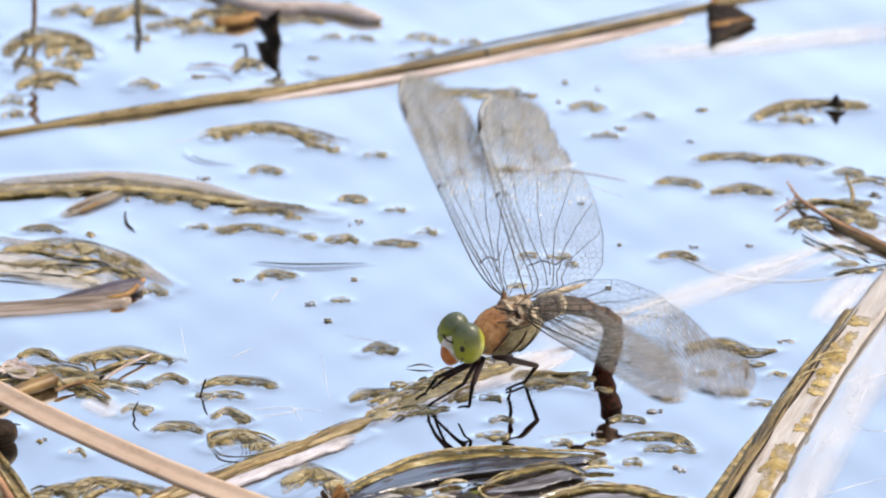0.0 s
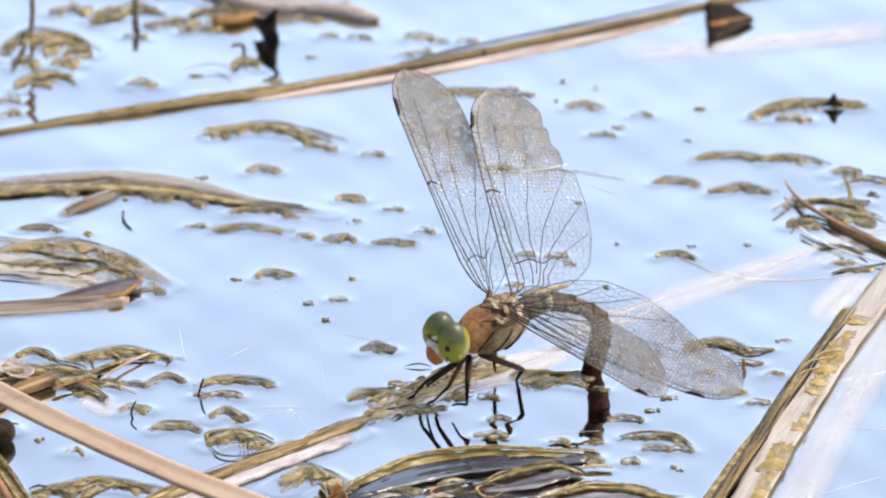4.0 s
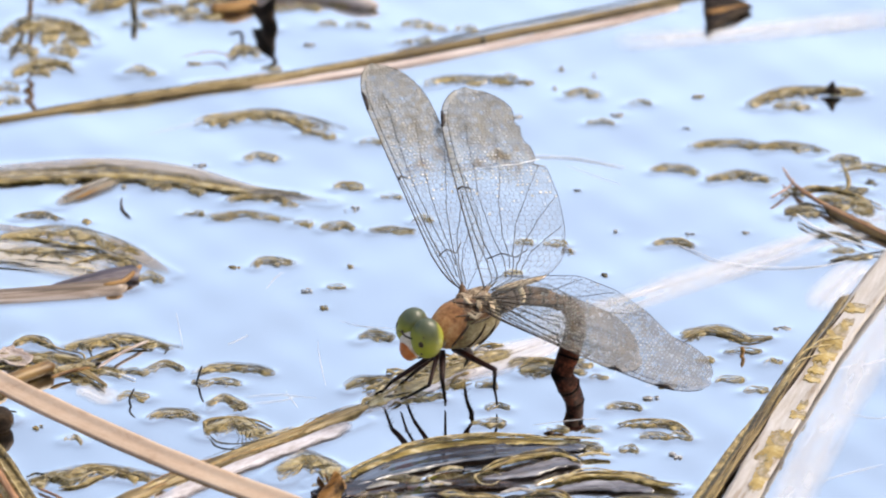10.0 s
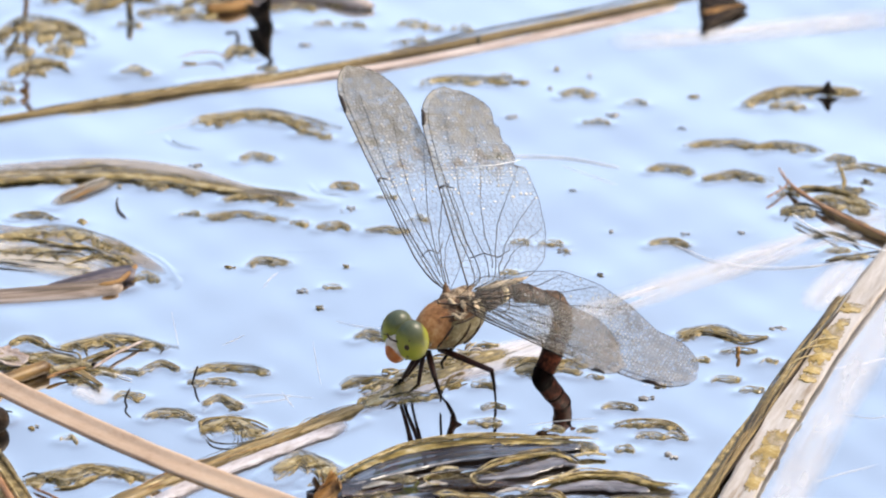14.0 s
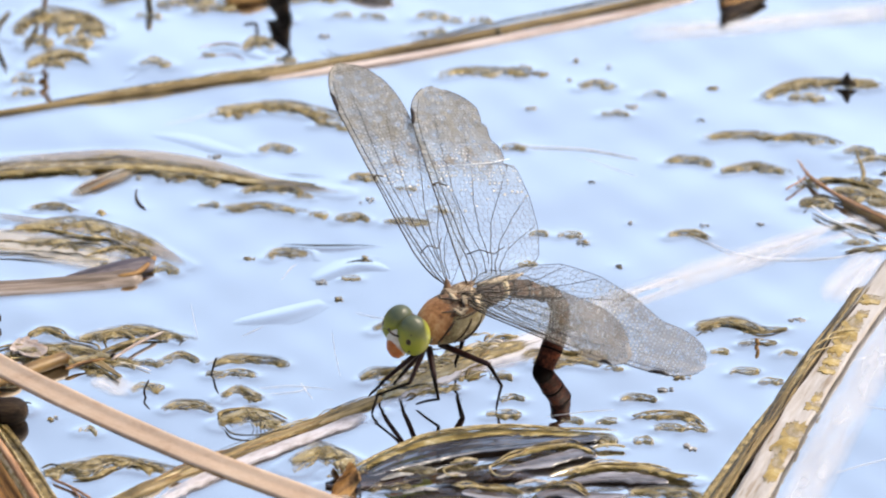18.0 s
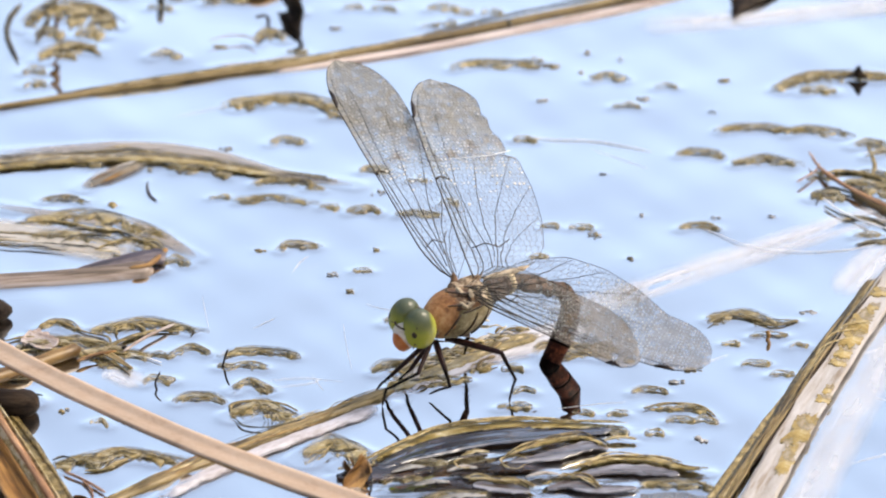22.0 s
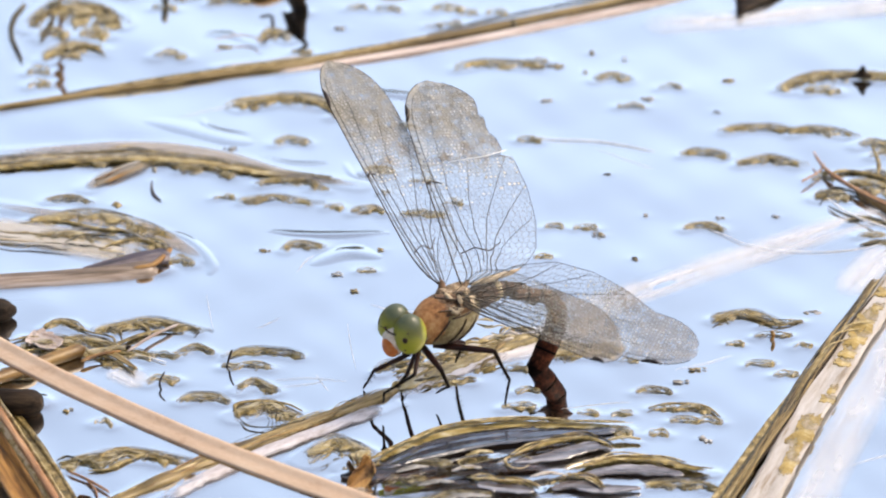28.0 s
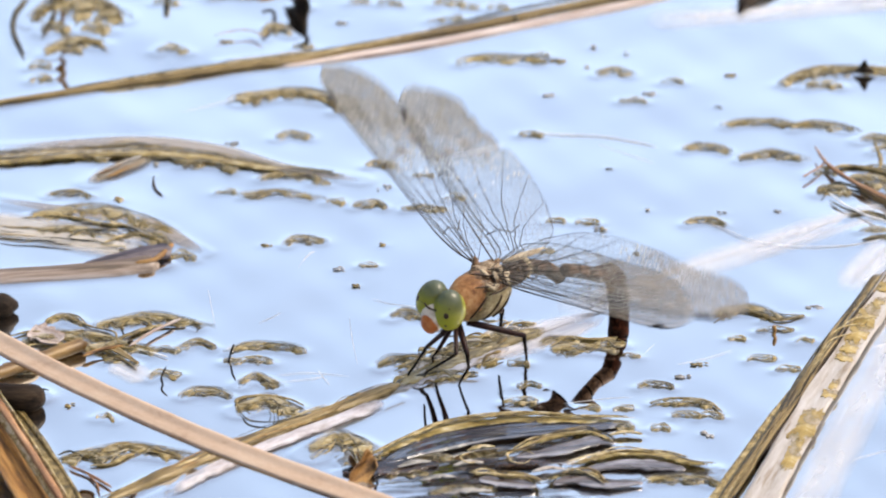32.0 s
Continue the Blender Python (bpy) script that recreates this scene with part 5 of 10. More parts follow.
clump(-39.6, -69.1, 7.6, 6.0, 0, 80, 0.60, 0.9)
clump(-37.7, -79.9, 11.8, 9.2, 0, 81, 0.50, 0.8)
clump(-32.0, -84.1, 6.3, 3.6, 31, 82, 0.40, 0.7)
clump(-66.9, -83.7, 3.4, 4.4, 0, 83, 0.40, 0.5)
clump(-73.4, -78.3, 1.7, 1.6, 0, 84, 0.30, 0.4, lift=0.3)
clump(-62.2, -99.9, 25.3, 8.0, 5, 85, 0.60, 0.9)
clump(-70.2, -100.8, 8.4, 4.8, 0, 86, 0.50, 0.7)
clump(-24.2, -96.2, 12.1, 12.0, 0, 87, 0.50, 1.3)
clump(-20.1, -102.6, 6.3, 8.0, -54, 88, 0.40, 1.1)
clump(-12.6, -40.5, 6.9, 4.8, 0, 89, 0.50, 0.8)
clump(-13.3, -60.6, 10.1, 5.2, 18, 90, 0.50, 0.8)
clump(-4.5, -65.8, 9.5, 4.4, 0, 91, 0.30, 0.8)
clump(-1.4, -55.3, 12.6, 6.8, 18, 92, 0.30, 1.0)
clump(6.3, -49.8, 8.4, 4.8, 14, 93, 0.40, 1.0)
clump(8.4, -44.3, 5.1, 2.4, 0, 94, 0.40, 0.6)
clump(15.1, -52.2, 8.0, 5.2, 9, 95, 0.50, 0.9)
clump(24.3, -52.5, 5.9, 4.4, 0, 96, 0.40, 0.8)
clump(9.6, -70.0, 4.8, 2.8, 0, 97, 0.40, 0.6)
clump(8.0, -76.6, 6.5, 3.6, 0, 98, 0.40, 0.6)
clump(20.5, -79.4, 4.2, 2.8, 0, 99, 0.40, 0.6)
clump(26.6, -79.4, 4.2, 2.4, 0, 100, 0.40, 0.6)
clump(25.5, -87.2, 6.3, 4.4, 0, 101, 0.40, 0.8)
clump(49.9, -40.0, 13.7, 5.2, -7, 102, 0.70, 0.9)
clump(56.0, -41.4, 8.4, 2.4, 12, 103, 0.40, 0.6)
clump(54.4, -46.7, 7.4, 2.4, 0, 104, 0.40, 0.6)
clump(47.6, -49.8, 3.6, 1.6, 0, 105, 0.40, 0.5)
clump(51.9, -58.7, 5.5, 2.2, 0, 106, 0.50, 0.6)
clump(56.6, -63.0, 4.8, 2.4, 0, 107, 0.50, 0.6)
clump(62.4, -36.6, 3.2, 1.4, 0, 108, 0.40, 0.5)
clump(60.0, -51.0, 3.8, 2.8, 0, 109, 0.40, 0.6)
clump(32.4, -70.3, 6.9, 3.0, 0, 110, 0.60, 0.6)
clump(34.1, -77.1, 5.3, 2.2, 0, 111, 0.40, 0.6)
clump(39.6, -78.0, 6.7, 3.2, 0, 112, 0.60, 0.7)
clump(37.9, -82.3, 5.5, 2.4, 0, 113, 0.50, 0.6)
clump(42.2, -82.7, 5.3, 3.2, 0, 114, 0.40, 0.8)
clump(33.2, -87.6, 3.8, 3.6, 0, 115, 0.40, 0.8)
clump(41.3, -89.9, 2.7, 3.2, 0, 116, 0.30, 0.7, mat=WEED_DARK, label='small dark scrap of rotten weed on the water', lift=0.3)
clump(27.9, -57.7, 4.2, 2.0, 0, 117, 0.40, 0.5)
clump(37.0, -66.0, 2.5, 1.4, 0, 118, 0.40, 0.5, lift=0.3)
clump(40.7, -60.6, 2.7, 1.4, 0, 119, 0.40, 0.5, lift=0.3)
clump(29.7, -13.4, 1.7, 1.8, 0, 120, 0.40, 0.6, mat=WEED_DARK, label='small dark scrap of rotten weed on the water', lift=0.3)
clump(25.1, 24.1, 1.5, 1.4, 0, 121, 0.30, 0.5, mat=WEED_DARK, label='small dark scrap of rotten weed on the water', lift=0.3)
clump(45.8, 4.5, 1.5, 1.4, 0, 122, 0.30, 0.5, mat=WEED_DARK, label='small dark scrap of rotten weed on the water', lift=0.3)
clump(56.5, 5.2, 1.3, 1.4, 0, 123, 0.30, 0.4, mat=WEED_DARK, label='small dark scrap of rotten weed on the water', lift=0.3)
clump(32.1, 5.7, 1.1, 1.4, 0, 124, 0.30, 0.4, mat=WEED_DARK, label='small dark scrap of rotten weed on the water', lift=0.3)
clump(23.6, -2.7, 2.3, 1.8, 0, 125, 0.40, 0.5, lift=0.3)
clump(20.6, 0.2, 4.8, 2.4, 0, 126, 0.50, 0.6)
clump(14.8, 0.7, 3.8, 2.4, 0, 127, 0.40, 0.6)
clump(12.7, -12.6, 3.8, 2.4, 0, 128, 0.40, 0.6)
clump(42.5, -0.2, 7.8, 3.6, 0, 129, 0.70, 0.8)
clump(10.3, 39.4, 4.8, 2.6, 0, 130, 0.40, 0.6)
clump(21.2, 70.6, 0.8, 1.4, 0, 131, 0.30, 0.4, lift=0.3)
clump(13.6, 57.5, 3.2, 1.6, 0, 132, 0.40, 0.4)
clump(48.7, 66.7, 2.7, 1.4, 0, 133, 0.40, 0.4, lift=0.3)
clump(-4.1, 10.8, 4.2, 2.8, 0, 134, 0.50, 0.6)
clump(-17.2, -9.7, 1.9, 1.4, 0, 135, 0.30, 0.4, lift=0.3)
clump(22.3, 79.8, 1.5, 1.4, 0, 136, 0.30, 0.4, lift=0.3)
clump(28.8, 77.2, 1.1, 1.4, 0, 137, 0.30, 0.3, lift=0.3)
clump(73.7, -3.5, 5.3, 3.2, 0, 138, 0.40, 0.7)
clump(-53.3, 120.1, 15.8, 8.0, 0, 139, 0.50, 1.0)
clump(-64.1, 112.0, 13.7, 6.0, 41, 140, 0.40, 0.8)
clump(-20.2, 113.3, 7.4, 5.2, -14, 141, 0.50, 1.0)
clump(-18.0, 108.7, 9.5, 3.2, -14, 142, 0.40, 0.8)
clump(-44.3, 110.9, 11.6, 6.0, 0, 143, 0.40, 1.0)
clump(-72.2, 125.6, 21.1, 10.0, 0, 144, 0.50, 1.1)
clump(80.4, 27.9, 3.2, 4.0, 0, 145, 0.30, 1.3, mat=WEED_DARK, label='small dark scrap of rotten weed on the water')


# ---- the dragonfly ----
def skin(name, stops, scale=400, rough=0.45, bump=0.25, coat=0.1, spec=0.2):
    return natural(name, stops, (scale, scale, scale), rough, bump, 4.0, coat, 0.0, spec)


MEMBRANULE = natural("tan_wing_lobe", [(0.3, (0.3, 0.21, 0.12)), (0.7, (0.5, 0.4, 0.26))], (300, 300, 300), 0.5, 0.2)
THORAX = skin("thorax_brown", [(0.15, (0.13, 0.05, 0.02)), (0.42, (0.28, 0.125, 0.045)), (0.62, (0.37, 0.18, 0.07)), (0.9, (0.45, 0.27, 0.13))], 220, 0.5, 0.25)
FLANK = skin("flank_olive", [(0.15, (0.07, 0.045, 0.018)), (0.4, (0.16, 0.115, 0.05)), (0.62, (0.23, 0.18, 0.085)), (0.9, (0.34, 0.29, 0.17))], 220, 0.5, 0.25)
UPPER = skin("upper_brown", [(0.2, (0.05, 0.025, 0.012)), (0.5, (0.15, 0.08, 0.04)), (0.85, (0.3, 0.19, 0.1))], 260, 0.5, 0.3)
SHOULDER = skin("shoulder_tan", [(0.3, (0.03, 0.018, 0.011)), (0.5, (0.17, 0.11, 0.06)), (0.8, (0.42, 0.33, 0.22))], 900, 0.5, 0.5)
SEAM = skin("dark_seam", [(0.3, (0.02, 0.012, 0.008)), (0.7, (0.06, 0.035, 0.02))], 500, 0.4)
FACE = skin("orange_face", [(0.1, (0.36, 0.085, 0.022)), (0.5, (0.52, 0.16, 0.045)), (0.9, (0.6, 0.3, 0.14))], 150, 0.4, 0.1, 0.1)
CREAM = skin("cream_band", [(0.35, (0.5, 0.4, 0.3)), (0.65, (0.7, 0.62, 0.5))], 400, 0.4)
LEG = skin("leg_dark", [(0.35, (0.008, 0.006, 0.005)), (0.7, (0.016, 0.009, 0.006))], 400, 0.45, 0.2, 0.0, 0.06)
FEMUR = skin("leg_red_brown", [(0.35, (0.014, 0.005, 0.004)), (0.7, (0.03, 0.009, 0.006))], 400, 0.4, 0.2, 0.05)
ABDOMEN = skin("abdomen_brown", [(0.3, (0.02, 0.011, 0.008)), (0.5, (0.075, 0.04, 0.024)), (0.78, (0.17, 0.1, 0.06))], 300, 0.5, 0.3, 0.0, 0.1)
ABDOMEN_WET = skin("abdomen_wet", [(0.3, (0.008, 0.003, 0.002)), (0.55, (0.036, 0.011, 0.006)), (0.82, (0.1, 0.03, 0.014))], 300, 0.5, 0.3, 0.0, 0.04)
BLACK = skin("abdomen_black", [(0.3, (0.001, 0.0008, 0.0006)), (0.7, (0.005, 0.002, 0.0015))], 400, 0.6, 0.2, 0.0, 0.02)
BAND = skin("abdomen_band", [(0.35, (0.4, 0.28, 0.14)), (0.65, (0.6, 0.48, 0.28))], 400, 0.4)


def eye_material():
    """Compound eye: olive green with a yellow rim below, dark cap above, blurred dark facet spots."""
    m, t, b = material("compound_eye")
    c = t.nodes.new("ShaderNodeTexCoord")
    sep = t.nodes.new("ShaderNodeSeparateXYZ")
    t.links.new(c.outputs["Object"], sep.inputs[0])
    ns = node(t, "ShaderNodeTexNoise", Scale=420.0, Detail=3.0)
    t.links.new(c.outputs["Object"], ns.inputs["Vector"])
    z = node(t, "ShaderNodeMapRange", From_Min=-0.0048, From_Max=0.0048)
    t.links.new(sep.outputs[2], z.inputs[0])
    add = t.nodes.new("ShaderNodeMath")
    add.operation = "MULTIPLY_ADD"
    add.inputs[1].default_value = 0.22
    t.links.new(ns.outputs[0], add.inputs[0])
    rear = node(t, "ShaderNodeMapRange", From_Min=-0.0031, From_Max=0.0031, To_Min=0.2, To_Max=-0.2)
    t.links.new(sep.outputs[0], rear.inputs[0])
    high = t.nodes.new("ShaderNodeMath")
    t.links.new(z.outputs[0], high.inputs[0])
    t.links.new(rear.outputs[0], high.inputs[1])
    t.links.new(high.outputs[0], add.inputs[2])
    back = node(t, "ShaderNodeMapRange", From_Min=-0.0013, From_Max=-0.0026, To_Min=0.0, To_Max=0.5)
    t.links.new(sep.outputs[0], back.inputs[0])
    low = t.nodes.new("ShaderNodeMath")
    low.operation = "SUBTRACT"
    t.links.new(add.outputs[0], low.inputs[0])
    t.links.new(back.outputs[0], low.inputs[1])
    r = ramp(t, low.outputs[0], [(0.1, (0.44, 0.44, 0.025)), (0.34, (0.33, 0.34, 0.03)), (0.58, (0.27, 0.27, 0.035)), (0.74, (0.14, 0.145, 0.035)), (0.86, (0.07, 0.08, 0.035)), (1.0, (0.075, 0.09, 0.05))])
    b.inputs["Roughness"].default_value = 0.5
    b.inputs["Specular IOR Level"].default_value = 0.2
    b.inputs["Coat Weight"].default_value = 0.5
    b.inputs["Coat Roughness"].default_value = 0.12
    t.links.new(r.outputs[0], b.inputs["Base Color"])
    facets = node(t, "ShaderNodeTexVoronoi", Scale=9000.0)
    t.links.new(c.outputs["Object"], facets.inputs["Vector"])
    bp = node(t, "ShaderNodeBump", Strength=0.1, Distance=0.0001)
    t.links.new(facets.outputs[0], bp.inputs["Height"])
    t.links.new(bp.outputs[0], b.inputs["Normal"])
    return m


def wing_material(name, silt, base_tone, tip_tone, stain_at, clear_to):
    """Thin membrane: nearly clear at the root, smoky with dried silt towards the tip, a brown stain across it."""
    m, t, b = material(name)
    c = t.nodes.new("ShaderNodeTexCoord")
    sep = t.nodes.new("ShaderNodeSeparateXYZ")
    t.links.new(c.outputs["Object"], sep.inputs[0])
    cloud = node(t, "ShaderNodeTexNoise", Scale=150.0, Detail=5.0, Roughness=0.62)
    t.links.new(c.outputs["Object"], cloud.inputs["Vector"])
    speck = node(t, "ShaderNodeTexNoise", Scale=900.0, Detail=3.0, Roughness=0.6)
    t.links.new(c.outputs["Object"], speck.inputs["Vector"])

    def calc(op, p, q, clamp=False):
        n = t.nodes.new("ShaderNodeMath")
        n.operation, n.use_clamp = op, clamp
        for k, v in enumerate((p, q)):
            if isinstance(v, (int, float)):
                n.inputs[k].default_value = v
            else:
                t.links.new(v, n.inputs[k])
        return n.outputs[0]

    shift = calc("MULTIPLY_ADD", cloud.outputs[0], 0.012)
    shift.node.inputs[2].default_value = -0.006
    x = calc("ADD", sep.outputs[0], shift)
    tip = node(t, "ShaderNodeMapRange", From_Min=clear_to, From_Max=clear_to + 0.015)
    t.links.new(x, tip.inputs[0])
    tone = ramp(t, tip.outputs[0], [(0.0, base_tone), (0.45, tuple(0.5 * (p + q) for p, q in zip(base_tone, tip_tone))), (1.0, tip_tone)])
    off = calc("ABSOLUTE", calc("SUBTRACT", x, stain_at), 0.0)
    band = node(t, "ShaderNodeMapRange", From_Min=0.0052, From_Max=0.0008, To_Min=0.0, To_Max=0.85)
    t.links.new(off, band.inputs[0])
    patch = node(t, "ShaderNodeMapRange", From_Min=0.42, From_Max=0.6)
    t.links.new(cloud.outputs[0], patch.inputs[0])
    stain = calc("MULTIPLY", band.outputs[0], patch.outputs[0])
    col = t.nodes.new("ShaderNodeMix")
    col.data_type = "RGBA"
    col.inputs[7].default_value = (0.24, 0.15, 0.065, 1)
    t.links.new(stain, col.inputs[0])
    t.links.new(tone.outputs[0], col.inputs[6])
    t.links.new(col.outputs[2], b.inputs["Base Color"])
    cover = node(t, "ShaderNodeMapRange", To_Min=0.11, To_Max=silt)
    t.links.new(tip.outputs[0], cover.inputs[0])
    grain = node(t, "ShaderNodeMapRange", From_Min=0.3, From_Max=0.7, To_Min=0.55, To_Max=1.35)
    t.links.new(speck.outputs[0], grain.inputs[0])
    alpha = calc("MULTIPLY", calc("ADD", cover.outputs[0], calc("MULTIPLY", stain, 0.35)), grain.outputs[0], True)
    t.links.new(alpha, b.inputs["Alpha"])
    b.inputs["Roughness"].default_value = 0.3
    b.inputs["Specular IOR Level"].default_value = 0.4
    bp = node(t, "ShaderNodeBump", Strength=0.3, Distance=0.0003)
    t.links.new(speck.outputs[0], bp.inputs["Height"])
    t.links.new(bp.outputs[0], b.inputs["Normal"])
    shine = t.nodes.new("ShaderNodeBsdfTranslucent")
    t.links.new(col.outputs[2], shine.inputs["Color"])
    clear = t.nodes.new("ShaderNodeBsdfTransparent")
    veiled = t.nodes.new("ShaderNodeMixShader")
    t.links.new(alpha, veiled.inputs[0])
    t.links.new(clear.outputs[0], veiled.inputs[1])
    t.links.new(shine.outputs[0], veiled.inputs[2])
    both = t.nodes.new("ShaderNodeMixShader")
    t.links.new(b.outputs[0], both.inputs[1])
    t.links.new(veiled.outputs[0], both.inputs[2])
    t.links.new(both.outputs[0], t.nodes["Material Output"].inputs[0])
    return m


EYE_MAT = eye_material()
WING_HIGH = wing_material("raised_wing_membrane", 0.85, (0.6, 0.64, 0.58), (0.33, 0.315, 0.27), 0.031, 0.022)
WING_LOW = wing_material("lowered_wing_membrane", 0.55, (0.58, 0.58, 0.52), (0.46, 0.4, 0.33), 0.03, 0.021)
GLINT = natural("wing_cell_glint", [(0.3, (0.4, 0.385, 0.345)), (0.7, (0.56, 0.545, 0.5))], (500, 500, 500), 0.35, 0.2)
NET = skin("fine_wing_vein", [(0.35, (0.09, 0.076, 0.06)), (0.7, (0.17, 0.145, 0.115))], 500, 0.4)
VEIN = skin("wing_vein", [(0.35, (0.018, 0.013, 0.01)), (0.7, (0.055, 0.04, 0.028))], 500, 0.4)
STIGMA = skin("wing_spot", [(0.35, (0.012, 0.009, 0.008)), (0.7, (0.04, 0.025, 0.018))], 500, 0.35)

ROOT = (6.4, -64.0)
dragonfly = new("dragonfly")
dragonfly.matrix_basis = pose(ROOT[0] * M, ROOT[1] * M, 0)
tagged(dragonfly, "brown dragonfly with green eyes and worn clear wings laying eggs", "dragonfly")

FWD = Vector((-0.74, -0.66, -0.12)).normalized()      # heading of the thorax
LEFT = Vector((0, 0, 1)).cross(FWD).normalized()
FB = Vector((-0.74, -0.66, 0.06)).normalized()
ROLL = (LEFT * 0.95 + Vector((0, 0, -0.3))).normalized()
ROLL = (ROLL - FB * ROLL.dot(FB)).normalized()
UPB = FB.cross(ROLL).normalized()
BODY = Matrix((FB, ROLL, UPB)).transposed()           # columns: forward, left, up


def lumped(c, r, turn, seed, amount=0.05, seg=28, rings=16):
    """A rounded body piece with slight dents."""
    ev, ef = ellipsoid((0, 0, 0), r, None, seg, rings)
    noise.seed_set(seed)
    ev = [Vector(c) + turn @ (v * (1 + amount * noise.noise(v * 0.45 + Vector((seed, 0, 0))))) for v in ev]
    return ev, ef


TC = Vector((-2.6, -2.2, 15.6))
ev, ef = ellipsoid((0, 0, 0), (7.9, 4.4, 5.0), None, 48, 28)


def plate(inside, grow, seed):
    """The faces of the thorax's shell whose middle passes the test, slightly swollen and dented."""
    vs, fs = [], []
    for f in ef:
        m = sum((ev[k] for k in f), Vector()) / len(f)
        if inside(m):
            o = len(vs)
            for k in f:
                v = ev[k]
                v = v * (1 + 0.05 * noise.noise(v * 0.3 + Vector((seed, 0, 0)))) * grow
                v = Vector((v.x, v.y, v.z - 0.12 * max(0.0, v.x - 3)))
                vs.append(TC + BODY @ v)
            fs.append(tuple(range(o, o + len(f))))
    return vs, fs


thorax = solid("thorax", *plate(lambda v: True, 1.0, 3), FLANK, dragonfly, "olive-brown thorax")
front = solid("front_thorax", *plate(lambda v: v.x + 0.3 * v.z > 4.4, 1.018, 3), THORAX, dragonfly, "orange-brown front plate of the thorax")
solid("upper_flank", *plate(lambda v: v.z > 3.2 and -3.2 < v.x + 0.3 * v.z < 4.4, 1.012, 3), UPPER, dragonfly, "reddish brown upper flank plate")
solid("collar", *lumped(TC + BODY @ Vector((6.4, 0, -1.2)), (1.6, 2.6, 2.7), BODY, 5), SHOULDER, dragonfly)
solid("neck", *tube([TC + BODY @ Vector((6.5, 0, -1.0)), TC + BODY @ Vector((9.5, 0, -1.2))], [1.2, 1.0], 10), SEAM, dragonfly)
for a0, b0, sd in (((2.2, 4.55, -3.4), (-1.0, 4.9, 2.6), 1), ((-1.2, 4.4, -3.6), (-4.2, 4.0, 2.2), 2), ((5.6, 3.2, -2.2), (3.6, 4.2, 3.0), 3)):
    pts = []
    for q in range(9):
        v = Vector(a0).lerp(Vector(b0), q / 8)
        k = math.sqrt((v.x / 7.9) ** 2 + (v.y / 4.4) ** 2 + (v.z / 5.0) ** 2) / 1.02
        pts.append(TC + BODY @ (v / k * 1.0))
    solid("seam", *tube(pts, [0.2, 0.24, 0.2, 0.16, 0.2, 0.26, 0.2, 0.16, 0.14], 6), SEAM, thorax, "dark seam of the flank")
hr = random.Random(8)
for k in range(20):
    v = Vector((hr.uniform(-4.5, 3.6), hr.uniform(-2.6, 3.8), 5.0))
    q = math.sqrt((v.x / 7.9) ** 2 + (v.y / 4.4) ** 2 + (v.z / 5.0) ** 2)
    r_ = hr.uniform(0.35, 0.75)
    solid("wing_hinge", *lumped(TC + BODY @ (v / q * 1.02), (r_ * hr.uniform(0.9, 1.7), r_ * 0.7, r_ * 0.5), BODY @ Matrix.Rotation(hr.uniform(0, 3.1), 3, "Z"), k + 40, 0.5, 12, 8), hr.choice((SHOULDER, SHOULDER, SHOULDER, UPPER)), thorax, "knobbly tan wing hinge plate")


solid("wing_base", *lumped((-1.1, -0.6, 19.9), (3.9, 2.0, 1.25), BODY, 61, 0.45), SHOULDER, thorax, "knobbly dark plate under the wing roots")
for root in ((-3.3, 0.0, 22.0), (1.4, 1.1, 21.0), (-0.8, -2.8, 19.0), (-0.3, -1.6, 18.2)):
    root = Vector(root)
    solid("wing_root", *tube(smooth_path([TC.lerp(root, 0.6), TC.lerp(root, 0.85), root], 8), [1.3, 1.15, 0.95, 0.75, 0.6, 0.48, 0.38, 0.3], 10), UPPER, thorax, "knobbly dark wing root")
    for k in range(3):
        tip_ = root + Vector((hr.uniform(-0.6, 0.6), hr.uniform(-0.6, 0.6), hr.uniform(-0.4, 0.5)))
        solid("wing_strut", *tube([TC.lerp(root, 0.7) + Vector((hr.uniform(-1, 1), hr.uniform(-1, 1), 0)), tip_], [0.24, 0.12], 6), hr.choice((SEAM, SEAM, SHOULDER)), thorax, "thin strut of the wing root")


pr = random.Random(19)
for k, (a0, b0, c0) in enumerate((((4.6, 1.6, 3.4), (2.2, 3.0, 4.2), (-1.2, 3.2, 4.4)), ((3.8, -0.6, 4.6), (1.6, 1.4, 5.2), (-1.6, 2.0, 5.2)), ((2.8, 3.4, 2.8), (0.4, 3.9, 3.2), (-2.8, 3.4, 3.4)), ((0.6, 0.2, 5.6), (-1.8, 1.0, 5.4), (-4.0, 1.4, 4.4)), ((1.6, 3.8, 3.4), (0.9, 3.0, 4.3), (0.8, 1.4, 5.2)), ((-1.6, 3.8, 3.2), (-1.9, 2.6, 4.4), (-2.0, 0.8, 5.2)))):
    pts = []
    for v in smooth_path((a0, b0, c0), 10):
        q = math.sqrt((v.x / 7.9) ** 2 + (v.y / 4.4) ** 2 + (v.z / 5.0) ** 2)
        pts.append(TC + BODY @ (v / q * 1.15))
    solid("dark_ridge", *tube(pts, [0.1, 0.16, 0.2, 0.2, 0.18, 0.2, 0.22, 0.18, 0.14, 0.1], 6), SEAM, thorax, "dark ridge between the wing hinges")
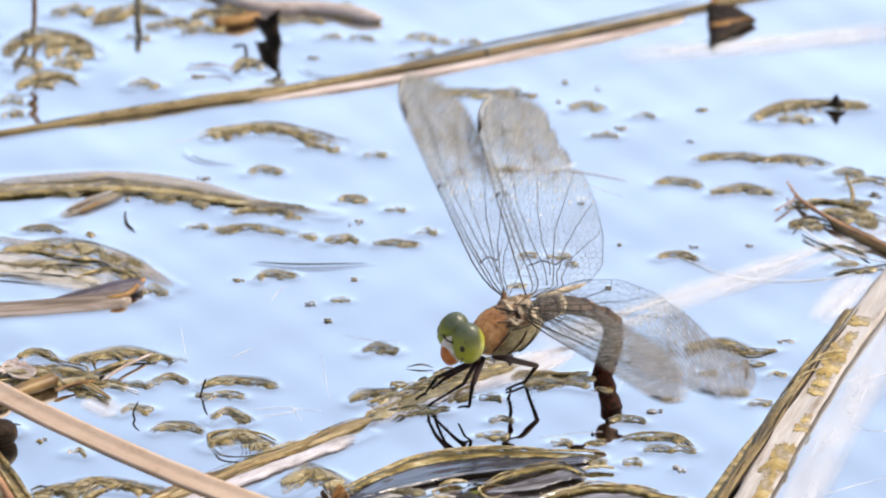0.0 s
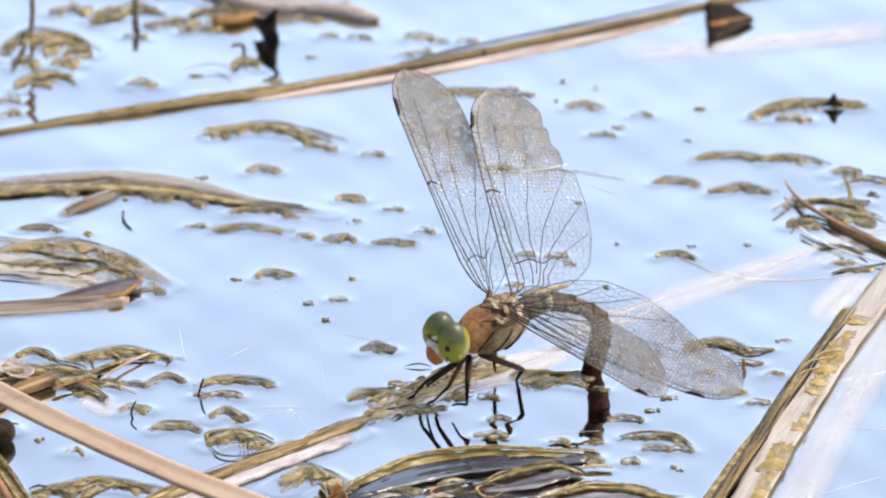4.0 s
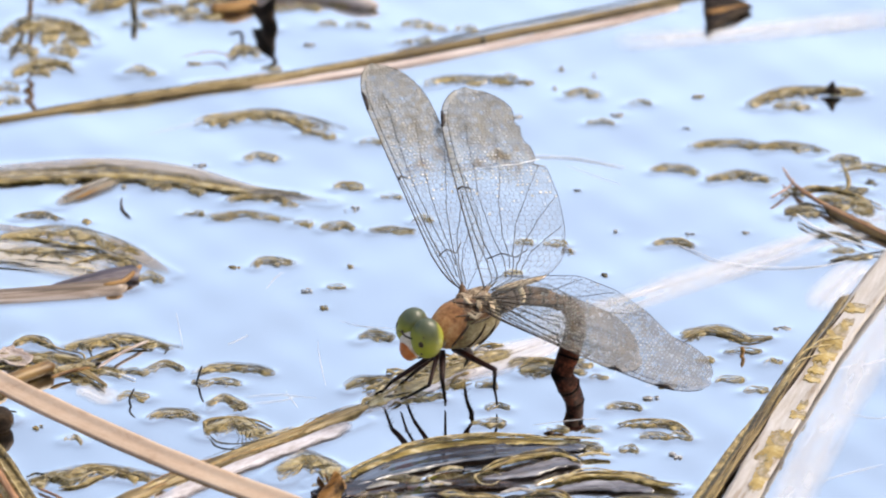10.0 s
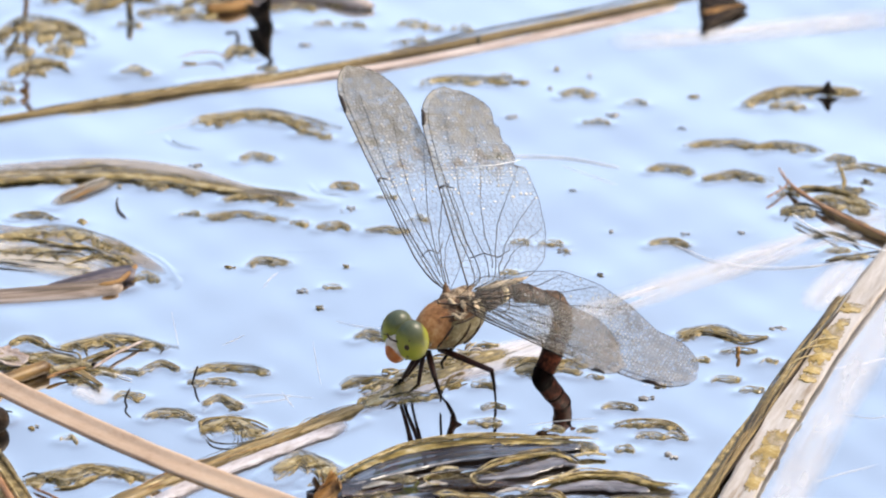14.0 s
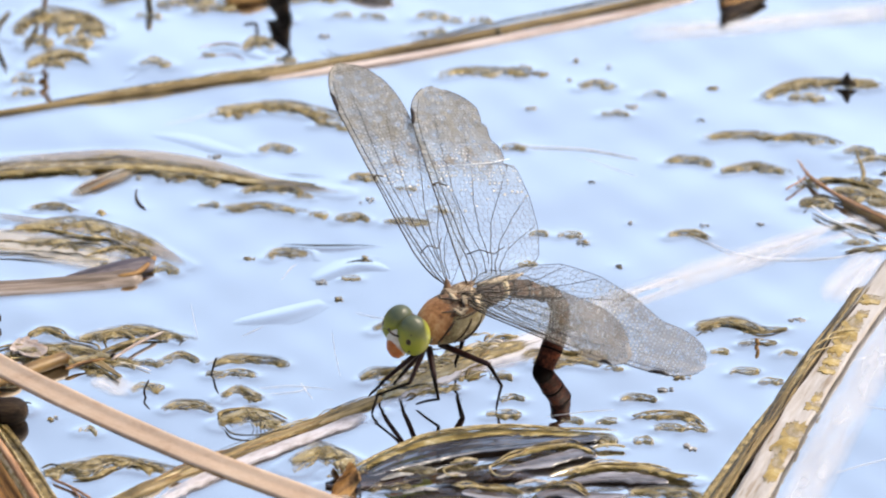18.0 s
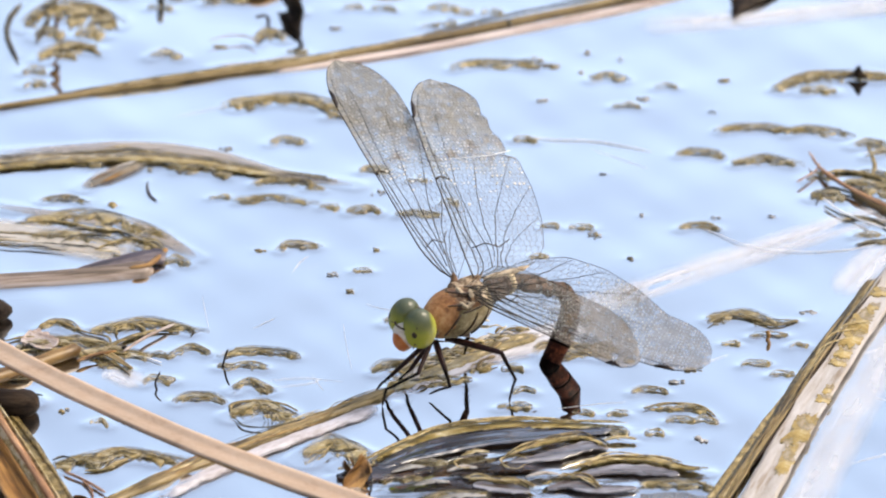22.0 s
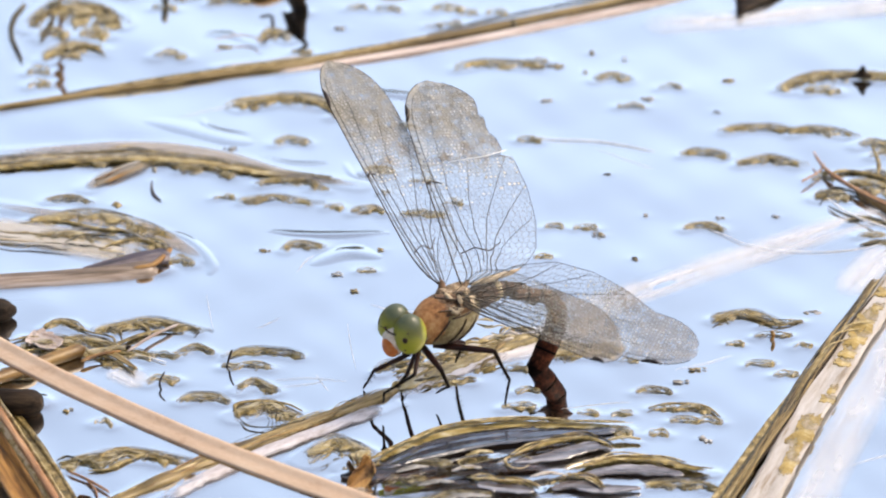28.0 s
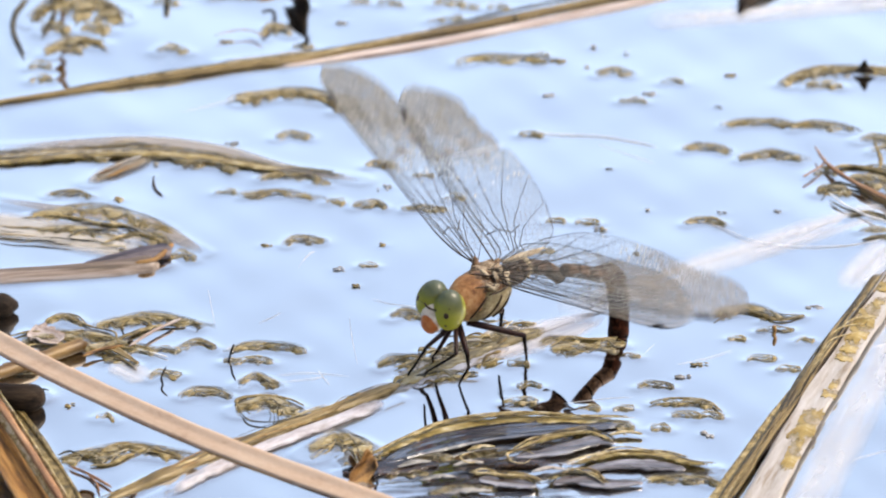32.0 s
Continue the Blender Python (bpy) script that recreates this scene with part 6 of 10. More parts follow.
for k in range(9):
    v = Vector((pr.uniform(-3.6, 3.2), pr.uniform(0.2, 3.8), pr.uniform(3.2, 4.8)))
    q = math.sqrt((v.x / 7.9) ** 2 + (v.y / 4.4) ** 2 + (v.z / 5.0) ** 2)
    solid("hinge_plate", *lumped(TC + BODY @ (v / q * 1.1), (pr.uniform(0.7, 1.3), pr.uniform(0.5, 0.8), 0.4), BODY @ Matrix.Rotation(pr.uniform(0, 3.1), 3, "Z") @ Matrix.Rotation(-0.5, 3, "X"), k + 90, 0.3, 12, 8), MEMBRANULE, thorax, "pale tan plate at the wing hinge")


# head
HC = Vector((-11.0, -9.2, 16.6))
HF = Vector((-0.75, -0.62, -0.22)).normalized()
HL = (Vector((0, 0, 1)).cross(HF)).normalized() * 0.97 + Vector((0, 0, -0.24))
HL.normalize()
HU = HF.cross(HL).normalized()
HEAD = Matrix((HF, HL, HU)).transposed()
head_pose = Matrix.Translation(HC * M) @ HEAD.to_4x4()
head = solid("head", *ellipsoid((-0.9, 0, 0), (2.3, 3.1, 2.8), None, 20, 12), SEAM, dragonfly, "head with huge green eyes", at=head_pose)
for s in (1, -1):
    turn = Matrix.Rotation(radians(-18 * s), 3, "Z") @ Matrix.Rotation(radians(14 * s), 3, "X")
    eye = solid("compound_eye", *ellipsoid((0, 0, 0), (3.1, 2.75, 3.95), None, 32, 20), EYE_MAT, head, "glossy olive-green compound eye", at=Matrix.Translation(Vector((0.0, 2.12 * s, 0.2)) * M) @ turn.to_4x4())
    for a, e, r in ((52 * s, 4, 0.62), (46 * s, -30, 0.32), (64 * s, 24, 0.2)):
        d = Vector((math.cos(radians(e)) * math.cos(radians(a)), math.cos(radians(e)) * math.sin(radians(a)), math.sin(radians(e))))
        c = Vector((d.x * 3.1, d.y * 2.75, d.z * 3.95))
        nq = Vector((d.x / 2.95, d.y / 2.6, d.z / 3.75)).normalized().to_track_quat("X", "Z").to_matrix()
        solid("facet_spot", *ellipsoid(c * 0.985, (0.12, r * 0.8, r), nq, 12, 8), SEAM, head, "dark spot in the eye", at=eye.matrix_basis)
solid("cheek", *lumped((1.8, 0.05, -1.45), (2.1, 2.4, 2.95), Matrix.Identity(3), 7, 0.04), CREAM, head, "cream rim beside the eyes")
solid("face", *lumped((2.36, 0.15, -2.2), (1.8, 1.95, 2.75), Matrix.Identity(3), 8, 0.04), FACE, head, "smooth orange face plate")
solid("brow", *tube(smooth_path([(2.2, -1.9, 1.1), (3.1, -1.0, 1.35), (3.35, 0, 1.4), (3.1, 1.0, 1.35), (2.2, 1.9, 1.1)], 12), [0.2] * 12, 6), SEAM, head, "dark line across the brow")
solid("lip", *lumped((2.3, 0, -3.6), (1.5, 1.9, 0.8), Matrix.Identity(3), 9, 0.05), CREAM, head, "pale lip below the face")
solid("jaw", *lumped((1.8, 0, -4.2), (1.0, 1.2, 0.5), Matrix.Identity(3), 10, 0.05), SEAM, head)
for s in (1, -1):
    solid("antenna", *tube(smooth_path([(3.0, 0.7 * s, 1.3), (3.9, 1.0 * s, 2.2), (4.6, 1.3 * s, 3.2)], 8), [0.12, 0.1, 0.08, 0.07, 0.05, 0.04, 0.03, 0.02], 5), SEAM, head)
    solid("face_edge", *tube(smooth_path([(2.0, 2.3 * s, 0.6), (2.3, 2.65 * s, -1.3), (1.9, 2.6 * s, -2.8), (1.5, 1.9 * s, -3.9)], 10), [0.18] * 10, 6), SEAM, head)


# abdomen: the front half is stiff, the rear half probes under the water
def segments(parent, path, radii, mats, name):
    n = len(path)
    for i in range(n - 1):
        a, b = Vector(path[i]), Vector(path[i + 1])
        pts = [a.lerp(b, q) for q in (-0.04, 0.1, 0.5, 0.88, 1.03)]
        ra, rb = radii[i], radii[i + 1]
        solid(name, *tube(pts, [ra * 0.93, ra, (ra + rb) / 2 * 0.97, rb, rb * 0.96], 16), mats[i % len(mats)], parent)
        d = (b - a).normalized()
        solid("ring", *tube([b - d * 0.25, b + d * 0.15], [rb * 1.02, rb * 1.01], 16), BLACK, parent, "dark joint ring")


abdomen = solid("abdomen", *lumped((4.0, 3.6, 16.9), (3.3, 2.3, 2.3), BODY, 12, 0.05), ABDOMEN, dragonfly, "brown abdomen arched down into the water")
solid("pale_band", *tube([(6.0, 5.2, 17.2), (6.9, 6.0, 17.1)], [2.25, 2.15], 18), BAND, abdomen, "pale band round the abdomen")
segments(abdomen, [(5.5, 4.8, 17.2), (8.4, 7.0, 16.8), (11.6, 9.0, 15.6), (14.5, 10.5, 13.2)], [2.1, 1.45, 1.35, 1.45], [ABDOMEN], "abdomen_segment")
HINGE = Vector((14.5, 10.5, 13.2))
abdomen_tip = solid("abdomen_tip", *lumped((0.3, 0.2, -0.5), (1.5, 1.5, 1.5), Matrix.Identity(3), 13, 0.03), ABDOMEN_WET, dragonfly, "wet dark rear of the abdomen", at=Matrix.Translation(HINGE * M))
abdomen_middle = solid("abdomen_middle", *lumped((-1.0, -0.7, 0.4), (1.3, 1.3, 1.3), Matrix.Identity(3), 14, 0.03), ABDOMEN, dragonfly, "brown middle of the abdomen", at=Matrix.Translation(HINGE * M))
segments(abdomen_middle, [(-7.2, -4.4, 3.0), (-4.8, -3.0, 2.2), (-2.4, -1.5, 1.1), (0, 0, 0)], [1.25, 1.3, 1.3, 1.4], [ABDOMEN], "abdomen_segment")
segments(abdomen_tip, [(0, 0, 0), (2.0, 0.8, -2.8), (2.2, 0.2, -6.2), (1.2, -1.5, -10.0), (0.2, -2.5, -13.4), (-1.0, -4.0, -17.0)], [1.6, 1.8, 2.0, 2.05, 1.9, 1.2], [ABDOMEN, ABDOMEN_WET, ABDOMEN_WET, ABDOMEN_WET, BLACK], "abdomen_segment")


# wings
def wing(name, base, span, length, width, lead, mat, label, torn=False, lobe=False, flecks=0.5, seed=1):
    """A pleated membrane with its veins, a net of six-sided cells, and pale flecks painted as glints in the cells of
    the outer half.
    """
    base, span = Vector(base), Vector(span).normalized()
    fwd = FWD - span * FWD.dot(span)
    fwd.normalize()
    turn = Matrix((span, fwd, span.cross(fwd))).transposed()
    us = [0, 0.05, 0.14, 0.28, 0.44, 0.6, 0.76, 0.88, 0.95, 0.985, 1.0]
    rnd = random.Random(seed)

    def edge(u):
        """Leading edge and chord at u: a smooth outline with a rounded tip and, on a torn wing, bites in the rear edge."""
        if u < 0.76:
            le, w = float(np.interp(u, us, lead)), float(np.interp(u, us, width))
        else:
            l0, w0 = float(np.interp(0.76, us, lead)), float(np.interp(0.76, us, width))
            k = (u - 0.76) / 0.24
            w = w0 * max(0.0, 1 - k ** 2.4) ** 0.55
            le = l0 - (w0 - w) * 0.42 - 0.35 * k
        if torn:
            w *= 1 - float(np.interp(u, (0.56, 0.6, 0.612, 0.63, 0.7, 0.715, 0.8, 0.815, 0.9), (0, 0.0, 0.12, 0.06, 0.03, 0.07, 0.03, 0.09, 0.0)))
        return le, w

    def on(u, v):
        le, w = edge(u)
        pleat = 0.28 * math.cos(v * 17) * (1 - 0.7 * v) * (1 - 0.6 * u)
        return Vector((u * length, le - w * v, pleat + 0.72 * math.sin(u * 2.4) - 0.5 * v * v + 0.03))

    nu, nv = 90, 14
    verts, faces = [], []
    for i in range(nu + 1):
        u = math.sin(i / nu * math.pi / 2) if i > nu * 0.6 else i / (nu * 0.6) * math.sin(0.3 * math.pi)
        for j in range(nv + 1):
            verts.append(on(u, j / nv) - Vector((0, 0, 0.03)))
    for i in range(nu):
        for j in range(nv):
            a = i * (nv + 1) + j
            faces.append((a, a + 1, a + nv + 2, a + nv + 1))
    ob = solid(name, verts, faces, mat, dragonfly, label, at=Matrix.Translation(base * M) @ turn.to_4x4())

    def vein(us_, vs_, r0, r1, kind="vein"):
        pts = [on(float(np.interp(math.sin(q / 40 * math.pi / 2), (0, 1), us_)), float(np.interp(math.sin(q / 40 * math.pi / 2), np.linspace(0, 1, len(vs_)), vs_))) for q in range(41)]
        solid(kind, *tube(pts, [(r0 + (r1 - r0) * q / 40) * 0.72 for q in range(41)], 5), VEIN, ob)

    vein((0, 0.985), (0, 0), 0.22, 0.1, "leading_edge")
    vein((0, 0.5), (0.2, 0.06, 0.03), 0.15, 0.09)
    vein((0, 0.93), (0.3, 0.13, 0.09, 0.08, 0.1), 0.17, 0.07)
    vein((0.05, 0.86), (0.38, 0.24, 0.2, 0.26, 0.34), 0.13, 0.06)
    vein((0.1, 0.74), (0.4, 0.34, 0.38, 0.5, 0.66), 0.12, 0.06)
    vein((0, 0.62), (0.5, 0.42, 0.5, 0.7, 0.95), 0.15, 0.06)
    vein((0, 0.44), (0.62, 0.48, 0.56, 0.74, 0.96), 0.15, 0.06)
    vein((0.02, 0.3), (0.72, 0.56, 0.6, 0.78, 0.97), 0.13, 0.06)
    vein((0.0, 0.99), (1, 1), 0.09, 0.06, "trailing_edge")
    # short dark arch where the leading veins meet, and the knot in the leading edge
    solid("arch", *tube([on(0.15, 0.14), on(0.17, 0.3), on(0.15, 0.46), on(0.19, 0.6)], [0.12, 0.13, 0.12, 0.1], 5), VEIN, ob)
    solid("knot", *tube([on(0.485, 0.0), on(0.5, 0.06), on(0.49, 0.16)], [0.24, 0.17, 0.12], 5), VEIN, ob)

    bars, rims = [], []

    def bar(p, q, r):
        bars.append((p, q, r))

    u = 0.06
    while u < 0.9:
        bar(on(u, 0.0), on(u, float(np.interp(u, (0, 0.2, 0.4, 1), (0.24, 0.14, 0.1, 0.1)))), 0.05)
        u += float(np.interp(u, (0, 0.5, 1), (1.9, 1.5, 1.1))) / length
    # the net: columns of cells across the wing, each shifted by half a cell against the next
    x, columns = 0.05 * length, []
    while x < 0.975 * length:
        step = float(np.interp(x / length, (0.05, 0.3, 0.55, 1), (1.3, 1.12, 0.8, 0.62)))
        x1 = x + step
        u0, u1 = x / length, min(x1 / length, 0.985)
        le, w = edge((u0 + u1) / 2)
        start = rnd.uniform(0, step)
        v, walls = 0.12 + start / w * (0.5 if len(columns) % 2 else 1.0), []
        while v < 0.985:
            walls.append(v + rnd.uniform(-0.16, 0.16) * step / w)
            v += step * rnd.uniform(0.85, 1.15) / w
        columns.append((u0, u1, walls, w, step))
        x = x1
    for c, (u0, u1, walls, w, step) in enumerate(columns):
        d = 0.22 * step / length
        thin = float(np.interp(u0, (0.2, 0.6, 1), (0.038, 0.031, 0.026)))
        for v in walls:
            bar(on(u0 + d, v), on(u1 - d, v), thin)
        before = columns[c - 1][2] if c else []
        joint = sorted([(v, d) for v in walls] + [(v, -d) for v in before if v < 1])
        joint = [(0.11, 0.0)] + joint + [(1.0, 0.0)]
        for (v0, d0), (v1, d1) in zip(joint, joint[1:]):
            bar(on(u0 + d0, v0), on(u0 + d1, v1), thin)
        for v0, v1 in zip([0.11] + walls, walls + [1.0]):
            um, vm = (u0 + u1) / 2, (v0 + v1) / 2
            if um > 0.36 and v1 - v0 > 0.3 * step / w and rnd.random() < flecks * min(1.0, (um - 0.34) * 4):
                rims.append((um, vm, (u1 - u0) * rnd.uniform(0.12, 0.34), (v1 - v0) * rnd.uniform(0.12, 0.34)))
    vs, fs = [], []
    for p, q, r in bars:
        d = q - p
        if d.length < 1e-4:
            continue
        side = Vector((-d.y, d.x, 0)).normalized() * r
        up = Vector((0, 0, r))
        o = len(vs)
        vs += [p + side, p - side * 0.5 + up, p - side * 0.5 - up, q + side, q - side * 0.5 + up, q - side * 0.5 - up]
        fs += [(o, o + 1, o + 4, o + 3), (o + 1, o + 2, o + 5, o + 4), (o + 2, o, o + 3, o + 5)]
    solid("cell_net", vs, fs, NET, ob, "fine dark net of wing cells")["kind"] = "stuff"
    # glints of the cells, put in as small pale patches
    vs, fs = [], []
    for um, vm, du, dv in rims:
        turn_ = rnd.uniform(0, 1)
        for lift_ in (0.05, -0.11):
            o = len(vs)
            vs += [on(min(0.995, um + du * math.cos(a + turn_)), min(0.995, vm + dv * math.sin(a + turn_))) + Vector((0, 0, lift_)) for a in (0, 1.05, 2.1, 3.14, 4.19, 5.24)]
            fs.append(tuple(range(o, o + 6)))
    solid("silt_layer", vs, fs, GLINT, ob, "pale flecks painted as glints in the wing cells")["kind"] = "stuff"
    if lobe:
        solid("membranule", *tube([on(q / 70, 1.0) + Vector((0.25, 0.1, 0.05)) for q in range(5)], [0.3, 0.6, 0.65, 0.5, 0.1], 6), MEMBRANULE, ob, "tan strip at the root of the hindwing")
    if torn:
        solid("stuck_hair", *tube([on(0.585, 0.3) + Vector((0, 0, 0.2)), on(0.6, 0.7) + Vector((0, 0, 0.3)), on(0.63, 1.04) + Vector((0, 0, 0.2))], [0.07, 0.08, 0.06], 5), FIBRE, ob, "white fibre stuck to the wing")
    s0, s1 = on(0.8, 0.0), on(0.88, 0.0)
    solid("wing_spot", *tube([s0, s0.lerp(s1, 0.3) + Vector((0, -0.25, 0)), s0.lerp(s1, 0.7) + Vector((0, -0.25, 0)), s1], [0.2, 0.42, 0.42, 0.2], 6), STIGMA, ob, "dark brown spot near the wing tip")
    return ob


FORE_W = [1.6, 5.6, 10.6, 12.8, 13.2, 13.0, 13.0, 11.2, 7.4, 4.6, 0.3]
FORE_L = [-0.5, 1.0, 1.8, 1.6, 1.2, 0.9, 0.4, -0.3, -0.9, -2.0, -3.4]
HIND_W = [1.4, 6.6, 11.8, 15.0, 15.6, 14.8, 12.2, 9.0, 7.0, 4.4, 0.3]
HIND_L = [0.0, 0.1, 0.2, 0.3, 0.4, 0.4, 0.2, -0.3, -1.3, -2.2, -3.4]
HIND_W_UP = [2.4, 12.2, 16.6, 18.5, 19.0, 18.2, 15.6, 9.0, 7.0, 4.4, 0.3]
wing_rf = wing("forewing", (-2.2, -1.0, 20.6), (-0.40, 0.70, 0.60), 54.2, FORE_W, FORE_L, WING_HIGH, "clear forewing raised, with smoky worn tip", flecks=0.55, seed=21)
wing_rh = wing("hindwing", (0.4, 1.2, 20.6), (-0.15, 0.875, 0.47), 47.6, HIND_W_UP, HIND_L, WING_HIGH, "clear broad hindwing raised, with torn rear edge", torn=True, lobe=True, flecks=0.5, seed=22)
wing_lf = wing("forewing", (-0.8, -3.0, 18.6), (0.63, -0.774, 0.07), 50, [w * 0.8 for w in FORE_W], [0.4 * q for q in FORE_L], WING_LOW, "clear forewing lowered, with smoky worn tip", flecks=0.9, seed=23)
wing_lh = wing("hindwing", (1.4, -1.2, 18.6), (0.888, -0.41, -0.21), 47, [w * q for w, q in zip(HIND_W, (0.9, 0.9, 0.92, 0.94, 0.93, 0.88, 0.82, 0.82, 0.82, 0.82, 0.82))], HIND_L, WING_LOW, "clear broad hindwing lowered, with silt-stained tip", flecks=0.95, seed=24)


# legs: each of three stiff pieces that lie along x from their joint
def leg(hip, thigh, shin, foot, stout=1.0):
    """A thigh at the hip, with a spiny shin and a foot under it; lengths in millimetres."""
    rnd = random.Random(int(thigh * 1000 + hip[0] * 10))
    ob = solid("leg", *tube([(0, 0, 0), (thigh * 0.3, 0, 0), (thigh * 0.75, 0, 0), (thigh * 0.97, 0, 0), (thigh * 1.03, 0, 0)], [r * stout for r in (0.62, 0.64, 0.54, 0.5, 0.3)], 10), FEMUR, dragonfly, "slender dark red-brown leg with spines", at=pose(*[c * M for c in hip]))
    vs, fs = tube([(-0.12, 0, 0), (shin * 0.5, 0, 0), (shin * 1.02, 0, 0)], [0.42 * stout, 0.34 * stout, 0.27 * stout], 8)
    for k in range(11):
        p = Vector((shin * (k + 0.8) / 11.5, 0, 0))
        o = Vector((0.55, (-1) ** k * rnd.uniform(0.4, 1), rnd.uniform(-1, 0.2))).normalized()
        tv, tf = tube([p, p + o * 1.0], [0.07, 0.02], 4)
        fs += [tuple(q + len(vs) for q in f) for f in tf]
        vs += tv
    calf = solid("shin", vs, fs, LEG, ob, "black shin with fine spines", at=pose(thigh * M, 0, 0))
    toe = solid("foot", *tube([(-0.1, 0, 0), (foot * 0.3, 0, 0.1), (foot * 0.65, 0, 0.12), (foot * 0.95, 0, 0), (foot * 1.05, 0.15, -0.05)], [0.27, 0.25, 0.23, 0.2, 0.07], 7), LEG, ob, "black segmented foot", at=pose((thigh + shin) * M, 0, 0))
    return ob, calf, toe


leg_lf = leg((-7.63, -7.00, 11.57), 6.9, 7.1, 3.8, 0.74)
leg_lm = leg((-6.81, -5.50, 11.09), 6.3, 4.8, 4.8)
leg_lh = leg((-4.76, -3.00, 10.46), 11.5, 6.4, 4.5)
leg_rf = leg((-9.16, -6.00, 10.19), 8.7, 4.2, 2.5, 0.74)
leg_rm = leg((-7.83, -4.00, 9.80), 6.8, 5.2, 1.1, 0.74)
leg_rh = leg((-3.22, 0.00, 10.17), 5.8, 4.8, 2.7)


# ---- the pond ----
def water_sheet():
    """One sheet to the horizon, fine where things float: the surface climbs at every wet edge and carries faint ripples."""
    def axis(lo, hi, step, far):
        core = np.arange(lo, hi + step, step)
        out, d = [], step
        while not out or out[-1] < far:
            d *= 1.35
            out.append((out[-1] if out else 0) + d)
        out = np.array(out)
        return np.concatenate([lo - out[::-1], core, core[-1] + out])
    xs, ys = axis(-100, 100, 0.45, 300000.0), axis(-122, 140, 0.6, 300000.0)
    gx, gy = np.meshgrid(xs, ys, indexing="ij")
    h = np.zeros_like(gx)
    near = (np.abs(gx) < 102) & (gy > -126) & (gy < 144)
    px, py = gx[near], gy[near]
    best = np.zeros_like(px)
    for x0, y0, x1, y1, r, lift in WET:
        reach = r + 9.0
        k = np.nonzero((px > min(x0, x1) - reach) & (px < max(x0, x1) + reach) & (py > min(y0, y1) - reach) & (py < max(y0, y1) + reach))[0]
        if not len(k):
            continue
        dx, dy = x1 - x0, y1 - y0
        u = np.clip(((px[k] - x0) * dx + (py[k] - y0) * dy) / (dx * dx + dy * dy + 1e-6), 0, 1)
        d = np.maximum(np.hypot(px[k] - x0 - u * dx, py[k] - y0 - u * dy) - r, 0)
        v = 0.36 * lift * np.exp(-d / 0.8)
        best[k] = np.maximum(best[k], v) + 0.12 * np.minimum(best[k], v)
    rnd = random.Random(5)
    for _ in range(14):
        a, w = rnd.uniform(0, 6.28), rnd.uniform(9, 40)
        best += 0.0008 * w * np.sin((px * math.cos(a) + py * math.sin(a)) * 6.283 / w + rnd.uniform(0, 6.28))
    h[near] = best - 0.05
    nx, ny = gx.shape
    i = np.arange(nx * ny).reshape(nx, ny)
    quads = np.stack([i[:-1, :-1], i[1:, :-1], i[1:, 1:], i[:-1, 1:]], -1).reshape(-1, 4)
    me = bpy.data.meshes.new("water")
    me.vertices.add(nx * ny)
    me.vertices.foreach_set("co", (np.stack([gx, gy, h], -1).reshape(-1, 3) * M).astype(np.float32).ravel())
    me.loops.add(quads.size)
    me.loops.foreach_set("vertex_index", quads.astype(np.int32).ravel())
    me.polygons.add(len(quads))
    me.polygons.foreach_set("loop_start", np.arange(0, quads.size, 4, dtype=np.int32))
    me.polygons.foreach_set("use_smooth", np.ones(len(quads), dtype=bool))
    me.update(calc_edges=True)
    me.materials.append(WATER)
    return tagged(new("water", me), "still pond water mirroring a pale blue sky", "water", kind="structure")


water_sheet()
k = 300.0
bed = solid("ground", [(-k / M, -k / M, -60), (k / M, -k / M, -60), (k / M, k / M, -60), (-k / M, k / M, -60)], [(0, 1, 2, 3)], MUD, smooth=False)
tagged(bed, "dark brown mud bed of the pond", "mud", kind="structure")


# ripples that run over the water at times: shallow swells, sunk below the surface while it is calm
def ripple(wide, high, *xy):
    pts = smooth_path(lay(0, *xy), 40)
    o = pts[len(pts) // 2]
    verts, faces = [], []
    for i, p in enumerate(pts):
        d = (pts[min(i + 1, 39)] - pts[max(i - 1, 0)]).normalized()
        side = Vector((-d.y, d.x, 0))
        end = math.sin(math.pi * i / 39) ** 0.7
        for j in range(11):
            v = -1 + j / 5
            z = 0.62 * high * end * (0.5 + 0.5 * math.cos(math.pi * v)) - 0.1
            verts.append(p - o + side * v * wide * 1.5 * (0.4 + 0.6 * end) + Vector((0, 0, z)))
    for i in range(39):
        for j in range(10):
            a = i * 11 + j
            faces.append((a, a + 11, a + 12, a + 1))
    ob = solid("ripple", verts, faces, WATER, at=pose(o.x * M, o.y * M, -0.0015))
    RIPPLES.append((ob, o))
    return tagged(ob, "shallow ripple running over the pond water", "ripple", "ripples on the water")


RIPPLES = []
ripple(1.5, 0.34, -58.8, 1.0, -50.5, -6.7, -46.3, -16.5, -46.7, -22.4)
ripple(1.3, 0.3, -38.9, -1.8, -28.9, -3.8, -13.3, -2.8)
ripple(2.6, 0.42, -30.6, -18.4, -22.3, -11.7, -14.8, -14.7)
ripple(3.0, 0.42, -45.2, -37.5, -36.0, -33.5, -27.0, -27.4)
ripple(1.1, 0.26, -50.6, 49.2, -49.6, 45.2, -46.1, 42.3, -39.5, 40.8)
ripple(1.4, 0.3, -42.2, 33.3, -34.7, 28.2, -25.2, 27.6)
ripple(1.4, 0.32, -66.6, 70.6, -61.2, 80.3, -56.1, 88.3)
ripple(1.1, 0.26, -29.9, 88.3, -27.2, 83.3, -21.0, 81.0)
ripple(1.2, 0.3, -24.1, 28.6, -21.5, 21.6, -15.2, 20.6)
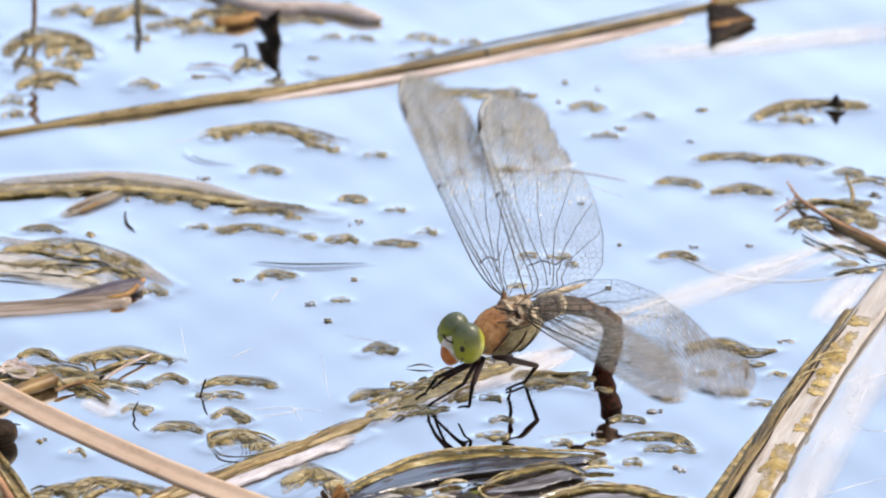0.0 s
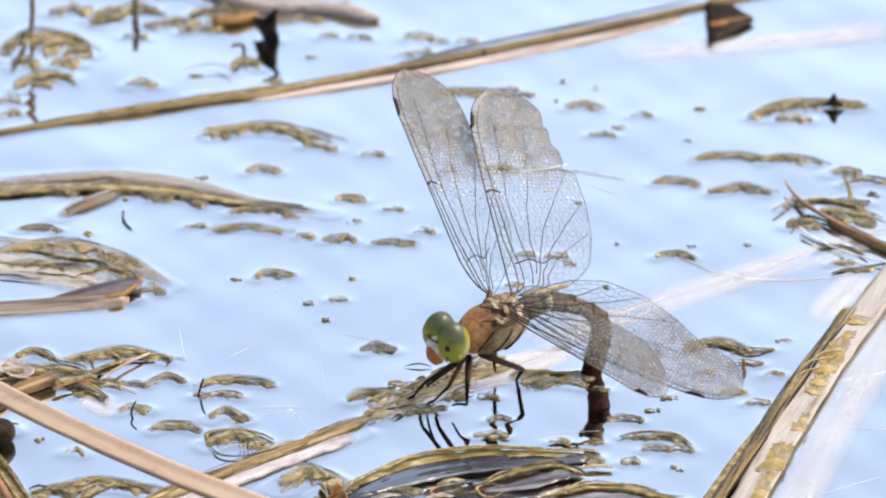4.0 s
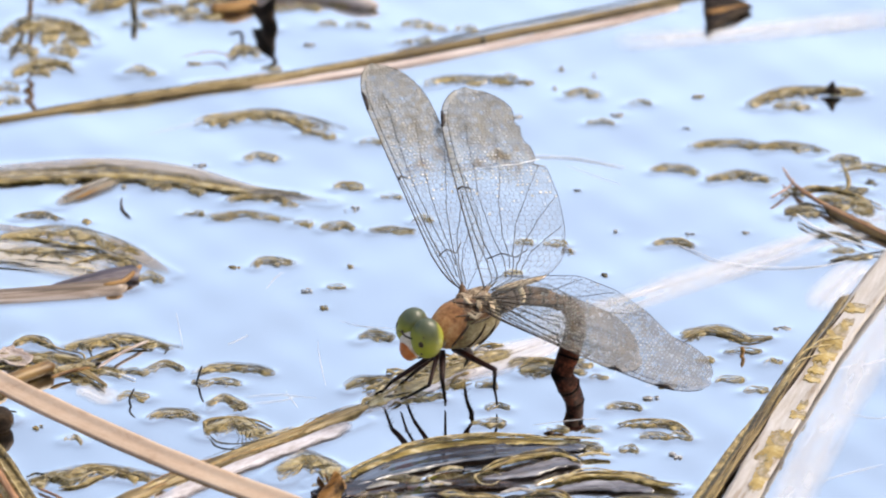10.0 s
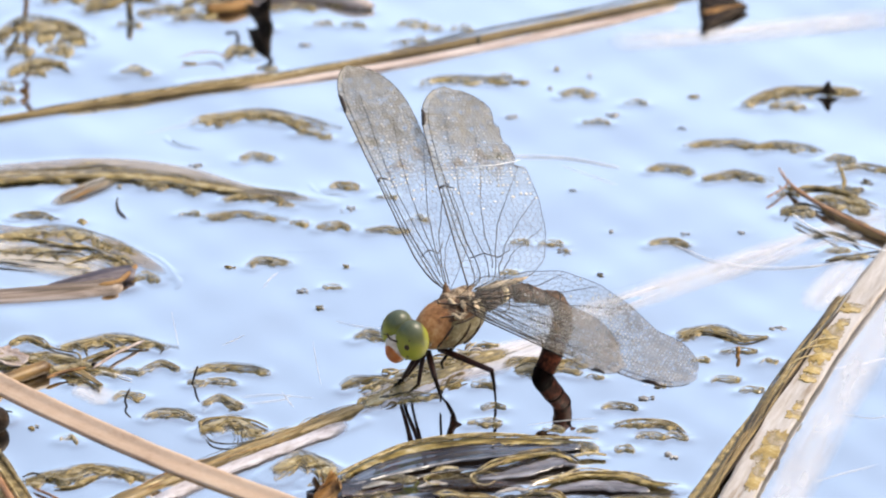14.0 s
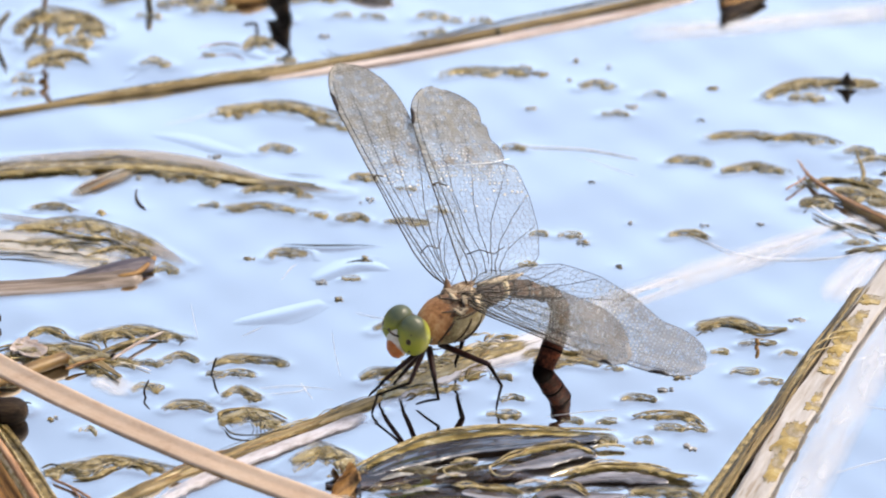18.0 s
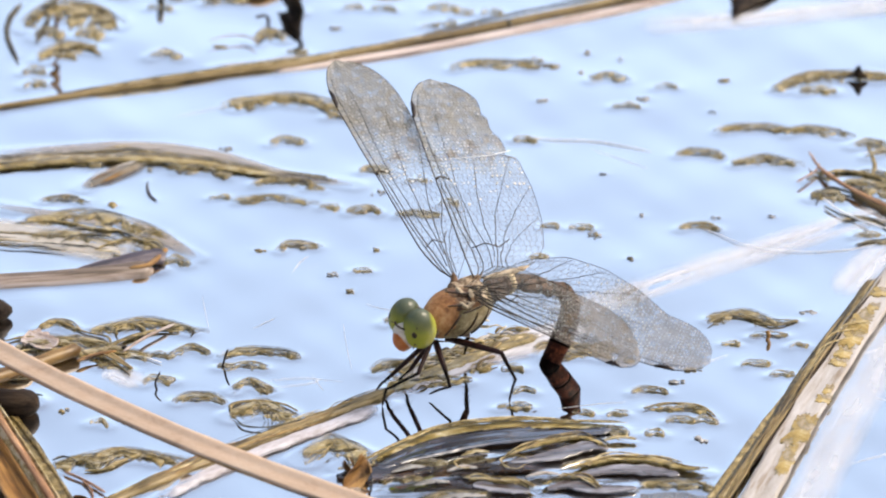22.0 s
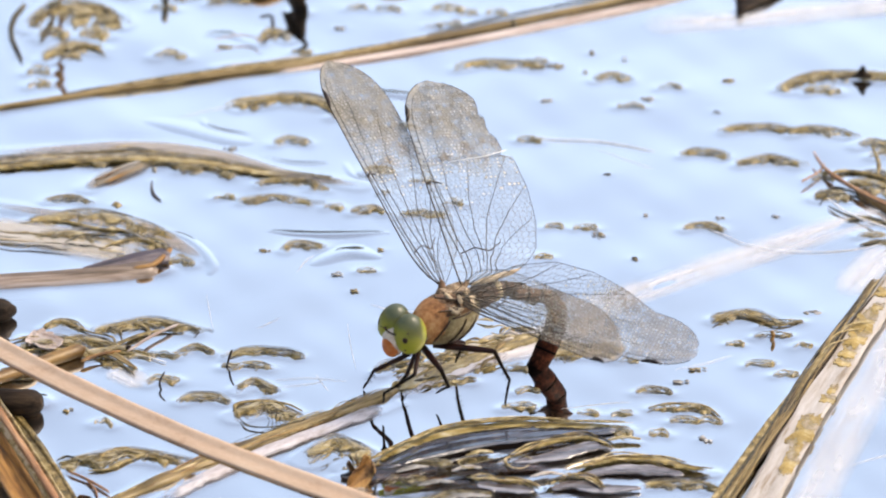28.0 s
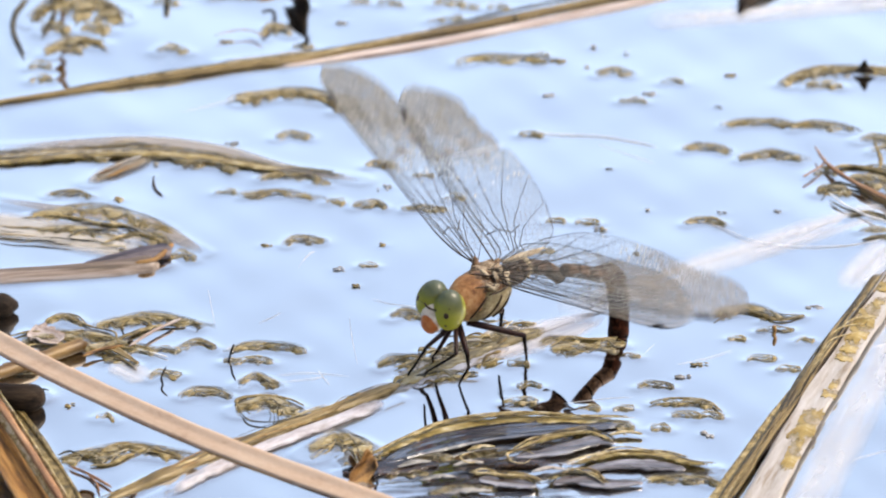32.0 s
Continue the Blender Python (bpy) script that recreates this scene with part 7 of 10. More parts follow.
ripple(3.4, 0.4, -66.0, 48.0, -56.0, 45.0, -45.0, 38.5, -38.0, 36.5)
ripple(2.0, 0.3, -55.0, 84.0, -47.0, 87.0, -40.0, 82.0)
ripple(1.2, 0.28, -29.9, -9.7, -31.6, -4.9, -36.6, -6.0, -38.2, -10.2)
ripple(1.6, 0.3, -25.4, 60.8, -14.0, 59.6, -3.0, 57.0)


# an unseen dark shore round the pond, added for ripples and wet rims to mirror
def shore():
    rnd = random.Random(31)
    n, rings = 240, 9
    verts, faces = [], []
    for i in range(n):
        a = 2 * math.pi * i / n
        tall = 4000 + 900 * noise.noise(Vector((math.cos(a) * 4, math.sin(a) * 4, 2.0))) + rnd.uniform(-350, 350)
        for j in range(rings):
            v = j / (rings - 1)
            r = 12000 + 2600 * v + 500 * noise.noise(Vector((math.cos(a) * 9, math.sin(a) * 9, v * 5))) + rnd.uniform(-120, 120)
            verts.append((r * math.cos(a), r * math.sin(a), -60 + tall * math.sin(min(1.0, v * 1.35) * math.pi / 2) + rnd.uniform(-90, 90) * v))
    for i in range(n):
        for j in range(rings - 1):
            p, q = i * rings + j, (i + 1) % n * rings + j
            faces.append((p, q, q + 1, p + 1))
    return tagged(solid("backdrop", verts, faces, SHORE, smooth=False), "unseen dark belt round the pond, added for the water to mirror", "bank", kind="structure")


shore()


# ---- what moves ----
def buzz(rows, spans):
    """Rows of a wing with a quick shiver added in the given spans: start, end, degrees."""
    out = []
    times = [t for t, _m in rows]
    shiver = sorted({n for a, b, _d in spans for n in range(round(a * FPS), round(b * FPS) + 1)})
    for t, m in rows:
        if round(t * FPS) not in shiver:
            out.append((t, m))
    for n in shiver:
        t = n / FPS
        k = max(0, min(len(rows) - 2, sum(q <= t for q in times) - 1))
        (t0, m0), (t1, m1) = rows[k], rows[k + 1]
        m = m0.lerp(m1, (t - t0) / (t1 - t0))
        deg = max(d * min(1.0, (t - a) * 4 + (a == 0), (b - t) * 4 + (b == 32)) for a, b, d in spans if a - 0.01 <= t <= b + 0.01)
        out.append((t, m @ pose(0, 0, 0, 0, deg * math.sin(n * math.pi / 2))))
    return sorted(out, key=lambda r: r[0])


SHIVER = ((0, 0.6, 4.0), (10.7, 11.3, 3.5), (23.7, 24.3, 3.5), (28.5, 32, 4.5))


def motions():
    walk(dragonfly, [
        (0.0, pose(0.01282, -0.06215, 0.00002, -1.48, 1.66, -0.02)),
        (0.5, pose(0.01242, -0.06106, 0.00001, -1.40, 1.57, -0.65)),
        (1.0, pose(0.01213, -0.06157, 0.00003, -1.99, 2.22, -1.85)),
        (1.5, pose(0.01229, -0.06358, 0.00005, -2.75, 3.08, -1.81)),
        (2.0, pose(0.01166, -0.06281, 0.00005, -2.57, 2.88, -0.57)),
        (2.5, pose(0.01141, -0.06262, 0.00002, -1.79, 2.01, -0.59)),
        (3.0, pose(0.01135, -0.06267, 0.00003, -2.07, 2.32, -1.20)),
        (3.5, pose(0.01131, -0.06105, 0.00000, -0.63, 0.71, -0.69)),
        (5.5, pose(0.00972, -0.06334, 0.00000, -0.27, 0.30, -0.67)),
        (6.0, pose(0.01000, -0.06382, 0.00000, 0.01, -0.01, -0.04)),
        (6.5, pose(0.00782, -0.06253, 0.00000, 0.03, -0.03, -0.08)),
        (7.0, pose(0.00673, -0.06327, 0.00000, 0.17, -0.20, -1.28)),
        (7.5, pose(0.00686, -0.06290, 0.00000, 0.79, -0.88, -0.16)),
        (8.0, pose(0.00611, -0.06334, 0.00000, -0.36, 0.40, -0.01)),
        (8.5, pose(0.00595, -0.06409, 0.00000, -0.46, 0.52, 0.67)),
        (9.0, pose(0.00640, -0.06400, 0.00000, 0.00, -0.00, 0.00)),
        (9.5, pose(0.00656, -0.06400, 0.00000, 0.09, -0.10, -0.66)),
        (10.0, pose(0.00655, -0.06403, 0.00000, -0.02, 0.02, -0.04)),
        (10.5, pose(0.00672, -0.06484, 0.00000, -0.32, 0.36, -0.60)),
        (11.0, pose(0.00625, -0.06328, 0.00000, -0.08, 0.08, 0.61)),
        (11.5, pose(0.00638, -0.06309, 0.00000, 0.68, -0.76, 0.51)),
        (12.0, pose(0.00625, -0.06519, 0.00000, -0.30, 0.33, -0.60)),
        (12.5, pose(0.00577, -0.06280, 0.00000, 0.31, -0.34, 0.56)),
        (13.0, pose(0.00496, -0.06261, 0.00001, 1.00, -1.13, 1.07)),
        (13.5, pose(0.00547, -0.06436, 0.00000, 0.08, -0.09, -0.64)),
        (14.0, pose(0.00493, -0.06327, 0.00001, 1.37, -1.54, 1.02)),
        (14.5, pose(0.00431, -0.06329, 0.00002, 1.44, -1.62, 0.41)),
        (16.5, pose(0.00238, -0.06418, 0.00003, 1.96, -2.20, 2.16)),
        (17.0, pose(0.00116, -0.06437, 0.00001, 1.20, -1.34, 2.32)),
        (17.5, pose(0.00127, -0.06400, 0.00003, 1.96, -2.20, 2.21)),
        (18.0, pose(0.00147, -0.06520, 0.00001, 0.85, -0.96, 1.82)),
        (18.5, pose(0.00156, -0.06476, 0.00001, 1.27, -1.42, 1.70)),
        (19.0, pose(0.00114, -0.06520, 0.00000, 0.69, -0.77, 3.08)),
        (19.5, pose(0.00139, -0.06522, 0.00000, 0.77, -0.86, 2.45)),
        (20.0, pose(0.00119, -0.06663, 0.00000, -0.42, 0.47, 2.62)),
        (20.5, pose(0.00085, -0.06446, 0.00000, 0.81, -0.90, 2.44)),
        (21.0, pose(0.00021, -0.06435, 0.00001, 1.11, -1.24, 3.00)),
        (21.5, pose(0.00038, -0.06522, 0.00001, 0.85, -0.96, 1.84)),
        (22.0, pose(0.00057, -0.06600, 0.00000, 0.58, -0.65, 1.24)),
        (22.5, pose(0.00042, -0.06726, 0.00000, 0.33, -0.37, 0.04)),
        (23.0, pose(0.00043, -0.06907, 0.00000, -0.30, 0.33, -1.07)),
        (23.5, pose(-0.00069, -0.06785, 0.00000, 0.55, -0.62, 1.29)),
        (24.0, pose(-0.00071, -0.06851, 0.00001, 1.00, -1.12, 0.63)),
        (24.5, pose(-0.00148, -0.06786, 0.00000, 0.52, -0.59, 1.30)),
        (25.0, pose(-0.00178, -0.06880, 0.00000, -0.34, 0.39, 2.10)),
        (25.5, pose(-0.00168, -0.07024, 0.00002, -1.56, 1.75, 2.22)),
        (27.5, pose(-0.00275, -0.06812, 0.00000, -0.72, 0.81, 4.68)),
        (28.0, pose(-0.00290, -0.06920, 0.00000, -0.63, 0.71, 4.02)),
        (28.5, pose(-0.00176, -0.06785, 0.00004, -2.23, 2.50, 4.20)),
        (29.0, pose(0.00207, -0.06912, 0.00012, -4.10, 4.58, 3.56)),
        (29.5, pose(0.00348, -0.06986, 0.00012, -4.10, 4.59, 3.55)),
        (30.0, pose(0.00347, -0.06884, 0.00007, -3.17, 3.55, 2.85)),
        (30.5, pose(0.00295, -0.06767, 0.00006, -2.83, 3.16, 5.43)),
        (31.0, pose(0.00266, -0.06668, 0.00010, -3.74, 4.18, 6.12)),
        (31.5, pose(0.00112, -0.06191, 0.00003, -2.05, 2.30, 11.03)),
        (32.0, pose(0.00225, -0.06235, 0.00004, -2.28, 2.55, 9.76)),
    ])
    walk(wing_rf, buzz([
        (0.0, pose(-0.00421, 0.00041, 0.02064, 0.32, -26.18, 116.61)),
        (0.5, pose(-0.00421, 0.00041, 0.02064, 0.38, -26.72, 117.01)),
        (1.0, pose(-0.00421, 0.00041, 0.02064, 1.55, -28.04, 116.03)),
        (1.5, pose(-0.00421, 0.00041, 0.02064, 0.86, -29.29, 116.50)),
        (2.0, pose(-0.00421, 0.00041, 0.02064, 1.27, -29.48, 115.26)),
        (2.5, pose(-0.00421, 0.00041, 0.02064, 1.29, -28.84, 115.60)),
        (3.0, pose(-0.00421, 0.00041, 0.02064, 1.93, -28.62, 115.09)),
        (3.5, pose(-0.00421, 0.00041, 0.02064, 2.46, -26.22, 114.75)),
        (5.5, pose(-0.00421, 0.00041, 0.02064, 3.24, -27.44, 113.89)),
        (6.0, pose(-0.00421, 0.00041, 0.02064, 2.32, -28.67, 114.70)),
        (6.5, pose(-0.00421, 0.00041, 0.02064, 1.95, -27.00, 115.33)),
        (7.0, pose(-0.00421, 0.00041, 0.02064, 3.22, -28.30, 114.49)),
        (7.5, pose(-0.00421, 0.00041, 0.02064, 3.67, -27.72, 113.44)),
        (8.0, pose(-0.00421, 0.00041, 0.02064, 2.22, -26.90, 114.81)),
        (8.5, pose(-0.00421, 0.00041, 0.02064, 1.95, -26.44, 114.68)),
        (9.0, pose(-0.00421, 0.00041, 0.02064, 2.73, -27.04, 114.29)),
        (9.5, pose(-0.00421, 0.00041, 0.02064, 2.58, -26.10, 114.97)),
        (10.0, pose(-0.00421, 0.00041, 0.02064, 2.40, -26.25, 114.75)),
        (10.5, pose(-0.00421, 0.00041, 0.02064, 1.51, -25.78, 116.13)),
        (11.0, pose(-0.00421, 0.00041, 0.02064, 1.11, -24.65, 115.97)),
        (11.5, pose(-0.00421, 0.00041, 0.02064, 2.01, -25.90, 115.19)),
        (12.0, pose(-0.00421, 0.00041, 0.02064, 2.17, -27.07, 115.28)),
        (12.5, pose(-0.00421, 0.00041, 0.02064, 1.77, -25.08, 115.34)),
        (13.0, pose(-0.00421, 0.00041, 0.02064, 2.48, -24.96, 114.40)),
        (13.5, pose(-0.00421, 0.00041, 0.02064, 2.23, -25.91, 115.44)),
        (14.0, pose(-0.00421, 0.00041, 0.02064, 2.60, -25.21, 114.43)),
        (14.5, pose(-0.00421, 0.00041, 0.02064, 2.08, -26.25, 115.50)),
        (16.5, pose(-0.00421, 0.00041, 0.02064, 0.59, -26.50, 116.55)),
        (17.0, pose(-0.00421, 0.00041, 0.02064, 0.74, -23.94, 116.00)),
        (17.5, pose(-0.00421, 0.00041, 0.02064, 0.65, -23.81, 116.55)),
        (18.0, pose(-0.00421, 0.00041, 0.02064, 0.47, -25.09, 116.52)),
        (18.5, pose(-0.00421, 0.00041, 0.02064, 0.45, -24.86, 116.82)),
        (19.0, pose(-0.00421, 0.00041, 0.02064, 0.04, -24.51, 116.18)),
        (19.5, pose(-0.00421, 0.00041, 0.02064, 0.32, -25.20, 116.26)),
        (20.0, pose(-0.00421, 0.00041, 0.02064, -0.28, -26.43, 116.35)),
        (20.5, pose(-0.00421, 0.00041, 0.02064, -1.14, -26.37, 118.16)),
        (21.0, pose(-0.00421, 0.00041, 0.02064, -1.56, -25.21, 118.55)),
        (21.5, pose(-0.00421, 0.00041, 0.02064, -2.18, -25.23, 120.01)),
        (22.0, pose(-0.00421, 0.00041, 0.02064, -1.51, -24.48, 119.39)),
        (22.5, pose(-0.00421, 0.00041, 0.02064, -0.84, -26.35, 119.14)),
        (23.0, pose(-0.00421, 0.00041, 0.02064, -0.31, -26.73, 118.89)),
        (23.5, pose(-0.00421, 0.00041, 0.02064, -0.87, -25.65, 118.51)),
        (24.0, pose(-0.00421, 0.00041, 0.02064, -0.02, -25.61, 118.03)),
        (24.5, pose(-0.00421, 0.00041, 0.02064, -0.40, -24.63, 117.91)),
        (25.0, pose(-0.00421, 0.00041, 0.02064, -1.10, -25.38, 117.86)),
        (25.5, pose(-0.00421, 0.00041, 0.02064, -1.76, -25.14, 118.01)),
        (27.5, pose(-0.00421, 0.00041, 0.02064, 0.70, -24.77, 119.64)),
        (28.0, pose(-0.00421, 0.00041, 0.02064, 3.04, -27.01, 116.59)),
        (28.5, pose(-0.00421, 0.00041, 0.02064, 0.61, -23.91, 119.35)),
        (29.0, pose(-0.00421, 0.00041, 0.02064, 0.54, -26.85, 118.93)),
        (29.5, pose(-0.00421, 0.00041, 0.02064, 1.24, -26.01, 117.91)),
        (30.0, pose(-0.00421, 0.00041, 0.02064, 0.73, -28.14, 119.45)),
        (30.5, pose(-0.00421, 0.00041, 0.02064, 0.21, -25.33, 118.81)),
        (31.0, pose(-0.00421, 0.00041, 0.02064, -0.33, -27.66, 118.71)),
        (31.5, pose(-0.00421, 0.00041, 0.02064, -2.55, -21.32, 119.63)),
        (32.0, pose(-0.00421, 0.00041, 0.02064, -1.46, -22.16, 118.69)),
    ], SHIVER))
    walk(wing_rh, buzz([
        (0.0, pose(0.00078, 0.00112, 0.02032, 4.50, -28.42, 105.83)),
        (0.5, pose(0.00078, 0.00112, 0.02032, 4.83, -28.86, 106.07)),
        (1.0, pose(0.00078, 0.00112, 0.02032, 6.28, -29.71, 105.14)),
        (1.5, pose(0.00078, 0.00112, 0.02032, 6.22, -30.84, 105.32)),
        (2.0, pose(0.00078, 0.00112, 0.02032, 6.87, -30.97, 104.23)),
        (2.5, pose(0.00078, 0.00112, 0.02032, 6.91, -30.51, 104.50)),
        (3.0, pose(0.00078, 0.00112, 0.02032, 7.57, -30.27, 104.06)),
        (3.5, pose(0.00078, 0.00112, 0.02032, 7.61, -28.36, 103.95)),
        (5.5, pose(0.00078, 0.00112, 0.02032, 9.33, -29.31, 102.92)),
        (6.0, pose(0.00078, 0.00112, 0.02032, 9.08, -30.47, 103.35)),
        (6.5, pose(0.00078, 0.00112, 0.02032, 7.54, -28.78, 104.01)),
        (7.0, pose(0.00078, 0.00112, 0.02032, 8.05, -29.07, 103.29)),
        (7.5, pose(0.00078, 0.00112, 0.02032, 7.53, -28.10, 102.49)),
        (8.0, pose(0.00078, 0.00112, 0.02032, 5.36, -27.24, 103.56)),
        (8.5, pose(0.00078, 0.00112, 0.02032, 4.27, -26.47, 103.43)),
        (9.0, pose(0.00078, 0.00112, 0.02032, 4.22, -26.33, 103.09)),
        (9.5, pose(0.00078, 0.00112, 0.02032, 4.63, -25.70, 103.53)),
        (10.0, pose(0.00078, 0.00112, 0.02032, 5.31, -25.93, 103.18)),
        (10.5, pose(0.00078, 0.00112, 0.02032, 5.23, -25.80, 104.15)),
        (11.0, pose(0.00078, 0.00112, 0.02032, 5.44, -25.10, 103.91)),
        (11.5, pose(0.00078, 0.00112, 0.02032, 7.22, -25.98, 103.08)),
        (12.0, pose(0.00078, 0.00112, 0.02032, 8.38, -26.93, 102.92)),
        (12.5, pose(0.00078, 0.00112, 0.02032, 8.37, -25.55, 102.96)),
        (13.0, pose(0.00078, 0.00112, 0.02032, 9.70, -25.40, 102.09)),
        (13.5, pose(0.00078, 0.00112, 0.02032, 10.10, -26.08, 102.91)),
        (14.0, pose(0.00078, 0.00112, 0.02032, 10.69, -25.37, 102.26)),
        (14.5, pose(0.00078, 0.00112, 0.02032, 10.91, -26.17, 103.07)),
        (16.5, pose(0.00028, 0.00112, 0.02032, 11.50, -26.30, 104.11)),
        (17.0, pose(0.00028, 0.00112, 0.02032, 11.42, -24.20, 104.05)),
        (17.5, pose(0.00028, 0.00112, 0.02032, 11.71, -24.04, 104.60)),
        (18.0, pose(0.00028, 0.00112, 0.02032, 12.32, -24.96, 104.48)),
        (18.5, pose(0.00028, 0.00112, 0.02032, 12.65, -24.71, 104.84)),
        (19.0, pose(0.00028, 0.00112, 0.02032, 12.71, -24.41, 104.41)),
        (19.5, pose(0.00028, 0.00112, 0.02032, 13.04, -25.01, 104.47)),
        (20.0, pose(0.00028, 0.00112, 0.02032, 12.86, -26.20, 104.38)),
        (20.5, pose(0.00028, 0.00112, 0.02032, 12.04, -26.51, 105.87)),
        (21.0, pose(0.00028, 0.00112, 0.02032, 11.33, -25.85, 106.37)),
        (21.5, pose(0.00028, 0.00112, 0.02032, 10.73, -26.16, 107.58)),
        (22.0, pose(0.00028, 0.00112, 0.02032, 11.00, -25.56, 107.28)),
        (22.5, pose(0.00028, 0.00112, 0.02032, 11.95, -26.96, 106.92)),
        (23.0, pose(0.00028, 0.00112, 0.02032, 12.39, -27.27, 106.76)),
        (23.5, pose(0.00028, 0.00112, 0.02032, 10.55, -26.55, 106.38)),
        (24.0, pose(0.00028, 0.00112, 0.02032, 10.02, -26.34, 105.86)),
        (24.5, pose(0.00028, 0.00112, 0.02032, 8.32, -25.68, 105.66)),
        (25.0, pose(0.00028, 0.00112, 0.02032, 6.82, -26.42, 105.32)),
        (25.5, pose(0.00028, 0.00112, 0.02032, 5.08, -26.39, 105.24)),
        (27.5, pose(0.00028, 0.00112, 0.02032, 2.03, -25.64, 106.01)),
        (28.0, pose(0.00028, 0.00112, 0.02032, 3.32, -27.04, 103.33)),
        (28.5, pose(0.00028, 0.00112, 0.02032, -0.54, -24.35, 107.29)),
        (29.0, pose(0.00028, 0.00112, 0.02032, -1.11, -25.96, 108.55)),
        (29.5, pose(0.00028, 0.00112, 0.02032, 1.61, -26.21, 108.16)),
        (30.0, pose(0.00028, 0.00112, 0.02032, 3.89, -28.88, 109.63)),
        (30.5, pose(0.00028, 0.00112, 0.02032, 2.84, -25.50, 109.93)),
        (31.0, pose(0.00028, 0.00112, 0.02032, 2.81, -26.07, 110.40)),
        (31.5, pose(0.00028, 0.00112, 0.02032, 2.04, -21.05, 110.13)),
        (32.0, pose(0.00028, 0.00112, 0.02032, 5.29, -20.99, 108.25)),
    ], SHIVER))
    walk(wing_lf, buzz([
        (0.0, pose(-0.00083, -0.00285, 0.01904, -96.01, 2.09, -54.66)),
        (6.0, pose(-0.00083, -0.00285, 0.01904, -97.08, -0.92, -54.87)),
        (9.0, pose(-0.00083, -0.00285, 0.01904, -98.10, -4.25, -54.36)),
        (13.0, pose(-0.00083, -0.00285, 0.01904, -97.84, -4.05, -56.10)),
        (19.0, pose(-0.00083, -0.00285, 0.01904, -99.45, -4.42, -54.75)),
        (23.0, pose(-0.00083, -0.00285, 0.01904, -97.13, -1.94, -54.10)),
        (28.0, pose(-0.00083, -0.00285, 0.01904, -97.66, -5.28, -58.19)),
        (29.0, pose(-0.00083, -0.00285, 0.01904, -98.49, -6.82, -53.80)),
        (30.0, pose(-0.00083, -0.00285, 0.01904, -99.64, -2.79, -51.50)),
        (31.0, pose(-0.00083, -0.00285, 0.01904, -100.68, -2.44, -51.48)),
        (32.0, pose(-0.00083, -0.00285, 0.01904, -101.09, -4.79, -55.22)),
    ], SHIVER))
    walk(wing_lh, buzz([
        (0.0, pose(-0.00027, -0.00160, 0.01809, -142.81, 7.94, -30.82)),
        (6.0, pose(-0.00027, -0.00160, 0.01809, -149.81, 9.71, -28.80)),
        (9.0, pose(-0.00027, -0.00160, 0.01809, -150.07, 8.22, -32.06)),
        (13.0, pose(-0.00027, -0.00160, 0.01809, -146.74, 8.22, -32.99)),
        (19.0, pose(-0.00027, -0.00160, 0.01809, -146.80, 8.24, -28.81)),
        (23.0, pose(-0.00027, -0.00160, 0.01809, -144.22, 7.28, -30.09)),
        (28.0, pose(-0.00027, -0.00160, 0.01809, -147.38, 3.06, -33.39)),
        (29.0, pose(-0.00027, -0.00160, 0.01809, -147.71, 4.71, -22.83)),
        (30.0, pose(-0.00027, -0.00160, 0.01809, -146.96, 6.52, -20.39)),
        (31.0, pose(-0.00027, -0.00160, 0.01809, -149.96, 6.14, -19.89)),
        (32.0, pose(-0.00027, -0.00160, 0.01809, -148.93, 1.98, -25.16)),
    ], SHIVER))
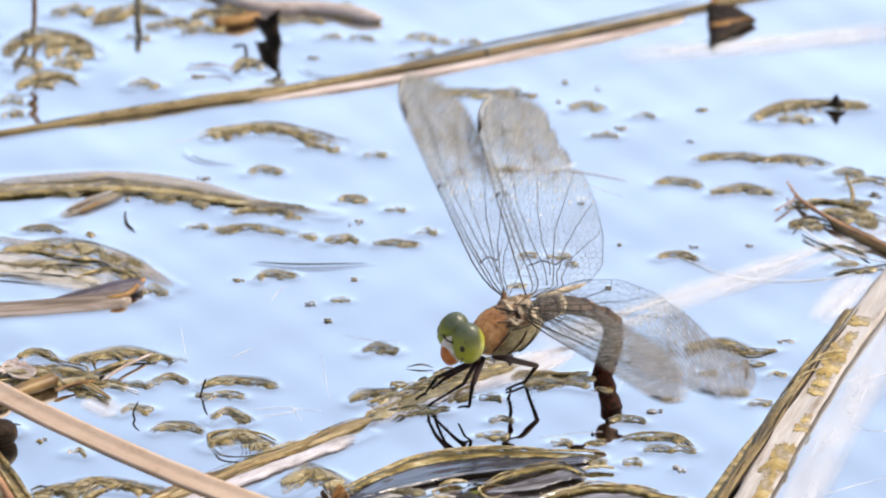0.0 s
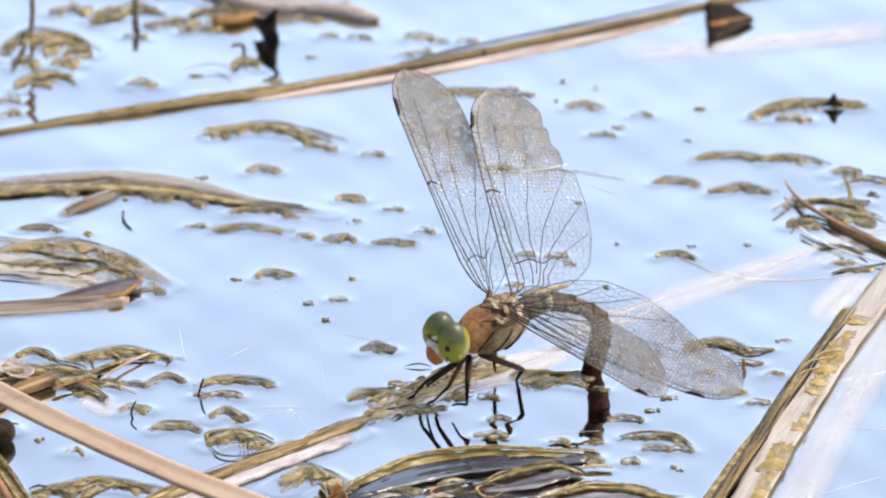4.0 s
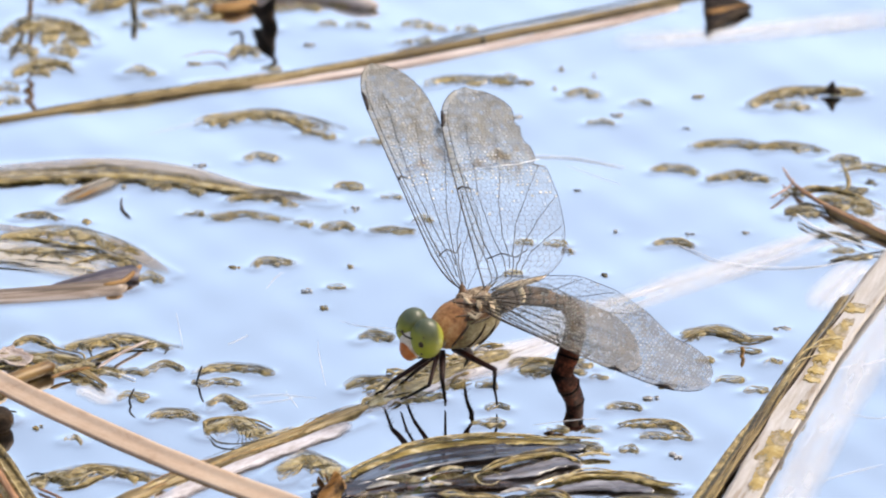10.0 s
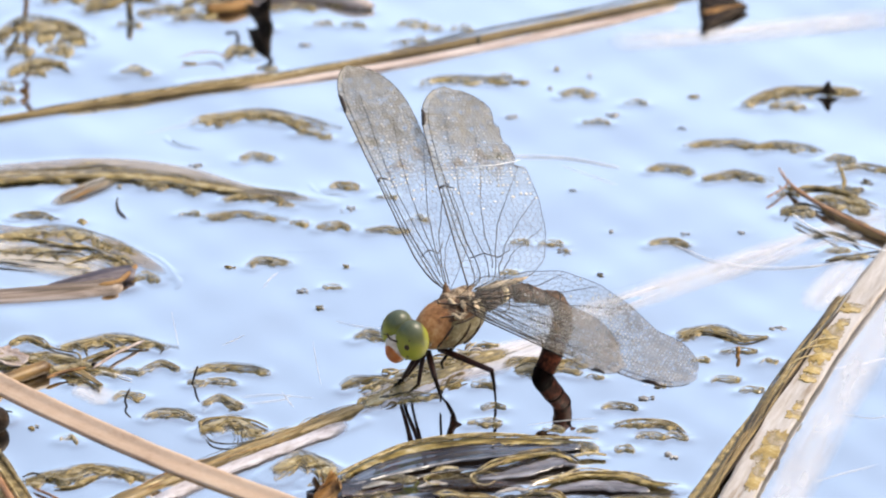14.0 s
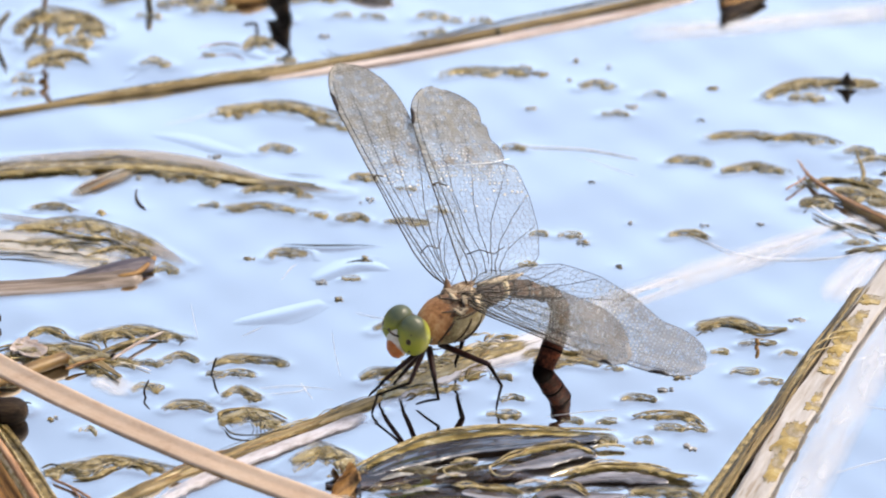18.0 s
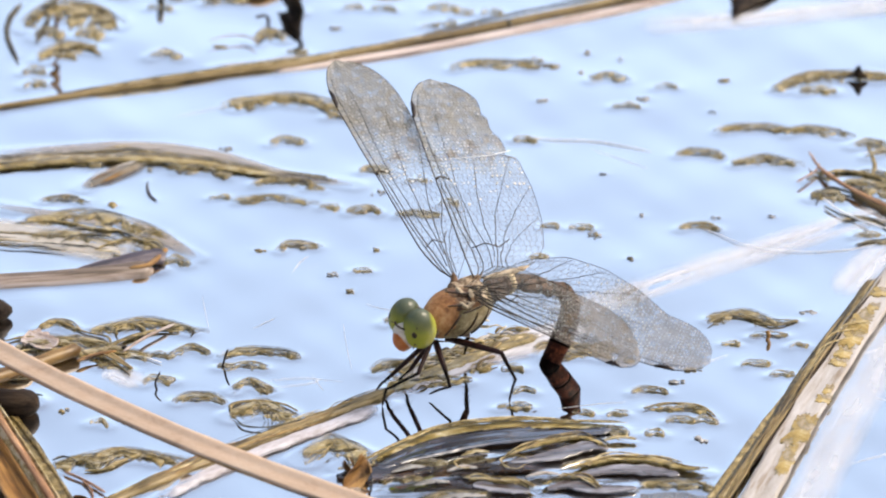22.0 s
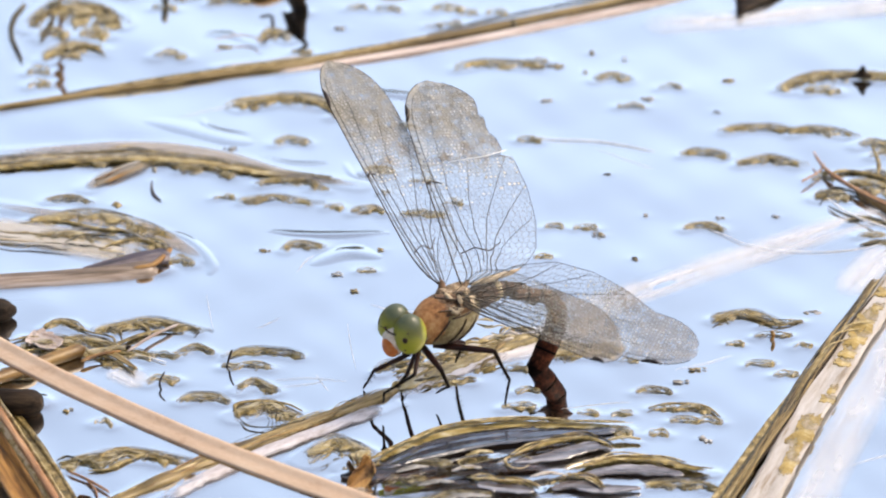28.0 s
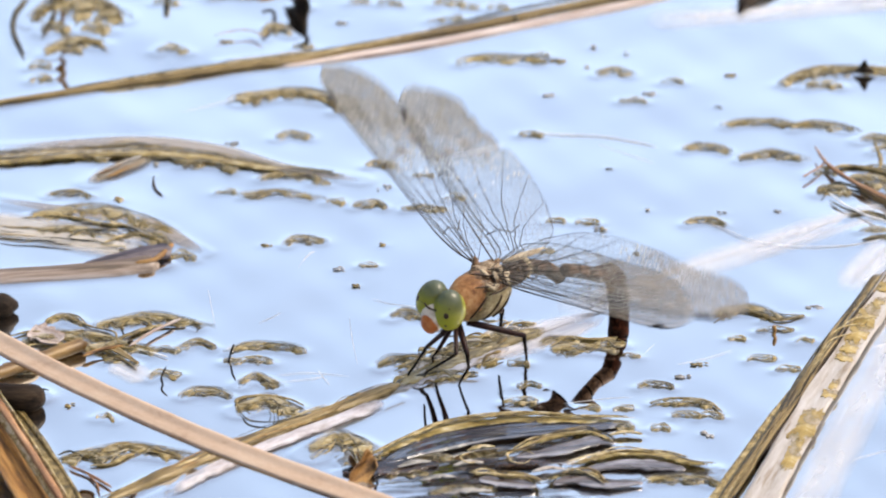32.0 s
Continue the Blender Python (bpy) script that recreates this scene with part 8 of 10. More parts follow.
    walk(abdomen_tip, [
        (0.0, pose(0.01503, 0.00989, 0.01362, 14.51, 0.70, 0.12)),
        (1.0, pose(0.01515, 0.00982, 0.01368, 19.41, -0.07, 0.31)),
        (2.0, pose(0.01520, 0.00956, 0.01386, 17.71, -0.93, -0.42)),
        (3.0, pose(0.01453, 0.00974, 0.01374, 18.12, -2.37, 0.13)),
        (5.5, pose(0.01551, 0.01038, 0.01328, 1.44, 6.40, -0.01)),
        (6.0, pose(0.01553, 0.01041, 0.01326, 1.96, 9.12, 0.03)),
        (6.5, pose(0.01510, 0.01036, 0.01330, -2.23, 9.10, -0.07)),
        (7.0, pose(0.01482, 0.01041, 0.01326, -2.61, 7.63, -0.08)),
        (7.5, pose(0.01472, 0.01057, 0.01315, -4.83, 6.91, -0.14)),
        (8.0, pose(0.01481, 0.01043, 0.01325, -3.80, 3.62, 0.07)),
        (8.5, pose(0.01503, 0.01039, 0.01328, 0.04, 2.79, -0.02)),
        (9.0, pose(0.01552, 0.01050, 0.01320, 0.00, 6.41, 0.00)),
        (9.5, pose(0.01561, 0.01054, 0.01317, 0.55, 6.41, 0.00)),
        (10.0, pose(0.01571, 0.01058, 0.01315, -0.18, 4.96, -0.01)),
        (10.5, pose(0.01578, 0.01060, 0.01313, -0.87, 2.25, -0.04)),
        (11.0, pose(0.01595, 0.01069, 0.01307, -4.33, 4.80, 0.12)),
        (11.5, pose(0.01591, 0.01064, 0.01310, -9.76, 9.13, 0.18)),
        (12.0, pose(0.01595, 0.01056, 0.01316, -5.07, 5.41, 0.15)),
        (12.5, pose(0.01627, 0.01066, 0.01308, -8.45, 8.08, 0.20)),
        (13.0, pose(0.01648, 0.01070, 0.01306, -12.11, 11.50, 0.07)),
        (13.5, pose(0.01668, 0.01072, 0.01305, -7.28, 7.31, 0.23)),
        (14.0, pose(0.01679, 0.01070, 0.01306, -9.47, 12.68, -0.04)),
        (14.5, pose(0.01688, 0.01074, 0.01303, -10.66, 16.75, -0.52)),
        (16.5, pose(0.01661, 0.01109, 0.01279, -14.88, 15.18, -0.87)),
        (17.0, pose(0.01570, 0.01063, 0.01311, -9.06, 7.68, -0.02)),
        (17.5, pose(0.01643, 0.01122, 0.01270, -13.89, 11.88, -0.52)),
        (18.0, pose(0.01608, 0.01058, 0.01314, -6.79, 8.98, -0.08)),
        (18.5, pose(0.01678, 0.01062, 0.01312, -7.01, 12.06, -0.16)),
        (19.0, pose(0.01711, 0.01066, 0.01309, -8.38, 10.52, 0.09)),
        (19.5, pose(0.01736, 0.01064, 0.01310, -6.37, 11.79, -0.05)),
        (20.0, pose(0.01741, 0.01048, 0.01321, -2.43, 7.30, 0.05)),
        (20.5, pose(0.01791, 0.01060, 0.01313, -8.86, 14.07, 0.06)),
        (21.0, pose(0.01724, 0.01063, 0.01311, -11.04, 14.37, -0.25)),
        (21.5, pose(0.01666, 0.01033, 0.01332, -6.88, 12.96, -0.23)),
        (22.0, pose(0.01680, 0.01049, 0.01321, -2.93, 11.56, -0.15)),
        (22.5, pose(0.01649, 0.01031, 0.01333, -2.07, 13.14, -0.19)),
        (23.0, pose(0.01630, 0.01022, 0.01339, 2.82, 10.36, 0.06)),
        (23.5, pose(0.01624, 0.01063, 0.01311, -5.00, 11.05, -0.04)),
        (24.5, pose(0.01650, 0.01072, 0.01304, -2.67, 10.18, -0.01)),
        (25.0, pose(0.01683, 0.01042, 0.01326, 2.69, 6.70, -0.07)),
        (25.5, pose(0.01620, 0.01002, 0.01354, 3.96, 1.50, -0.48)),
        (27.5, pose(0.01621, 0.01059, 0.01313, -9.25, 1.61, 0.49)),
        (28.0, pose(0.01742, 0.01030, 0.01334, 1.72, 11.86, -0.08)),
        (28.5, pose(0.01517, 0.01030, 0.01334, 27.87, -12.62, -2.68)),
        (29.0, pose(0.01529, 0.01100, 0.01285, 48.15, -31.83, -9.67)),
        (29.5, pose(0.01573, 0.01128, 0.01265, 54.72, -30.79, -9.02)),
        (30.0, pose(0.01515, 0.01091, 0.01291, 42.98, -28.00, -7.04)),
        (30.5, pose(0.01675, 0.01142, 0.01255, 36.91, -30.85, -8.18)),
        (31.0, pose(0.02002, 0.01197, 0.01257, 49.84, -28.48, -10.02)),
        (31.5, pose(0.02243, 0.01267, 0.01228, 42.77, -25.32, -7.88)),
        (32.0, pose(0.02209, 0.01240, 0.01247, 46.09, -23.77, -7.61)),
    ])
    walk(abdomen_middle, [
        (0.0, pose(0.01503, 0.00989, 0.01362, 0.00, -0.00, 0.00)),
        (1.0, pose(0.01515, 0.00982, 0.01368, 0.00, -0.00, 0.00)),
        (2.0, pose(0.01520, 0.00956, 0.01386, 0.00, -0.00, 0.00)),
        (3.0, pose(0.01453, 0.00974, 0.01374, 0.00, -0.00, 0.00)),
        (5.5, pose(0.01551, 0.01038, 0.01328, 0.00, -0.00, 0.00)),
        (6.0, pose(0.01553, 0.01041, 0.01326, 0.00, -0.00, 0.00)),
        (6.5, pose(0.01510, 0.01036, 0.01330, 0.00, -0.00, 0.00)),
        (7.0, pose(0.01482, 0.01041, 0.01326, 0.00, -0.00, 0.00)),
        (7.5, pose(0.01472, 0.01057, 0.01315, 0.00, -0.00, 0.00)),
        (8.0, pose(0.01481, 0.01043, 0.01325, 0.00, -0.00, 0.00)),
        (8.5, pose(0.01503, 0.01039, 0.01328, 0.00, -0.00, 0.00)),
        (9.0, pose(0.01552, 0.01050, 0.01320, 0.00, -0.00, 0.00)),
        (9.5, pose(0.01561, 0.01054, 0.01317, 0.00, -0.00, 0.00)),
        (10.0, pose(0.01571, 0.01058, 0.01315, 0.00, -0.00, 0.00)),
        (10.5, pose(0.01578, 0.01060, 0.01313, 0.00, -0.00, 0.00)),
        (11.0, pose(0.01595, 0.01069, 0.01307, 0.00, -0.00, 0.00)),
        (11.5, pose(0.01591, 0.01064, 0.01310, 0.00, -0.00, 0.00)),
        (12.0, pose(0.01595, 0.01056, 0.01316, 0.00, -0.00, 0.00)),
        (12.5, pose(0.01627, 0.01066, 0.01308, 0.00, -0.00, 0.00)),
        (13.0, pose(0.01648, 0.01070, 0.01306, 0.00, -0.00, 0.00)),
        (13.5, pose(0.01668, 0.01072, 0.01305, 0.00, -0.00, 0.00)),
        (14.0, pose(0.01679, 0.01070, 0.01306, 0.00, -0.00, 0.00)),
        (14.5, pose(0.01688, 0.01074, 0.01303, 0.00, -0.00, 0.00)),
        (16.5, pose(0.01661, 0.01109, 0.01279, 0.00, -0.00, 0.00)),
        (17.0, pose(0.01570, 0.01063, 0.01311, 0.00, -0.00, 0.00)),
        (17.5, pose(0.01643, 0.01122, 0.01270, 0.00, -0.00, 0.00)),
        (18.0, pose(0.01608, 0.01058, 0.01314, 0.00, -0.00, 0.00)),
        (18.5, pose(0.01678, 0.01062, 0.01312, 0.00, -0.00, 0.00)),
        (19.0, pose(0.01711, 0.01066, 0.01309, 0.00, -0.00, 0.00)),
        (19.5, pose(0.01736, 0.01064, 0.01310, 0.00, -0.00, 0.00)),
        (20.0, pose(0.01741, 0.01048, 0.01321, 0.00, -0.00, 0.00)),
        (20.5, pose(0.01791, 0.01060, 0.01313, 0.00, -0.00, 0.00)),
        (21.0, pose(0.01724, 0.01063, 0.01311, 0.00, -0.00, 0.00)),
        (21.5, pose(0.01666, 0.01033, 0.01332, 0.00, -0.00, 0.00)),
        (22.0, pose(0.01680, 0.01049, 0.01321, 0.00, -0.00, 0.00)),
        (22.5, pose(0.01649, 0.01031, 0.01333, 0.00, -0.00, 0.00)),
        (23.0, pose(0.01630, 0.01022, 0.01339, 0.00, -0.00, 0.00)),
        (23.5, pose(0.01624, 0.01063, 0.01311, 0.00, -0.00, 0.00)),
        (24.5, pose(0.01650, 0.01072, 0.01304, 0.00, -0.00, 0.00)),
        (25.0, pose(0.01683, 0.01042, 0.01326, 0.00, -0.00, 0.00)),
        (25.5, pose(0.01620, 0.01002, 0.01354, 0.00, -0.00, 0.00)),
        (27.5, pose(0.01621, 0.01059, 0.01313, 0.00, -0.00, 0.00)),
        (28.0, pose(0.01742, 0.01030, 0.01334, 0.00, -0.00, 0.00)),
        (28.5, pose(0.01517, 0.01030, 0.01334, 0.00, -0.00, 0.00)),
        (29.0, pose(0.01529, 0.01100, 0.01285, 0.00, -0.00, 0.00)),
        (29.5, pose(0.01573, 0.01128, 0.01265, 0.00, -0.00, 0.00)),
        (30.0, pose(0.01515, 0.01091, 0.01291, 0.00, -0.00, 0.00)),
        (30.5, pose(0.01675, 0.01142, 0.01255, 0.00, -0.00, 0.00)),
        (31.0, pose(0.02002, 0.01197, 0.01257, 0.00, -0.00, 0.00)),
        (31.5, pose(0.02243, 0.01267, 0.01228, 0.00, -0.00, 0.00)),
        (32.0, pose(0.02209, 0.01240, 0.01247, 0.00, -0.00, 0.00)),
    ])
    walk(leg_lf[0], [
        (0, pose(-0.00763, -0.00700, 0.01157, 0.0, 61.6, 140.2)),
        (1, pose(-0.00763, -0.00700, 0.01157, 0.0, 60.2, -151.3)),
        (2, pose(-0.00763, -0.00700, 0.01157, 0.0, 36.4, -117.9)),
        (3.5, pose(-0.00763, -0.00700, 0.01157, 0.0, 29.6, -118.6)),
        (5, pose(-0.00763, -0.00700, 0.01157, 0.0, 36.5, -115.6)),
        (6, pose(-0.00763, -0.00700, 0.01157, 0.0, 40.3, -113.8)),
        (7, pose(-0.00763, -0.00700, 0.01157, 0.0, 34.6, -109.9)),
        (8, pose(-0.00763, -0.00700, 0.01157, 0.0, 28.9, -106.6)),
        (9, pose(-0.00763, -0.00700, 0.01157, 0.0, 31.9, -106.4)),
        (10, pose(-0.00763, -0.00700, 0.01157, 0.0, 34.8, -106.1)),
        (11, pose(-0.00763, -0.00700, 0.01157, 0.0, 20.7, -106.0)),
        (11.5, pose(-0.00763, -0.00700, 0.01157, 0.0, 30.5, -108.5)),
        (13, pose(-0.00763, -0.00700, 0.01157, 0.0, 73.6, 124.1)),
        (14.5, pose(-0.00763, -0.00700, 0.01157, 0.0, 76.0, 163.8)),
        (16.5, pose(-0.00763, -0.00700, 0.01157, 0.0, 54.9, -133.8)),
        (18, pose(-0.00763, -0.00700, 0.01157, 0.0, 45.2, -127.5)),
        (19.5, pose(-0.00763, -0.00700, 0.01157, 0.0, 39.2, -119.4)),
        (21, pose(-0.00763, -0.00700, 0.01157, 0.0, 32.7, -112.6)),
        (22, pose(-0.00763, -0.00700, 0.01157, 0.0, 30.4, -114.1)),
        (23, pose(-0.00763, -0.00700, 0.01157, 0.0, 28.0, -115.5)),
        (24, pose(-0.00763, -0.00700, 0.01157, 0.0, 30.1, -112.9)),
        (25, pose(-0.00763, -0.00700, 0.01157, 0.0, 32.1, -110.1)),
        (26.5, pose(-0.00763, -0.00700, 0.01157, 0.0, 25.4, -105.2)),
        (28, pose(-0.00763, -0.00700, 0.01157, 0.0, 18.5, -100.9)),
        (28.5, pose(-0.00763, -0.00700, 0.01157, 0.0, 58.6, -147.4)),
        (29, pose(-0.00763, -0.00700, 0.01157, 0.0, 46.2, 120.8)),
        (30, pose(-0.00763, -0.00700, 0.01157, 0.0, 55.0, 116.9)),
        (31, pose(-0.00763, -0.00700, 0.01157, 0.0, 63.6, 110.7)),
        (31.5, pose(-0.00763, -0.00700, 0.01157, 0.0, 67.6, -120.8)),
        (32, pose(-0.00763, -0.00700, 0.01157, 0.0, 25.6, -97.8)),
    ])
    walk(leg_lf[1], [
        (0, pose(0.00691, 0.00000, 0.00000, -22.4, -19.0, 19.7)),
        (1, pose(0.00691, -0.00000, -0.00000, 43.6, -13.5, -43.8)),
        (2, pose(0.00691, -0.00000, 0.00000, 38.6, 19.5, -65.7)),
        (3.5, pose(0.00691, -0.00000, 0.00000, 42.8, 47.3, -79.5)),
        (5, pose(0.00691, -0.00000, -0.00000, 49.0, 52.0, -92.9)),
        (6, pose(0.00691, 0.00000, -0.00000, 50.2, 55.2, -100.4)),
        (7, pose(0.00691, 0.00000, 0.00000, 42.4, 57.7, -108.2)),
        (8, pose(0.00691, 0.00000, 0.00000, 35.0, 59.3, -115.3)),
        (9, pose(0.00691, 0.00000, 0.00000, 42.3, 53.3, -98.9)),
        (10, pose(0.00691, 0.00000, 0.00000, 45.6, 45.6, -87.7)),
        (11, pose(0.00691, 0.00000, -0.00000, 23.9, 30.6, -68.4)),
        (11.5, pose(0.00691, -0.00000, 0.00000, 36.9, 32.8, -74.3)),
        (13, pose(0.00691, -0.00000, 0.00000, 26.5, -33.0, -22.0)),
        (14.5, pose(0.00691, 0.00000, 0.00000, 54.4, -21.8, -44.1)),
        (16.5, pose(0.00691, 0.00000, 0.00000, 55.6, 10.5, -61.7)),
        (18, pose(0.00691, -0.00000, -0.00000, 44.5, 10.5, -60.3)),
        (19.5, pose(0.00691, 0.00000, 0.00000, 41.3, 18.0, -66.5)),
        (21, pose(0.00691, -0.00000, -0.00000, 36.2, 24.0, -72.0)),
        (22, pose(0.00691, 0.00000, -0.00000, 33.0, 23.8, -64.6)),
        (23, pose(0.00691, 0.00000, -0.00000, 29.2, 23.9, -57.1)),
        (24, pose(0.00691, 0.00000, 0.00000, 34.3, 27.6, -66.8)),
        (25, pose(0.00691, 0.00000, 0.00000, 38.3, 31.6, -76.7)),
        (26.5, pose(0.00691, -0.00000, 0.00000, 31.3, 35.2, -80.1)),
        (28, pose(0.00691, -0.00000, -0.00000, 23.5, 38.0, -82.7)),
        (28.5, pose(0.00691, 0.00000, 0.00000, 62.6, 16.8, -70.8)),
        (29, pose(0.00691, -0.00000, -0.00000, 10.9, -4.2, -11.4)),
        (30, pose(0.00691, 0.00000, 0.00000, 9.4, -8.2, -7.9)),
        (31, pose(0.00691, -0.00000, -0.00000, 4.8, -11.4, -3.3)),
        (31.5, pose(0.00691, -0.00000, -0.00000, 83.5, 32.9, -63.4)),
        (32, pose(0.00691, 0.00000, 0.00000, 33.8, 43.3, -87.6)),
    ])
    walk(leg_lf[2], [
        (0, pose(0.01325, 0.00227, 0.00232, 5.7, -13.1, -4.3)),
        (1, pose(0.01191, -0.00479, 0.00167, 81.9, 40.7, -61.8)),
        (2, pose(0.00967, -0.00612, -0.00238, 44.5, 63.4, -112.1)),
        (3.5, pose(0.00779, -0.00475, -0.00524, 30.0, 52.7, -121.2)),
        (5, pose(0.00669, -0.00438, -0.00562, 43.8, 36.3, -85.3)),
        (6, pose(0.00618, -0.00400, -0.00585, 44.9, 24.6, -76.2)),
        (7, pose(0.00572, -0.00362, -0.00602, 41.9, 35.8, -83.4)),
        (8, pose(0.00536, -0.00329, -0.00612, 37.3, 45.8, -94.0)),
        (9, pose(0.00625, -0.00420, -0.00572, 37.7, 51.1, -107.0)),
        (10, pose(0.00711, -0.00498, -0.00509, 34.5, 55.2, -121.1)),
        (11, pose(0.00917, -0.00570, -0.00363, 11.1, 50.5, -152.3)),
        (11.5, pose(0.00854, -0.00576, -0.00386, 18.7, 59.3, -147.4)),
        (13, pose(0.01245, -0.00224, 0.00388, -69.4, 43.5, 102.8)),
        (14.5, pose(0.01166, -0.00460, 0.00265, -76.6, 11.0, 88.0)),
        (16.5, pose(0.01023, -0.00617, -0.00130, -28.3, -14.3, 28.9)),
        (18, pose(0.01038, -0.00609, -0.00130, -8.6, 1.5, 8.4)),
        (19.5, pose(0.00961, -0.00621, -0.00221, 6.2, 24.2, -4.4)),
        (21, pose(0.00892, -0.00619, -0.00290, 43.4, 48.0, -18.6)),
        (22, pose(0.00970, -0.00589, -0.00287, 85.5, 63.8, -38.3)),
        (23, pose(0.01045, -0.00547, -0.00289, 67.6, 70.0, -74.9)),
        (24, pose(0.00940, -0.00580, -0.00330, 78.4, 73.7, -72.5)),
        (25, pose(0.00831, -0.00590, -0.00374, 89.0, 76.0, -67.7)),
        (26.5, pose(0.00791, -0.00573, -0.00411, 32.7, 77.1, -133.1)),
        (28, pose(0.00762, -0.00557, -0.00439, 8.3, 68.5, -163.1)),
        (28.5, pose(0.00915, -0.00644, -0.00206, 110.6, 51.9, -38.9)),
        (29, pose(0.01387, -0.00141, 0.00052, 13.1, -6.0, -14.2)),
        (30, pose(0.01390, -0.00097, 0.00101, -38.6, 9.6, 25.5)),
        (31, pose(0.01388, -0.00040, 0.00141, -62.8, 41.9, 101.7)),
        (31.5, pose(0.00958, -0.00535, -0.00387, 154.7, 58.0, -16.4)),
        (32, pose(0.00713, -0.00518, -0.00489, 2.4, 59.6, -175.4)),
    ])
    walk(leg_lm[0], [
        (0, pose(-0.00681, -0.00550, 0.01109, 0.0, 31.8, -109.3)),
        (1, pose(-0.00681, -0.00550, 0.01109, 0.0, 65.2, -129.0)),
        (2, pose(-0.00681, -0.00550, 0.01109, 0.0, 71.7, 118.2)),
        (3.5, pose(-0.00681, -0.00550, 0.01109, 0.0, 23.9, -96.1)),
        (5, pose(-0.00681, -0.00550, 0.01109, 0.0, 31.0, -84.6)),
        (6, pose(-0.00681, -0.00550, 0.01109, 0.0, 34.3, -77.6)),
        (7, pose(-0.00681, -0.00550, 0.01109, 0.0, 44.4, -57.7)),
        (8, pose(-0.00681, -0.00550, 0.01109, 0.0, 49.7, -34.0)),
        (9, pose(-0.00681, -0.00550, 0.01109, 0.0, 44.0, -65.2)),
        (10, pose(-0.00681, -0.00550, 0.01109, 0.0, 30.5, -90.2)),
        (11, pose(-0.00681, -0.00550, 0.01109, 0.0, 4.1, -83.7)),
        (11.5, pose(-0.00681, -0.00550, 0.01109, 0.0, 6.4, -83.1)),
        (13, pose(-0.00681, -0.00550, 0.01109, 0.0, 18.9, -79.3)),
        (14.5, pose(-0.00681, -0.00550, 0.01109, 0.0, 22.2, -79.8)),
        (16.5, pose(-0.00681, -0.00550, 0.01109, 0.0, 31.2, -81.0)),
        (18, pose(-0.00681, -0.00550, 0.01109, 0.0, 34.7, -81.5)),
        (19.5, pose(-0.00681, -0.00550, 0.01109, 0.0, 37.8, -77.8)),
        (21, pose(-0.00681, -0.00550, 0.01109, 0.0, 40.7, -73.7)),
        (22, pose(-0.00681, -0.00550, 0.01109, 0.0, 31.7, -71.9)),
        (23, pose(-0.00681, -0.00550, 0.01109, 0.0, 22.6, -70.4)),
        (24, pose(-0.00681, -0.00550, 0.01109, 0.0, 23.7, -66.2)),
        (25, pose(-0.00681, -0.00550, 0.01109, 0.0, 24.6, -61.9)),
        (26.5, pose(-0.00681, -0.00550, 0.01109, 0.0, 21.8, -61.4)),
        (28, pose(-0.00681, -0.00550, 0.01109, 0.0, 19.0, -60.9)),
        (28.5, pose(-0.00681, -0.00550, 0.01109, 0.0, 22.8, -76.8)),
        (29, pose(-0.00681, -0.00550, 0.01109, 0.0, 25.0, -93.5)),
        (30, pose(-0.00681, -0.00550, 0.01109, 0.0, 24.2, -101.5)),
        (31, pose(-0.00681, -0.00550, 0.01109, 0.0, 22.9, -109.2)),
        (31.5, pose(-0.00681, -0.00550, 0.01109, 0.0, 30.2, -95.7)),
        (32, pose(-0.00681, -0.00550, 0.01109, 0.0, 36.0, -80.1)),
    ])
